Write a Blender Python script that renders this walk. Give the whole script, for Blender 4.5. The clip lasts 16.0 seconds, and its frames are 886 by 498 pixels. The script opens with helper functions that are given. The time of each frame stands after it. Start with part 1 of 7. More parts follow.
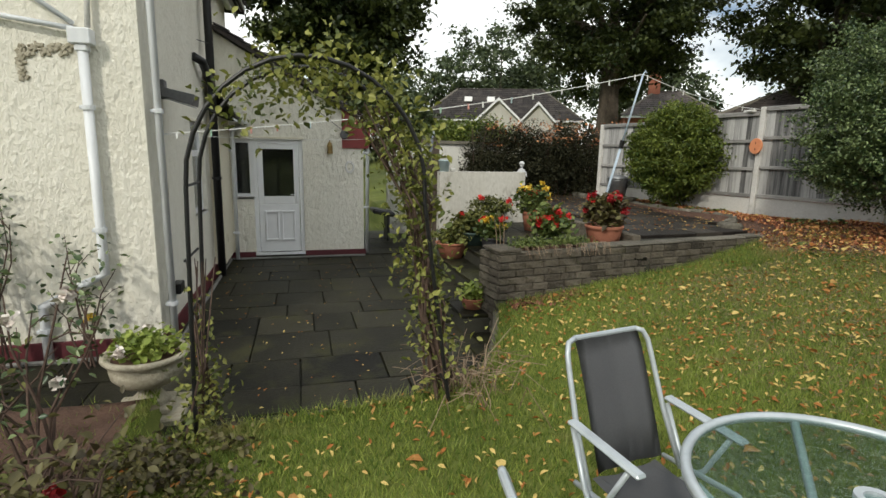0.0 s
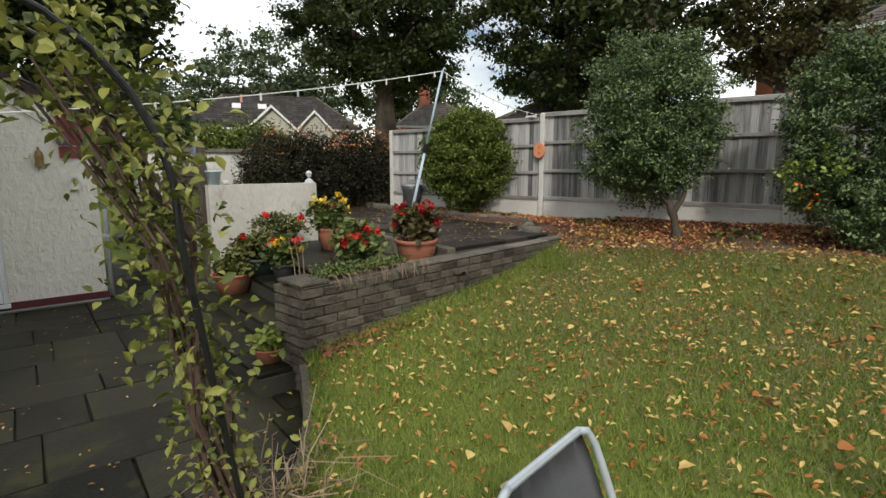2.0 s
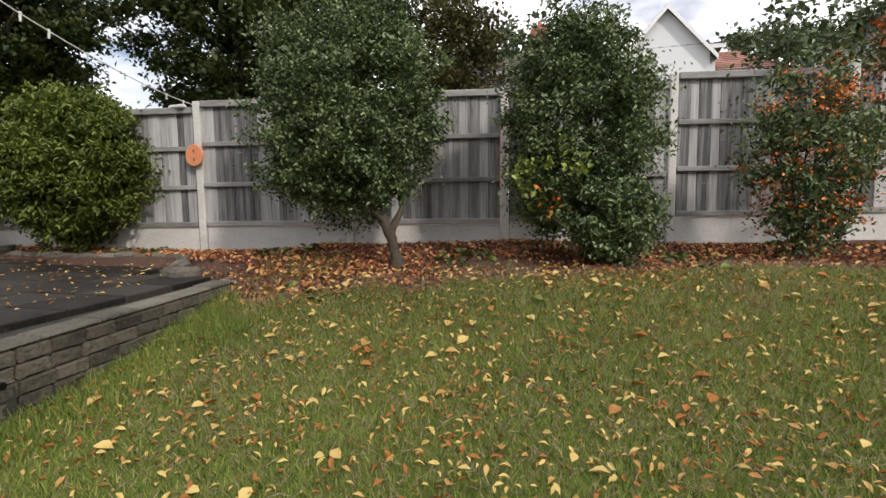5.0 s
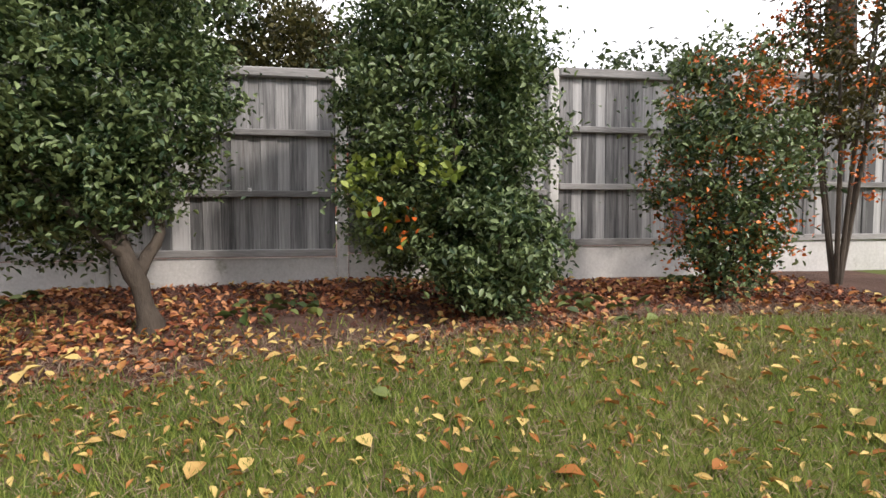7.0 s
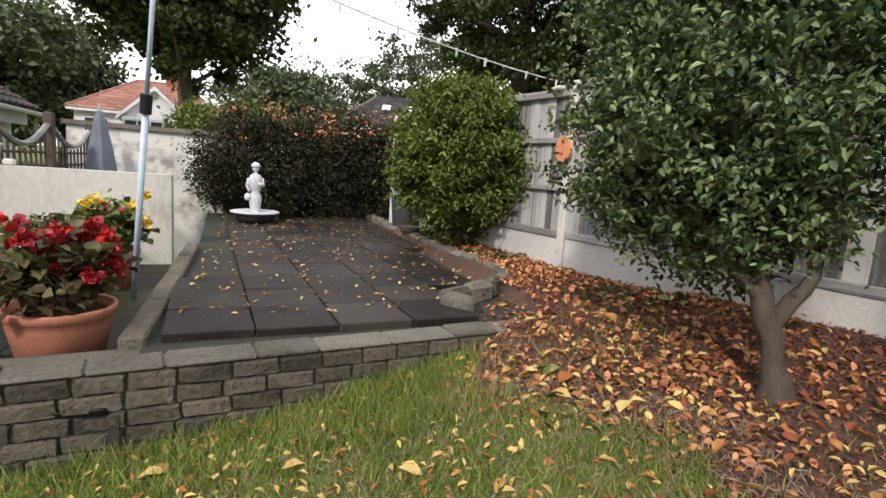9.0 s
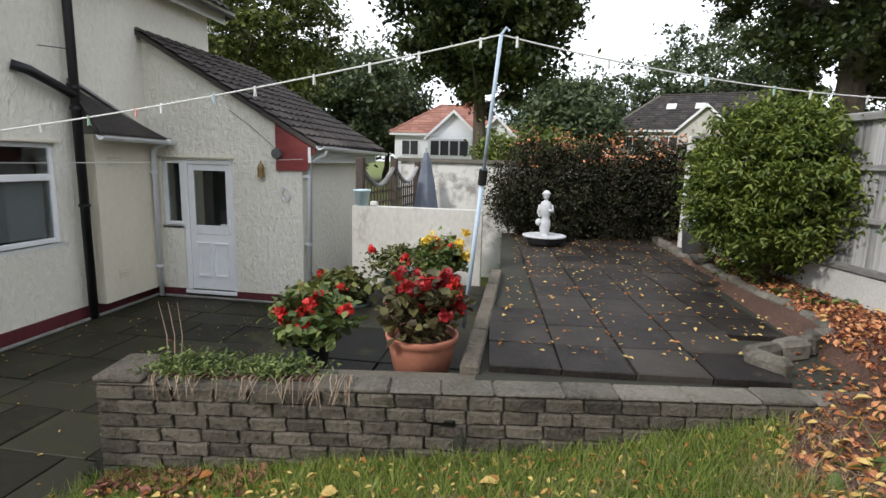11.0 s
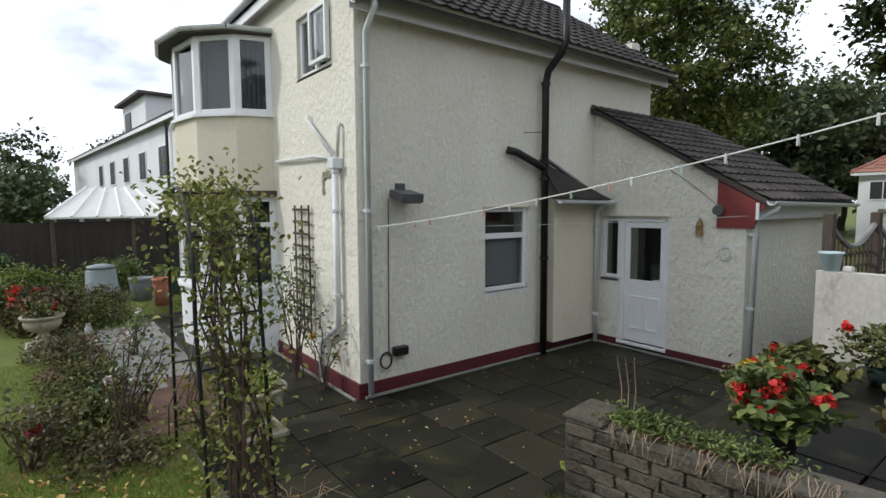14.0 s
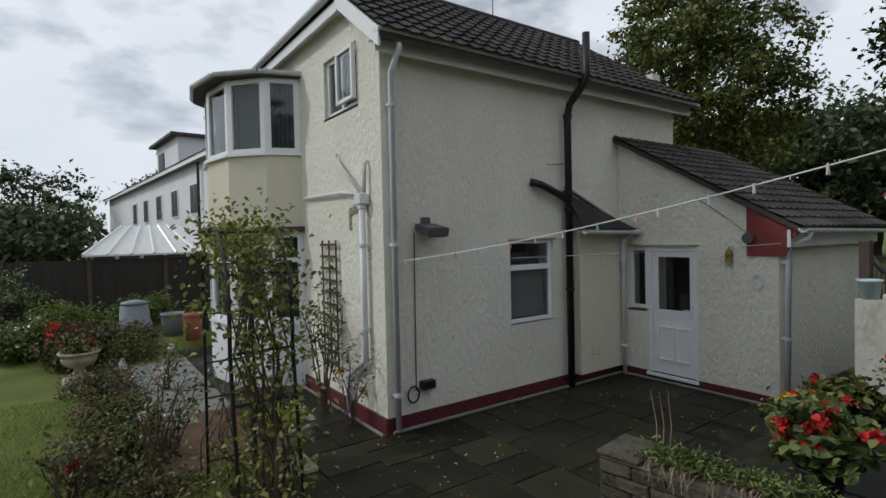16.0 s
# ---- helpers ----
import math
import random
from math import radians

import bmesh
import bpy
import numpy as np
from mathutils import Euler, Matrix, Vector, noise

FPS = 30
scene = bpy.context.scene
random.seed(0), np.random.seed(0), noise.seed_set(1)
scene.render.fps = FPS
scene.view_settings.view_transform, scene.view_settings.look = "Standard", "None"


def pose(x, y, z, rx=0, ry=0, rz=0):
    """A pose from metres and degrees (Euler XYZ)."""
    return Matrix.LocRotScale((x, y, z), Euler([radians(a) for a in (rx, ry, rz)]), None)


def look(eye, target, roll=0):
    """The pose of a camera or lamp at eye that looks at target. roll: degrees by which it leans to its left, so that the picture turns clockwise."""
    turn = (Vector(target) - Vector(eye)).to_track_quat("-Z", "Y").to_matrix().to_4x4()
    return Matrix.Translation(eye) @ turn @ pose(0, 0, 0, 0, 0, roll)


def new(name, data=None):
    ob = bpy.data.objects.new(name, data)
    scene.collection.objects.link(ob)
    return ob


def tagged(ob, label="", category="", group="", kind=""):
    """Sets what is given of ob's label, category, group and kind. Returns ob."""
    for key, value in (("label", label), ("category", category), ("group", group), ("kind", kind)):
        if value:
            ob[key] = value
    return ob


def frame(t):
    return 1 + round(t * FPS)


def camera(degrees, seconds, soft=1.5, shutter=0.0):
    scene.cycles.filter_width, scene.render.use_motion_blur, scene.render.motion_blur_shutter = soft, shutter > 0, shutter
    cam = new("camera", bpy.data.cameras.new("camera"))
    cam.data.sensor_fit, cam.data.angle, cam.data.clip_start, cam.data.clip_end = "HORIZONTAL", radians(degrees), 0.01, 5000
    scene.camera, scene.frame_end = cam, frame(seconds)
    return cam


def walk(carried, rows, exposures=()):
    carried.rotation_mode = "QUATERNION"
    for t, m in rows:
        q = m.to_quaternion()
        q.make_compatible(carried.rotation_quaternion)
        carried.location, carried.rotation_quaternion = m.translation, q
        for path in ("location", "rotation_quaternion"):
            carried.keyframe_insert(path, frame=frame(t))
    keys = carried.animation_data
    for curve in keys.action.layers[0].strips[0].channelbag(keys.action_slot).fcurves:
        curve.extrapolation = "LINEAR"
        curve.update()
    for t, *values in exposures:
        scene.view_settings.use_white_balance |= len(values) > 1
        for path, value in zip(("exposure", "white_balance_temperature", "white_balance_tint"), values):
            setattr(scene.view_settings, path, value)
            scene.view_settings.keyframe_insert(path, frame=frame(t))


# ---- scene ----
cam = camera(80.8, 16.0)
PATH = [
    (0, (1.308, -5.27, 1.926), (1.83, -3.374, 1.564), 1.1),
    (0.5, (1.343, -5.076, 1.903), (2.091, -3.254, 1.557), 2.3),
    (1, (1.366, -4.794, 1.918), (2.355, -3.098, 1.538), 0.3),
    (1.5, (1.486, -4.527, 1.894), (2.581, -2.881, 1.586), -0.7),
    (2, (1.616, -4.176, 1.884), (2.856, -2.639, 1.567), -0.0),
    (2.5, (1.746, -3.865, 1.835), (3.256, -2.589, 1.53), -2.3),
    (3, (1.984, -3.5, 1.795), (3.578, -2.33, 1.491), -1.9),
    (3.5, (2.26, -3.194, 1.783), (3.886, -2.081, 1.436), -1.0),
    (4, (2.664, -2.895, 1.682), (4.416, -1.981, 1.375), -2.2),
    (4.5, (3.101, -2.769, 1.618), (4.85, -1.83, 1.374), -0.7),
    (5, (3.611, -2.831, 1.632), (5.502, -2.215, 1.426), -0.7),
    (5.2, (3.818, -2.779, 1.632), (5.773, -2.396, 1.451), 0.6),
    (7.3, (5.501, -2.654, 1.566), (7.497, -2.562, 1.466), -0.2),
    (7.5, (5.629, -2.634, 1.569), (7.577, -2.194, 1.468), 2.1),
    (8, (5.669, -2.713, 1.768), (7.219, -1.466, 1.561), 2.8),
    (8.5, (5.765, -2.53, 1.806), (6.9, -0.91, 1.51), 2.6),
    (9, (5.874, -2.434, 1.843), (6.576, -0.584, 1.549), 4.1),
    (9.2, (5.913, -2.419, 1.855), (6.518, -0.537, 1.553), 5.1),
    (11.3, (5.59, -2.731, 2.219), (5.113, -0.817, 1.885), 0.7),
    (11.5, (5.561, -2.741, 2.228), (4.961, -0.861, 1.904), 0.4),
    (12, (5.477, -2.806, 2.242), (4.565, -1.053, 1.938), -0.3),
    (12.5, (5.408, -2.848, 2.248), (4.274, -1.227, 1.959), -1.0),
    (13, (5.374, -2.886, 2.258), (4.047, -1.423, 1.945), -2.6),
    (13.5, (5.41, -2.914, 2.261), (3.891, -1.642, 1.99), -0.7),
    (14, (5.447, -2.935, 2.3), (3.869, -1.718, 2.135), -0.3),
    (14.5, (5.481, -2.954, 2.356), (3.889, -1.744, 2.382), -1.0),
    (15, (5.499, -2.961, 2.372), (3.917, -1.742, 2.485), -1.7),
    (15.5, (5.495, -2.968, 2.359), (3.899, -1.765, 2.427), -1.6),
    (16, (5.459, -2.986, 2.326), (3.824, -1.834, 2.281), -1.3),
]
walk(cam, [(t, look(eye, target, roll)) for t, eye, target, roll in PATH], [(0, -0.4, 6500, 6), (2.5, -0.38, 6450, 9), (5, -0.22, 6450, 14), (7.5, 0.2, 6400, 17), (8.5, 0.2, 6400, 17), (9, 0.1, 6350, 15), (11.5, -0.05, 6050, 12), (12.5, -0.14, 6050, 12), (13.5, -0.34, 6000, 11), (14.5, -0.6, 6000, 9), (15.2, -0.9, 6000, 9), (16, -1.12, 5950, 9)])

# ---------------------------------------------------------------- light
world = bpy.data.worlds.new("sky")
scene.world = world
world.use_nodes = True
wn, wl = world.node_tree.nodes, world.node_tree.links
wn.clear()
sky = wn.new("ShaderNodeTexSky")
sky.sky_type = 'NISHITA'
sky.sun_disc = False
SUN_EL, SUN_AZ = radians(36), radians(218)     # azimuth clockwise from +y: the sun stands behind the garden's near end
sky.sun_elevation, sky.sun_rotation = SUN_EL, SUN_AZ
sky.air_density, sky.dust_density = 1.0, 1.5
coord = wn.new("ShaderNodeTexCoord")
mapp = wn.new("ShaderNodeMapping")
mapp.inputs["Scale"].default_value = (1.0, 1.0, 2.2)
cloud = wn.new("ShaderNodeTexNoise")
cloud.inputs["Scale"].default_value = 2.1
cloud.inputs["Detail"].default_value = 7
cloud.inputs["Roughness"].default_value = 0.55
ramp = wn.new("ShaderNodeValToRGB")
ramp.color_ramp.elements[0].position, ramp.color_ramp.elements[0].color = 0.32, (0, 0, 0, 1)
ramp.color_ramp.elements[1].position, ramp.color_ramp.elements[1].color = 0.48, (1, 1, 1, 1)
shade = wn.new("ShaderNodeTexNoise")
shade.inputs["Scale"].default_value = 3.3
shade.inputs["Detail"].default_value = 5
ramp2 = wn.new("ShaderNodeValToRGB")
ramp2.color_ramp.elements[0].position, ramp2.color_ramp.elements[0].color = 0.3, (0.90, 0.915, 0.94, 1)
ramp2.color_ramp.elements[1].position, ramp2.color_ramp.elements[1].color = 0.62, (1.0, 1.0, 1.0, 1)
bright = wn.new("ShaderNodeMix")
bright.data_type, bright.blend_type = 'RGBA', 'MULTIPLY'
bright.inputs["Factor"].default_value = 1.0
bright.inputs[7].default_value = (16.0, 16.0, 15.9, 1)
mixc = wn.new("ShaderNodeMix")
mixc.data_type = 'RGBA'
back = wn.new("ShaderNodeBackground")
back.inputs["Strength"].default_value = 0.112
wout = wn.new("ShaderNodeOutputWorld")
wl.new(coord.outputs["Generated"], mapp.inputs["Vector"])
wl.new(mapp.outputs["Vector"], cloud.inputs["Vector"])
wl.new(mapp.outputs["Vector"], shade.inputs["Vector"])
wl.new(cloud.outputs["Fac"], ramp.inputs["Fac"])
wl.new(shade.outputs["Fac"], ramp2.inputs["Fac"])
wl.new(ramp2.outputs["Color"], bright.inputs[6])
wl.new(ramp.outputs["Color"], mixc.inputs["Factor"])
wl.new(sky.outputs["Color"], mixc.inputs[6])
wl.new(bright.outputs[2], mixc.inputs[7])
wl.new(mixc.outputs[2], back.inputs["Color"])
wl.new(back.outputs["Background"], wout.inputs["Surface"])
sun_data = bpy.data.lights.new("sun", 'SUN')
sun_data.energy, sun_data.angle, sun_data.color = 2.7, radians(4), (1.0, 0.93, 0.82)
sun = new("sun", sun_data)
sun.matrix_world = look((0, 0, 30), (-30 * math.sin(SUN_AZ) / math.tan(SUN_EL), -30 * math.cos(SUN_AZ) / math.tan(SUN_EL), 0))


# ---------------------------------------------------------------- materials
def material(name, dark, light, rough=0.8, fine=40.0, coarse=1.5, stretch=(1, 1, 1), bump=0.3, stain=None, stain_at=0.55, metal=0.0, per_piece=0.0, island=0.0, spec=0.4, depth=0.006, trans=0.0):
    m = bpy.data.materials.new(name)
    m.use_nodes = True
    n, l = m.node_tree.nodes, m.node_tree.links
    p = n["Principled BSDF"]
    p.inputs["Roughness"].default_value, p.inputs["Metallic"].default_value = rough, metal
    p.inputs["Specular IOR Level"].default_value = spec
    geo = n.new("ShaderNodeNewGeometry")
    mp = n.new("ShaderNodeMapping")
    mp.inputs["Scale"].default_value = stretch
    l.new(geo.outputs["Position"], mp.inputs["Vector"])
    a = n.new("ShaderNodeTexNoise")
    a.inputs["Scale"].default_value, a.inputs["Detail"].default_value, a.inputs["Roughness"].default_value = fine, 5, 0.65
    b = n.new("ShaderNodeTexNoise")
    b.inputs["Scale"].default_value, b.inputs["Detail"].default_value = coarse, 4
    l.new(mp.outputs["Vector"], a.inputs["Vector"])
    l.new(mp.outputs["Vector"], b.inputs["Vector"])
    blend = n.new("ShaderNodeMath")
    blend.operation = 'MULTIPLY_ADD'
    blend.inputs[1].default_value, blend.inputs[2].default_value = 0.5, 0.0
    l.new(a.outputs["Fac"], blend.inputs[0])
    total = n.new("ShaderNodeMath")
    total.operation = 'MULTIPLY_ADD'
    total.inputs[1].default_value = 0.5
    l.new(b.outputs["Fac"], total.inputs[0])
    l.new(blend.outputs[0], total.inputs[2])
    value = total.outputs[0]
    for amount, node, out in ((per_piece, "ShaderNodeObjectInfo", "Random"), (island, "ShaderNodeNewGeometry", "Random Per Island")):
        if amount:
            info = n.new(node)
            add = n.new("ShaderNodeMath")
            add.operation = 'MULTIPLY_ADD'
            add.inputs[1].default_value = amount
            l.new(info.outputs[out], add.inputs[0])
            l.new(value, add.inputs[2])
            shift = n.new("ShaderNodeMath")
            shift.operation = 'SUBTRACT'
            shift.inputs[1].default_value = amount / 2
            l.new(add.outputs[0], shift.inputs[0])
            value = shift.outputs[0]
    cr = n.new("ShaderNodeValToRGB")
    cr.color_ramp.elements[0].position, cr.color_ramp.elements[0].color = 0.3, (*dark, 1)
    cr.color_ramp.elements[1].position, cr.color_ramp.elements[1].color = 0.7, (*light, 1)
    l.new(value, cr.inputs["Fac"])
    colour = cr.outputs["Color"]
    if stain:
        c = n.new("ShaderNodeTexNoise")
        c.inputs["Scale"].default_value, c.inputs["Detail"].default_value, c.inputs["Roughness"].default_value = coarse * 1.7, 6, 0.7
        l.new(mp.outputs["Vector"], c.inputs["Vector"])
        sr = n.new("ShaderNodeValToRGB")
        sr.color_ramp.elements[0].position, sr.color_ramp.elements[0].color = stain_at, (0, 0, 0, 1)
        sr.color_ramp.elements[1].position, sr.color_ramp.elements[1].color = min(stain_at + 0.12, 1), (0.85, 0.85, 0.85, 1)
        l.new(c.outputs["Fac"], sr.inputs["Fac"])
        mx = n.new("ShaderNodeMix")
        mx.data_type = 'RGBA'
        l.new(sr.outputs["Color"], mx.inputs["Factor"])
        l.new(colour, mx.inputs[6])
        mx.inputs[7].default_value = (*stain, 1)
        colour = mx.outputs[2]
    l.new(colour, p.inputs["Base Color"])
    if bump:
        bp = n.new("ShaderNodeBump")
        bp.inputs["Strength"].default_value, bp.inputs["Distance"].default_value = bump, depth
        l.new(a.outputs["Fac"], bp.inputs["Height"])
        l.new(bp.outputs["Normal"], p.inputs["Normal"])
    if trans:
        tb = n.new("ShaderNodeBsdfTranslucent")
        l.new(colour, tb.inputs["Color"])
        ms = n.new("ShaderNodeMixShader")
        ms.inputs["Fac"].default_value = trans
        l.new(p.outputs["BSDF"], ms.inputs[1])
        l.new(tb.outputs["BSDF"], ms.inputs[2])
        l.new(ms.outputs["Shader"], n["Material Output"].inputs["Surface"])
    return m


M = {}
M["render"] = material("cream_roughcast", (0.70, 0.67, 0.57), (0.84, 0.82, 0.73), 0.9, 16, 1.1, (1, 1, 0.6), 1.0, (0.60, 0.57, 0.46), 0.68, depth=0.045)
M["smooth_render"] = material("cream_smooth_render", (0.61, 0.565, 0.44), (0.73, 0.685, 0.56), 0.85, 22, 0.9, (1, 1, 0.5), 0.35, (0.46, 0.41, 0.30), 0.64, depth=0.02)
M["white_render"] = material("white_wall_paint", (0.40, 0.385, 0.34), (0.60, 0.585, 0.54), 0.9, 26, 1.3, (1, 1, 0.5), 0.6, (0.27, 0.245, 0.20), 0.56, depth=0.015)
M["flaking"] = material("flaking_white_paint", (0.60, 0.59, 0.54), (0.76, 0.75, 0.71), 0.9, 30, 0.9, (1, 1, 0.9), 0.6, (0.24, 0.22, 0.20), 0.50, depth=0.02)
M["plinth"] = material("dark_red_plinth_paint", (0.060, 0.013, 0.018), (0.135, 0.026, 0.032), 0.6, 30, 2, bump=0.4)
M["upvc"] = material("white_plastic", (0.74, 0.75, 0.76), (0.83, 0.84, 0.85), 0.28, 6, 1, bump=0.0)
M["pipe"] = material("white_pipe", (0.56, 0.58, 0.60), (0.74, 0.76, 0.78), 0.4, 12, 2, (1, 1, 0.3), 0.1, (0.40, 0.40, 0.38), 0.62)
M["black"] = material("black_iron", (0.006, 0.006, 0.007), (0.017, 0.017, 0.018), 0.45, 40, 3, bump=0.3)
M["grey_lamp"] = material("grey_lamp_metal", (0.055, 0.055, 0.058), (0.12, 0.12, 0.125), 0.45, 20, 3, bump=0.1)
M["slab"] = material("wet_stone_slab", (0.006, 0.006, 0.004), (0.030, 0.028, 0.018), 0.5, 34, 1.1, bump=0.6, stain=(0.036, 0.036, 0.014), stain_at=0.52, per_piece=0.42, depth=0.008, spec=0.17)
M["terrace"] = material("dirty_concrete_slab", (0.012, 0.010, 0.009), (0.050, 0.043, 0.036), 0.52, 40, 2.2, bump=0.6, stain=(0.10, 0.09, 0.076), stain_at=0.60, per_piece=0.28, depth=0.008, spec=0.2)
M["joint"] = material("dark_joint_sand", (0.018, 0.017, 0.014), (0.045, 0.045, 0.03), 0.9, 60, 3, bump=0.5)
M["mortar"] = material("dirty_mortar", (0.07, 0.062, 0.048), (0.17, 0.155, 0.125), 0.95, 60, 3, bump=0.8, depth=0.01)
M["edge"] = material("grey_drain_edging", (0.11, 0.108, 0.10), (0.26, 0.255, 0.24), 0.85, 40, 3, bump=0.5, stain=(0.08, 0.075, 0.055), stain_at=0.56)
M["block"] = material("weathered_walling_block", (0.038, 0.032, 0.024), (0.175, 0.152, 0.117), 0.92, 36, 2.6, bump=1.0, stain=(0.045, 0.045, 0.022), stain_at=0.57, per_piece=0.25, depth=0.03)
M["cap"] = material("pale_coping_stone", (0.055, 0.050, 0.038), (0.215, 0.198, 0.163), 0.9, 40, 3, bump=0.9, stain=(0.075, 0.08, 0.04), stain_at=0.6, per_piece=0.2, depth=0.02)
M["concrete"] = material("pale_concrete", (0.44, 0.43, 0.405), (0.68, 0.67, 0.64), 0.9, 40, 2, bump=0.4, stain=(0.24, 0.24, 0.18), stain_at=0.60)
M["board"] = material("grey_weathered_board", (0.095, 0.095, 0.095), (0.49, 0.485, 0.475), 0.85, 5.0, 1.3, (11, 11, 0.55), 0.6, (0.12, 0.066, 0.045), 0.66, per_piece=0.38, depth=0.006)
M["rail"] = material("grey_fence_rail", (0.13, 0.127, 0.122), (0.38, 0.37, 0.355), 0.85, 9, 1.5, (1, 1, 8), 0.5, per_piece=0.2)
M["dark_fence"] = material("dark_brown_fence", (0.018, 0.015, 0.013), (0.05, 0.042, 0.038), 0.85, 6, 1.3, (9, 9, 0.6), 0.5)
M["old_wood"] = material("old_brown_wood", (0.035, 0.026, 0.02), (0.11, 0.085, 0.068), 0.85, 8, 2, (6, 6, 1), 0.5)
M["tile"] = material("brown_black_roof_tile", (0.020, 0.017, 0.016), (0.075, 0.062, 0.056), 0.8, 30, 1.2, bump=0.6, stain=(0.075, 0.07, 0.045), stain_at=0.62, per_piece=0.3, island=0.3)
M["red_tile"] = material("red_roof_tile", (0.22, 0.095, 0.07), (0.36, 0.185, 0.14), 0.8, 20, 0.7, bump=0.5, island=0.3)
M["brick"] = material("red_brick", (0.20, 0.065, 0.04), (0.36, 0.14, 0.085), 0.85, 14, 1.5, bump=0.5, island=0.3)
M["red_paint"] = material("red_painted_board", (0.16, 0.025, 0.025), (0.24, 0.045, 0.042), 0.5, 20, 2, (1, 1, 6), 0.2)
M["terracotta"] = material("terracotta", (0.34, 0.125, 0.075), (0.50, 0.21, 0.135), 0.75, 30, 3, bump=0.3, stain=(0.42, 0.30, 0.24), stain_at=0.66)
M["green_pot"] = material("green_planter_plastic", (0.03, 0.055, 0.05), (0.06, 0.10, 0.09), 0.5, 20, 3, bump=0.1)
M["blue_pot"] = material("pale_blue_pail", (0.40, 0.52, 0.56), (0.52, 0.63, 0.66), 0.4, 14, 3, bump=0.05)
M["urn"] = material("old_cast_stone", (0.26, 0.23, 0.165), (0.52, 0.48, 0.38), 0.9, 40, 4, bump=0.9, stain=(0.12, 0.12, 0.075), stain_at=0.58, depth=0.015)
M["statue"] = material("white_statue_paint", (0.40, 0.41, 0.42), (0.64, 0.65, 0.66), 0.75, 30, 5, bump=0.5, stain=(0.20, 0.20, 0.19), stain_at=0.58)
M["dark_bowl"] = material("black_bowl", (0.02, 0.02, 0.022), (0.04, 0.04, 0.045), 0.5, 20, 3, bump=0.1)
M["galvanised"] = material("dull_galvanised_metal", (0.16, 0.17, 0.18), (0.32, 0.33, 0.34), 0.45, 20, 4, metal=0.6, bump=0.1)
M["bin"] = material("grey_plastic_bin", (0.16, 0.19, 0.21), (0.24, 0.27, 0.29), 0.5, 12, 2, bump=0.1)
M["frame"] = material("silver_blue_tube", (0.36, 0.40, 0.43), (0.50, 0.54, 0.57), 0.35, 18, 3, metal=0.25, bump=0.05)
M["prop"] = material("pale_blue_painted_pole", (0.36, 0.46, 0.58), (0.52, 0.61, 0.70), 0.4, 22, 3, bump=0.1)
M["fabric"] = material("grey_chair_cloth", (0.12, 0.123, 0.132), (0.19, 0.192, 0.205), 0.85, 220, 2, bump=0.4, depth=0.002)
M["parasol"] = material("slate_blue_cover_cloth", (0.10, 0.115, 0.145), (0.17, 0.19, 0.23), 0.85, 40, 4, bump=0.3)
M["cord"] = material("white_cord", (0.62, 0.62, 0.60), (0.74, 0.74, 0.72), 0.6, 40, 5, bump=0)
M["peg_green"] = material("green_peg", (0.30, 0.48, 0.36), (0.40, 0.58, 0.44), 0.4, 10, 3, bump=0)
M["peg_red"] = material("faded_red_peg", (0.60, 0.26, 0.22), (0.68, 0.36, 0.30), 0.4, 10, 3, bump=0)
M["orange"] = material("orange_disc_paint", (0.66, 0.24, 0.11), (0.78, 0.34, 0.18), 0.6, 20, 4, bump=0.1)
M["grass"] = material("mown_grass", (0.048, 0.072, 0.014), (0.165, 0.185, 0.045), 0.85, 60, 0.8, bump=0.5, stain=(0.17, 0.16, 0.06), stain_at=0.56, spec=0.15)
M["blade"] = material("grass_blade", (0.070, 0.128, 0.015), (0.285, 0.335, 0.068), 0.6, 30, 0.7, bump=0, island=0.55, trans=0.25, stain=(0.30, 0.27, 0.11), stain_at=0.57)
M["soil"] = material("bark_and_soil", (0.05, 0.026, 0.018), (0.19, 0.11, 0.078), 0.95, 50, 2.2, bump=1.0, depth=0.03)
M["bark_chip"] = material("red_brown_bark_chip", (0.085, 0.026, 0.017), (0.27, 0.115, 0.075), 0.85, 20, 2, bump=0, island=0.8)
M["yellow_leaf"] = material("fallen_yellow_leaf", (0.36, 0.135, 0.032), (0.66, 0.49, 0.17), 0.7, 20, 3, bump=0, island=0.85, trans=0.2)
M["brown_leaf"] = material("fallen_brown_leaf", (0.20, 0.055, 0.022), (0.58, 0.27, 0.12), 0.75, 20, 2, bump=0, island=0.8)
M["dark_shrub"] = material("dark_evergreen_leaf", (0.030, 0.062, 0.024), (0.20, 0.26, 0.105), 0.34, 12, 1.6, bump=0, island=0.55, trans=0.15)
M["bright_shrub"] = material("yellow_green_leaf", (0.05, 0.085, 0.012), (0.19, 0.23, 0.04), 0.5, 10, 1.8, bump=0, island=0.5, trans=0.2)
M["hedge"] = material("brown_green_hedge_leaf", (0.013, 0.016, 0.008), (0.045, 0.043, 0.020), 0.7, 8, 1.2, bump=0, island=0.6, stain=(0.10, 0.05, 0.02), stain_at=0.72, spec=0.2)
M["tree_leaf"] = material("tree_leaf", (0.014, 0.026, 0.008), (0.068, 0.085, 0.022), 0.5, 3, 0.5, bump=0, island=0.5, trans=0.2)
M["tree_autumn"] = material("autumn_tree_leaf", (0.028, 0.034, 0.012), (0.11, 0.098, 0.03), 0.5, 3, 0.5, bump=0, island=0.5, stain=(0.18, 0.11, 0.03), stain_at=0.64, trans=0.2)
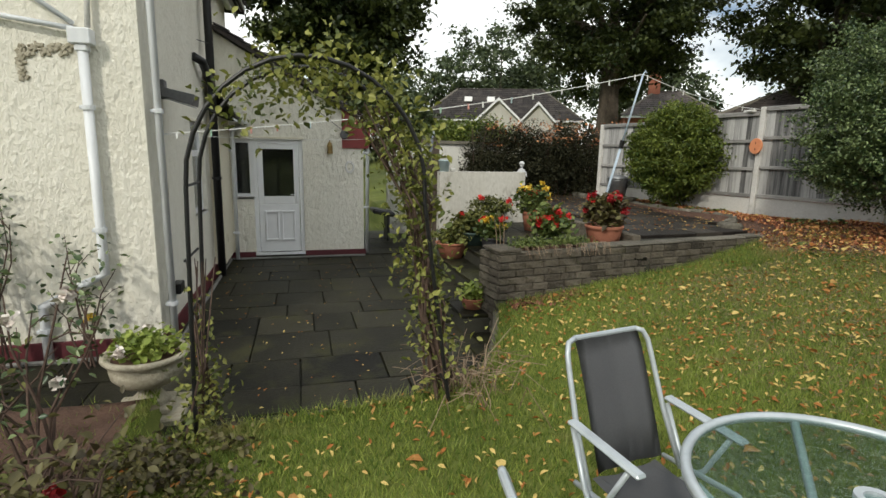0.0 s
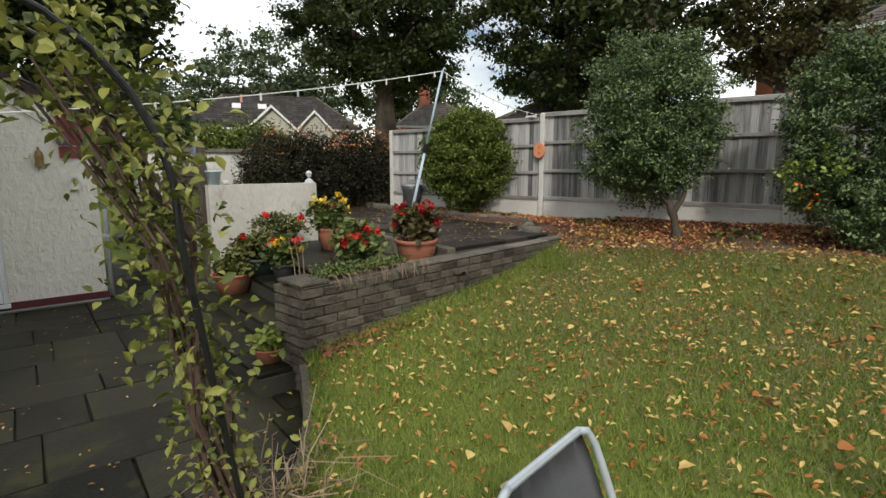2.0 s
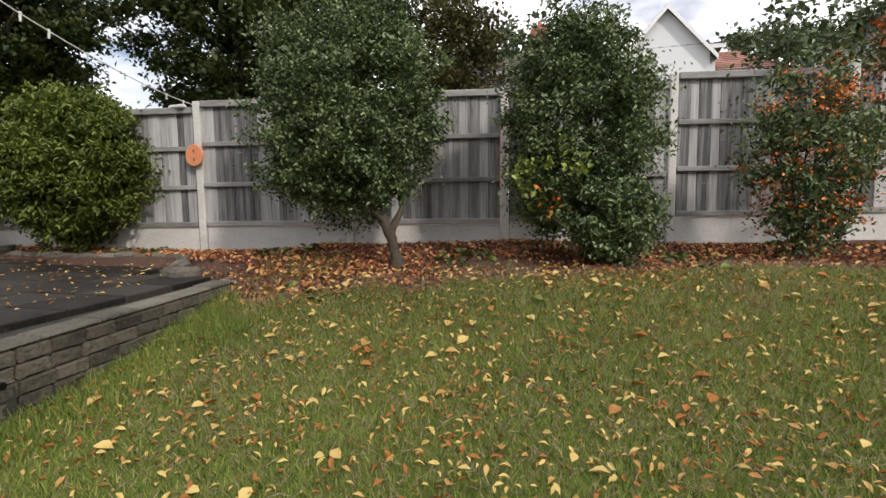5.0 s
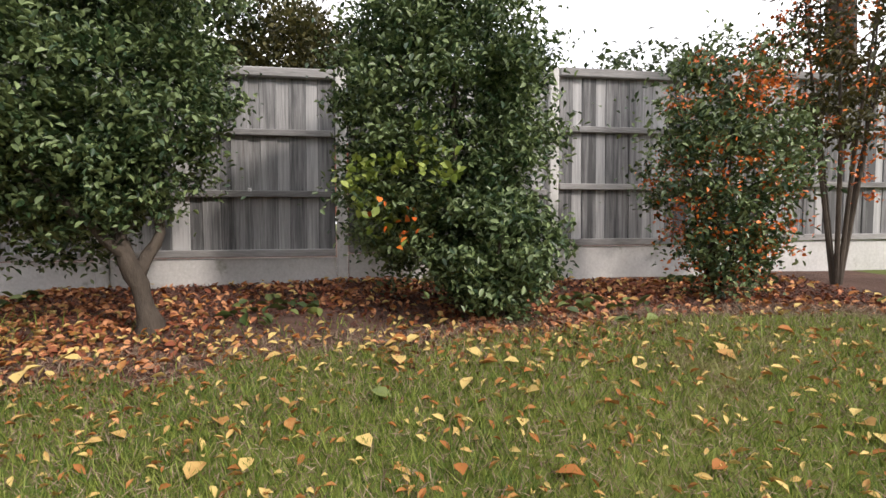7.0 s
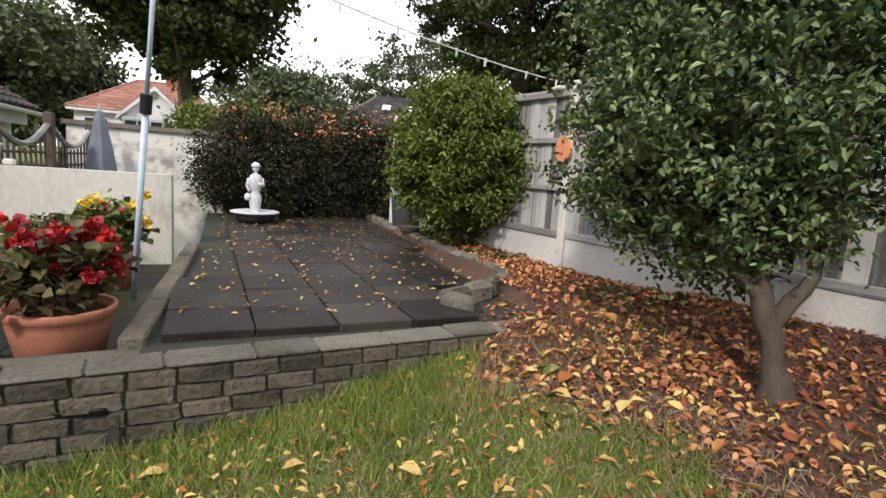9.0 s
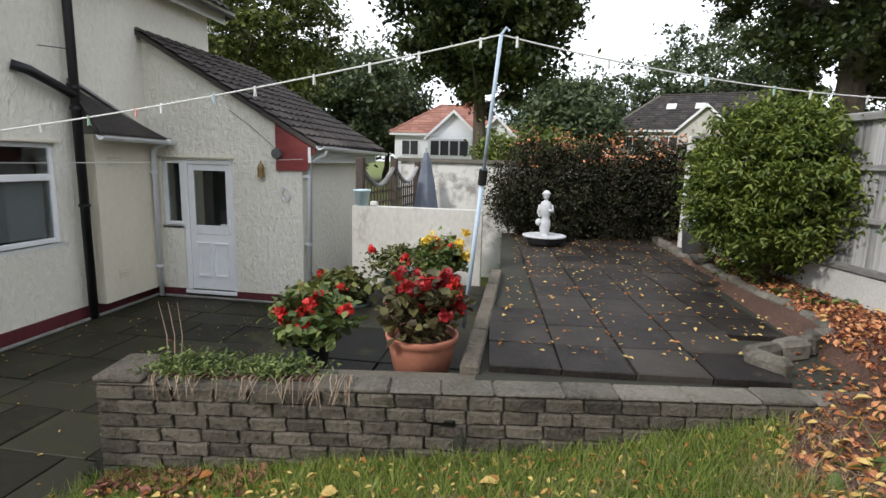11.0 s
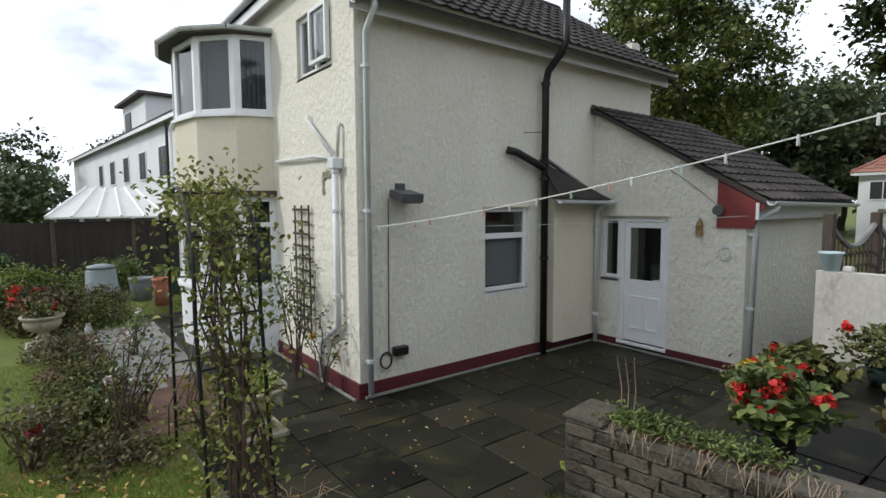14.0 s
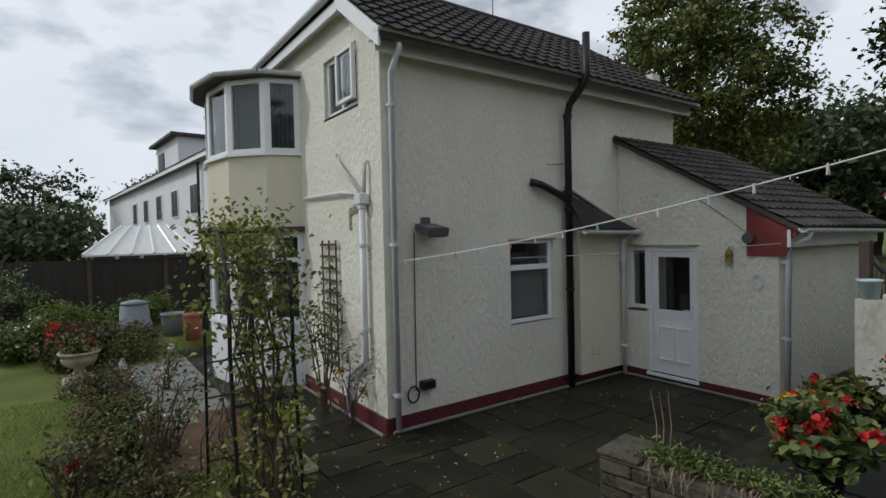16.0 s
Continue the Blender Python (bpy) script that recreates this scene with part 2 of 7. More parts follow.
M["lime_leaf"] = material("yellow_green_tree_leaf", (0.030, 0.048, 0.012), (0.19, 0.21, 0.055), 0.5, 3, 0.5, bump=0, island=0.6, trans=0.2)
M["far_leaf"] = material("far_tree_leaf", (0.035, 0.055, 0.025), (0.11, 0.14, 0.06), 0.6, 2, 0.4, bump=0, island=0.5, trans=0.2)
M["climber"] = material("climber_leaf", (0.085, 0.11, 0.022), (0.30, 0.305, 0.075), 0.5, 9, 2, bump=0, island=0.6, trans=0.25)
M["plant"] = material("pot_plant_leaf", (0.05, 0.08, 0.02), (0.18, 0.22, 0.06), 0.5, 12, 3, bump=0, island=0.6, trans=0.2)
M["bronze_plant"] = material("bronze_plant_leaf", (0.050, 0.038, 0.018), (0.14, 0.128, 0.046), 0.5, 12, 3, bump=0, island=0.6, trans=0.2)
M["lime_plant"] = material("lime_plant_leaf", (0.14, 0.20, 0.03), (0.34, 0.40, 0.09), 0.5, 12, 3, bump=0, island=0.5, trans=0.25)
M["grey_plant"] = material("grey_green_bed_leaf", (0.042, 0.052, 0.014), (0.15, 0.152, 0.046), 0.7, 12, 2, bump=0, island=0.6, spec=0.2)
M["dry"] = material("dry_stem", (0.16, 0.105, 0.07), (0.36, 0.27, 0.19), 0.85, 20, 3, bump=0, island=0.6)
M["stem"] = material("brown_stem", (0.045, 0.028, 0.022), (0.13, 0.085, 0.065), 0.85, 20, 3, bump=0.2)
M["bark"] = material("grey_brown_bark", (0.032, 0.025, 0.019), (0.125, 0.10, 0.076), 0.95, 14, 2, (1, 1, 0.35), 1.0, depth=0.03)
M["dark_bark"] = material("dark_brown_bark", (0.018, 0.014, 0.011), (0.07, 0.056, 0.044), 0.95, 14, 2, (1, 1, 0.35), 1.0, depth=0.03)
M["red_petal"] = material("red_petal", (0.45, 0.012, 0.014), (0.72, 0.05, 0.035), 0.5, 20, 3, bump=0, island=0.4, trans=0.2)
M["dark_petal"] = material("dark_red_petal", (0.20, 0.008, 0.012), (0.40, 0.02, 0.024), 0.5, 20, 3, bump=0, island=0.4, trans=0.15)
M["yellow_petal"] = material("yellow_petal", (0.72, 0.46, 0.03), (0.85, 0.66, 0.12), 0.5, 20, 3, bump=0, island=0.4, trans=0.2)
M["white_petal"] = material("pale_petal", (0.70, 0.62, 0.58), (0.82, 0.77, 0.72), 0.5, 20, 3, bump=0, island=0.4)
M["berry"] = material("orange_berry", (0.50, 0.09, 0.015), (0.68, 0.20, 0.03), 0.4, 20, 3, bump=0, island=0.4)
M["far_wall"] = material("far_white_wall_paint", (0.66, 0.68, 0.70), (0.80, 0.81, 0.82), 0.9, 20, 0.8, (1, 1, 0.4), 0.3, (0.52, 0.52, 0.50), 0.68)
M["curtain"] = material("pale_blind_cloth", (0.22, 0.225, 0.23), (0.36, 0.365, 0.37), 0.9, 30, 2, (8, 8, 0.3), 0.1)
# near-black base colour carries the indoor shade seen through the glass
M["interior"] = material("unlit_interior", (0.02, 0.02, 0.02), (0.05, 0.05, 0.05), 0.9, 10, 2, bump=0)
M["brass"] = material("dull_brass", (0.16, 0.11, 0.04), (0.30, 0.21, 0.08), 0.5, 20, 4, metal=0.5, bump=0.2)


def glass_material(name, tint, rough, bumped=0.0, gloss_most=0.9):
    m = bpy.data.materials.new(name)
    m.use_nodes = True
    n, l = m.node_tree.nodes, m.node_tree.links
    n.remove(n["Principled BSDF"])
    clear = n.new("ShaderNodeBsdfTransparent")
    clear.inputs["Color"].default_value = (*tint, 1)
    gloss = n.new("ShaderNodeBsdfGlossy")
    gloss.inputs["Roughness"].default_value = rough
    lw = n.new("ShaderNodeLayerWeight")
    lw.inputs["Blend"].default_value = 0.5
    power = n.new("ShaderNodeMath")
    power.operation = 'POWER'
    power.inputs[1].default_value = 4.0
    l.new(lw.outputs["Facing"], power.inputs[0])
    fr = n.new("ShaderNodeMath")
    fr.operation = 'MULTIPLY_ADD'
    fr.inputs[1].default_value, fr.inputs[2].default_value = gloss_most, 0.04
    l.new(power.outputs[0], fr.inputs[0])
    if bumped:
        no = n.new("ShaderNodeTexNoise")
        no.inputs["Scale"].default_value = 45
        geo = n.new("ShaderNodeNewGeometry")
        l.new(geo.outputs["Position"], no.inputs["Vector"])
        bp = n.new("ShaderNodeBump")
        bp.inputs["Strength"].default_value, bp.inputs["Distance"].default_value = bumped, 0.01
        l.new(no.outputs["Fac"], bp.inputs["Height"])
        l.new(bp.outputs["Normal"], gloss.inputs["Normal"])
        l.new(bp.outputs["Normal"], lw.inputs["Normal"])
    ms = n.new("ShaderNodeMixShader")
    l.new(fr.outputs[0], ms.inputs["Fac"])
    l.new(clear.outputs["BSDF"], ms.inputs[1])
    l.new(gloss.outputs["BSDF"], ms.inputs[2])
    l.new(ms.outputs["Shader"], n["Material Output"].inputs["Surface"])
    return m


M["glass"] = glass_material("window_glass", (0.75, 0.78, 0.78), 0.02)
M["table_glass"] = glass_material("rippled_table_glass", (0.70, 0.80, 0.78), 0.08, 0.5, 0.45)


# ---------------------------------------------------------------- mesh tools
def thing(name, at=(0, 0, 0), label="", category="", group="", kind="", turn=0.0):
    ob = new(name)
    ob.matrix_basis = pose(*at, 0, 0, turn)
    return tagged(ob, label, category, group, kind)


def mesh_of(name, bm, mat, smooth=False):
    me = bpy.data.meshes.new(name)
    bm.to_mesh(me)
    bm.free()
    me.materials.append(mat)
    if smooth:
        me.shade_smooth()
    return me


def part(name, bm, mat, parent, label="", smooth=False):
    ob = new(name, mesh_of(name, bm, mat, smooth))
    ob.parent = parent
    return tagged(ob, label)


def solid(name, bm, mat, label="", category="", kind="", group="", smooth=False, at=(0, 0, 0), turn=0.0):
    ob = new(name, mesh_of(name, bm, mat, smooth))
    ob.matrix_basis = pose(*at, 0, 0, turn)
    return tagged(ob, label, category, group, kind)


def piece(name, me, parent, m):
    ob = new(name, me)
    ob.parent = parent
    ob.matrix_basis = m
    return ob


def box(centre, size, bevel=0.0, bm=None, turn=None):
    bm = bm or bmesh.new()
    m = Matrix.Translation(centre) @ (turn or Matrix.Identity(4)) @ Matrix.Diagonal((*size, 1))
    made = bmesh.ops.create_cube(bm, size=1, matrix=m)["verts"]
    if bevel:
        edges = {e for v in made for e in v.link_edges}
        bmesh.ops.bevel(bm, geom=list(edges), offset=bevel, segments=1, affect='EDGES')
    return bm


def span(lo, hi, bevel=0.0, bm=None):
    return box([(a + b) / 2 for a, b in zip(lo, hi)], [abs(b - a) for a, b in zip(lo, hi)], bevel, bm)


def prism(outline, z0, z1, bm=None):
    """An upright slab over an outline in x and y."""
    bm = bm or bmesh.new()
    low = [bm.verts.new((x, y, z0)) for x, y in outline]
    top = [bm.verts.new((x, y, z1)) for x, y in outline]
    bm.faces.new(low[::-1])
    bm.faces.new(top)
    for i in range(len(low)):
        j = (i + 1) % len(low)
        bm.faces.new((low[i], low[j], top[j], top[i]))
    return bm


def extrude(points, shift, bm=None):
    """A flat outline of points in space, thickened by the vector shift."""
    bm = bm or bmesh.new()
    a = [bm.verts.new(p) for p in points]
    b = [bm.verts.new(Vector(p) + Vector(shift)) for p in points]
    bm.faces.new(a)
    bm.faces.new(b[::-1])
    for i in range(len(a)):
        j = (i + 1) % len(a)
        bm.faces.new((a[j], a[i], b[i], b[j]))
    bmesh.ops.recalc_face_normals(bm, faces=bm.faces)
    return bm


def tube(points, radius, seg=8, bm=None, caps=True):
    """A round tube along points; radius may be a number or one per point."""
    bm = bm or bmesh.new()
    pts = [Vector(p) for p in points]
    rad = radius if isinstance(radius, (list, tuple)) else [radius] * len(pts)
    rings, side = [], None
    for i, p in enumerate(pts):
        d = (pts[min(i + 1, len(pts) - 1)] - pts[max(i - 1, 0)]).normalized()
        if side is None:
            side = d.cross(Vector((0.31, 0.2, 0.93)) if abs(d.z) < 0.9 else Vector((1, 0, 0))).normalized()
        else:
            side = (side - d * side.dot(d)).normalized()
        up = d.cross(side)
        rings.append([bm.verts.new(p + rad[i] * (math.cos(a) * side + math.sin(a) * up)) for a in (2 * math.pi * k / seg for k in range(seg))])
    for r, s in zip(rings, rings[1:]):
        for k in range(seg):
            bm.faces.new((r[k], r[(k + 1) % seg], s[(k + 1) % seg], s[k]))
    if caps:
        bm.faces.new(rings[0][::-1])
        bm.faces.new(rings[-1])
    return bm


def lathe(profile, seg=24, bm=None, centre=(0, 0, 0)):
    """A turned shape from (radius, height) pairs."""
    bm = bm or bmesh.new()
    cx, cy, cz = centre
    rings = [[bm.verts.new((cx + r * math.cos(2 * math.pi * k / seg), cy + r * math.sin(2 * math.pi * k / seg), cz + h)) for k in range(seg)] for r, h in profile]
    for r, s in zip(rings, rings[1:]):
        for k in range(seg):
            bm.faces.new((r[k], r[(k + 1) % seg], s[(k + 1) % seg], s[k]))
    if profile[0][0] > 1e-4:
        bm.faces.new(rings[0][::-1])
    if profile[-1][0] > 1e-4:
        bm.faces.new(rings[-1])
    bmesh.ops.remove_doubles(bm, verts=bm.verts, dist=1e-5)
    return bm


def leaves(name, at, length, mat, parent=None, width=0.45, tilt=1.0, fold=0.15, seed=1, label="", category="", kind="", droop=0.0, fine=True):
    """Many small folded leaves, one island each, at the points given. tilt: 1 any way round, 0 lying flat."""
    rng = np.random.default_rng(seed)
    at = np.asarray(at, dtype=float)
    n = len(at)
    yaw = rng.uniform(0, 2 * np.pi, n)
    pitch = rng.uniform(-1.2, 1.2, n) * tilt - droop
    roll = rng.uniform(-1.2, 1.2, n) * tilt
    size = length * rng.uniform(0.65, 1.35, n)
    along = np.stack([np.cos(yaw) * np.cos(pitch), np.sin(yaw) * np.cos(pitch), np.sin(pitch)], 1)
    flat = np.stack([-np.sin(yaw), np.cos(yaw), np.zeros(n)], 1)
    up = np.cross(along, flat)
    side = flat * np.cos(roll)[:, None] + up * np.sin(roll)[:, None]
    up = np.cross(along, side)
    s = size[:, None]
    if fine:
        v = np.empty((n, 6, 3))
        v[:, 0] = at - along * s * 0.5
        v[:, 1] = at + side * s * width * 0.42 - along * s * 0.18 + up * s * fold
        v[:, 2] = at + side * s * width * 0.46 + along * s * 0.14 + up * s * fold * 1.2
        v[:, 3] = at + along * s * 0.5 - up * s * fold * 0.9
        v[:, 4] = at - side * s * width * 0.46 + along * s * 0.14 + up * s * fold * 1.2
        v[:, 5] = at - side * s * width * 0.42 - along * s * 0.18 + up * s * fold
        corners, order = 6, np.array([0, 1, 2, 3, 0, 3, 4, 5])
    else:
        v = np.empty((n, 4, 3))
        v[:, 0] = at - along * s * 0.5
        v[:, 1] = at + side * s * width * 0.5 + up * s * fold
        v[:, 2] = at + along * s * 0.5
        v[:, 3] = at - side * s * width * 0.5 + up * s * fold
        corners, order = 4, np.array([0, 1, 2, 0, 2, 3])
    me = bpy.data.meshes.new(name)
    me.vertices.add(corners * n)
    me.vertices.foreach_set("co", v.ravel())
    loops = (corners * np.arange(n)[:, None] + order).ravel()
    me.loops.add(len(loops))
    me.loops.foreach_set("vertex_index", loops)
    me.polygons.add(2 * n)
    side_count = len(order) // 2
    me.polygons.foreach_set("loop_start", np.arange(0, len(loops), side_count))
    me.polygons.foreach_set("loop_total", np.full(2 * n, side_count))
    me.update(calc_edges=True)
    me.materials.append(mat)
    ob = new(name, me)
    ob.parent = parent
    return tagged(ob, label, category, "", kind)


def cloud_points(n, centre, radii, clumps, clump, seed, shell=0.5, flat=0.75):
    """Points in clumps spread through an uneven ellipsoid, thicker towards its outside."""
    rng = np.random.default_rng(seed)
    d = rng.normal(size=(clumps, 3))
    d /= np.linalg.norm(d, axis=1)[:, None]
    r = shell + (1 - shell) * rng.uniform(0, 1, clumps) ** 0.6
    r *= rng.uniform(0.82, 1.1, clumps)
    c = np.array(centre) + d * r[:, None] * np.array(radii)
    pick = rng.integers(0, clumps, n)
    sizes = clump * rng.uniform(0.6, 1.4, clumps)
    off = rng.normal(size=(n, 3)) * np.array([0.5, 0.5, 0.5 * flat])
    return c[pick] + off * sizes[pick][:, None]


# ---------------------------------------------------------------- the ground
GX = [-300, -20, -6, 0, 1, 2, 3.2, 4, 5.4, 6, 6.8, 7.5, 8, 9.5, 12, 300]
GZ = [0.2, 0.2, 0.18, 0.18, 0.24, 0.30, 0.32, 0.40, 0.53, 0.58, 0.72, 0.93, 1.0, 1.07, 1.1, 1.1]
WALL_A, WALL_B = (3.30, -0.27), (7.85, 0.39)          # the retaining wall's face
FENCE = Vector((8.78, 1.93, 0))
FDIR = Vector((0.2115, -0.9774, 0))


def wall_y(x):
    return WALL_A[1] + (x - WALL_A[0]) * (WALL_B[1] - WALL_A[1]) / (WALL_B[0] - WALL_A[0])


def patio_edge(x):
    """The y at which the lawn ends and the sunk patio begins."""
    return np.where(x < 0.3, -1.35, np.where(x < 2.3, -2.05, -2.05 + np.clip((x - 2.3) / 1.0, 0, 1) ** 1.6 * 1.75))


def height(x, y):
    z = np.interp(x, GX, GZ)
    z = z + 0.02 * np.sin(1.7 * x + 0.6) * np.sin(1.3 * y) + 0.01 * np.sin(5.1 * x) * np.sin(4.3 * y)
    sunk = (x > -7.5) & (x < 3.45) & (y > patio_edge(x))
    z = np.where(sunk, -0.07, z)
    under = (x >= 3.0) & (x < 8.0) & (y > wall_y(x) + 0.1) & (y < 9)
    z = np.where(under & (x < 5.4), -0.07, z)
    z = np.where(under & (x >= 5.4), 0.88, z)
    bed = (x >= 7.75) & (y > 0.5)
    return np.where(bed, 1.0 + 0.02 * np.sin(3 * x + 2 * y), z)


xs = np.concatenate([[-400, -150, -60, -30, -18, -14, -11], np.arange(-9, -1, 0.25), np.arange(-1, 10.4, 0.09), [11, 12, 14, 18, 30, 60, 150, 400]])
ys = np.concatenate([[-400, -150, -60, -30, -18, -12, -9.5, -8], np.arange(-7, 1.0, 0.09), np.arange(1, 9, 0.25), [9.5, 11, 14, 18, 30, 60, 150, 400]])
gx, gy = np.meshgrid(xs, ys)
gz = height(gx, gy)
nx, ny = len(xs), len(ys)
idx = np.arange(nx * ny).reshape(ny, nx)
quads = np.stack([idx[:-1, :-1], idx[:-1, 1:], idx[1:, 1:], idx[1:, :-1]], -1).reshape(-1, 4)
me = bpy.data.meshes.new("ground")
me.from_pydata(np.stack([gx, gy, gz], -1).reshape(-1, 3).tolist(), [], quads.tolist())
me.materials.append(M["grass"])
me.materials.append(M["soil"])
cxs, cys = (gx[:-1, :-1] + gx[1:, 1:]) / 2, (gy[:-1, :-1] + gy[1:, 1:]) / 2


def is_bed(x, y):
    edge = np.interp(y, [-6.5, -4.2, -2.8, -2.0, -1.5, -1.0, -0.6, -0.1, 0.4], [8.7, 8.35, 7.78, 7.72, 7.45, 7.42, 7.18, 6.98, 7.1]) + 0.05 * np.sin(6.1 * y) + 0.04 * np.sin(11.3 * y + 1)
    west = (x < 0.2) & (x > -5) & (y > -2.9 + 0.2 * np.sin(3 * x)) & (y < -1.3)
    return ((x > np.where(y > 0.4, 7.15, edge)) & (y > -6.5) & (y < 6.5)) | west


me.polygons.foreach_set("material_index", is_bed(cxs, cys).ravel().astype(np.int32))
me.shade_smooth()
tagged(new("ground", me), "mown lawn with bark-covered planting beds, sloping gently", "ground", "", "structure")

# grass blades over the lawn that the walk crosses
rng = np.random.default_rng(5)
N = 520000
bx, by = rng.uniform(-3.5, 8.2, N), rng.uniform(-6.3, 0.5, N)
keep = ((by < patio_edge(bx)) | (bx > 3.4)) & ((bx < 3.3) | (by < wall_y(bx) - 0.02))
keep &= ~is_bed(bx, by) | (rng.uniform(0, 1, N) < 0.05)
near = np.hypot(np.maximum(np.abs(bx - 4.5) - 3.2, 0), np.maximum(np.abs(by + 2.2) - 2.2, 0))
keep &= rng.uniform(0, 1, N) < np.clip(1.1 - near / 3.5, 0.3, 1)
bx, by = bx[keep], by[keep]
bz = height(bx, by)
n = len(bx)
hgt, wid, ang = rng.uniform(0.02, 0.055, n) * np.where(bx > 6.3, 1.3, 1.0), rng.uniform(0.002, 0.0042, n), rng.uniform(0, 2 * np.pi, n)
edge = patio_edge(bx) - by
hgt = np.where((edge < 0.12) | ((bx > 3.3) & (wall_y(bx) - by < 0.15)), hgt * 1.9, hgt)
lean = rng.uniform(-0.8, 0.8, (n, 2)) * hgt[:, None]
v = np.empty((n, 3, 3))
v[:, 0] = np.stack([bx - wid * np.cos(ang), by - wid * np.sin(ang), bz - 0.005], 1)
v[:, 1] = np.stack([bx + wid * np.cos(ang), by + wid * np.sin(ang), bz - 0.005], 1)
v[:, 2] = np.stack([bx + lean[:, 0], by + lean[:, 1], bz + hgt], 1)
me = bpy.data.meshes.new("grass")
me.vertices.add(3 * n)
me.vertices.foreach_set("co", v.ravel())
me.loops.add(3 * n)
me.loops.foreach_set("vertex_index", np.arange(3 * n))
me.polygons.add(n)
me.polygons.foreach_set("loop_start", np.arange(0, 3 * n, 3))
me.polygons.foreach_set("loop_total", np.full(n, 3))
me.update(calc_edges=True)
me.materials.append(M["blade"])
tagged(new("grass", me), "short green lawn grass with straw-coloured blades", "grass", "", "stuff")


# straw-coloured long grass where the lawn runs out into the bed
sx, sy = rng.uniform(3.8, 8.6, 95000), rng.uniform(-5.5, 0.35, 95000)
ok = (rng.uniform(0, 1, 95000) < np.clip((sx - 3.8) / 3.6, 0, 1)) & (~is_bed(sx - 0.25, sy)) & (sy < wall_y(sx) - 0.02)
sx, sy = sx[ok], sy[ok]
leaves("straw_grass", np.stack([sx, sy, height(sx, sy) + 0.022], 1), 0.06, M["dry"], None, 0.05, 1.0, 0.02, 6, "dry straw-coloured grass at the lawn's edge", "grass", "stuff", fine=False)


def litter(name, count, where, length, mat, seed, label, lift=0.02, width=0.4, tilt=0.35):
    r = np.random.default_rng(seed)
    x, y = where(r, count)
    ok = (y < patio_edge(x)) | (x > 3.4)
    x, y = x[ok], y[ok]
    pts = np.stack([x, y, height(x, y) + lift + r.uniform(0, 0.012, len(x))], 1)
    leaves(name, pts, length, mat, None, width, tilt, 0.12, seed, label, "fallen leaves", "stuff")


def on_lawn(r, c):
    x, y = r.uniform(0.3, 8.0, c), r.uniform(-6.2, 0.3, c)
    ok = ((x < 3.4) | (y < wall_y(x) - 0.05)) & (r.uniform(0, 1, c) < 0.35 + 0.65 * np.clip((x - 1.5) / 4, 0, 1))
    return x[ok], y[ok]


def on_bed(r, c):
    x, y = r.uniform(6.5, 9.9, c), r.uniform(-5.5, 5.2, c)
    ok = is_bed(x + r.exponential(0.13, c), y) & ((x < 7.8) | (y < 0.3) | is_bed(x, y)) & ((y < wall_y(x) - 0.03) | (x > 7.35)) & ((y < 0.4 + np.clip((x - 7.1) * 1.2, 0, 1)) | (x > 7.95))
    return x[ok], y[ok]


litter("fallen_leaves", 11500, on_lawn, 0.042, M["yellow_leaf"], 11, "small curled yellow leaves lying on the lawn", 0.026, 0.42, 0.6)
litter("large_fallen_leaves", 420, on_lawn, 0.078, M["yellow_leaf"], 12, "broad yellow and orange leaves lying on the lawn", 0.035, 0.75, 0.3)
def bare(x, y):
    """How bare the trodden earth is: 1 in the middle of the open patch."""
    return np.clip(1.4 - np.hypot((x - 8.05) / 0.42, (y + 1.85) / 0.62), 0, 1)


def on_littered_bed(r, c):
    x, y = on_bed(r, c)
    drift = 0.45 + 0.35 * np.sin(2.1 * x + 0.7) * np.sin(2.7 * y + 0.4) + 0.3 * np.clip(y + 0.4, 0, 1)
    ok = r.uniform(0, 1, len(x)) < np.clip(drift, 0.12, 1) * (1 - bare(x, y))
    return x[ok], y[ok]


def on_bark(r, c):
    x, y = on_bed(r, c)
    ok = r.uniform(0, 1, len(x)) < 1 - 0.75 * bare(x, y)
    return x[ok], y[ok]


litter("bark_chips", 70000, on_bark, 0.022, M["bark_chip"], 18, "red-brown bark chips covering the planting bed", 0.004, 0.35, 0.7)
litter("leaf_litter", 26000, on_littered_bed, 0.046, M["brown_leaf"], 13, "curled orange-brown leaf litter over the bark bed", 0.012, 0.6, 0.8)
litter("bed_yellow_leaves", 1700, on_bed, 0.058, M["yellow_leaf"], 14, "yellow leaves lying on the planting bed", 0.025, 0.5, 0.45)


def along_wall(r, c):
    x = 3.4 + 0.9 * r.uniform(0, 1, c) ** 1.6
    y = wall_y(x) - 0.03 - np.abs(r.normal(0, 0.13, c)) * np.clip(1.2 - 0.45 * (x - 3.4), 0.3, 1)
    return x, y


litter("wall_foot_leaves", 420, along_wall, 0.05, M["bark_chip"], 16, "drift of brown leaves against the wall foot", 0.02, 0.6, 0.7)


def bed_weeds(r, c):
    x, y = on_bed(r, c)
    ok = np.sin(2.3 * x + 1) * np.sin(3.1 * y) > 0.55
    return x[ok], y[ok]


litter("bed_weeds", 2600, bed_weeds, 0.085, M["plant"], 15, "low green weeds in the planting bed", 0.03, 0.6, 0.6)

# ---------------------------------------------------------------- patio
bm = span((-7.4, -1.6, -0.12), (3.4, 0.0, -0.035))
bm = span((-0.05, -2.3, -0.13), (3.4, 4.5, -0.034), bm=bm)
bm = span((2.45, 4.5, -0.13), (3.7, 7.6, -0.036), bm=bm)
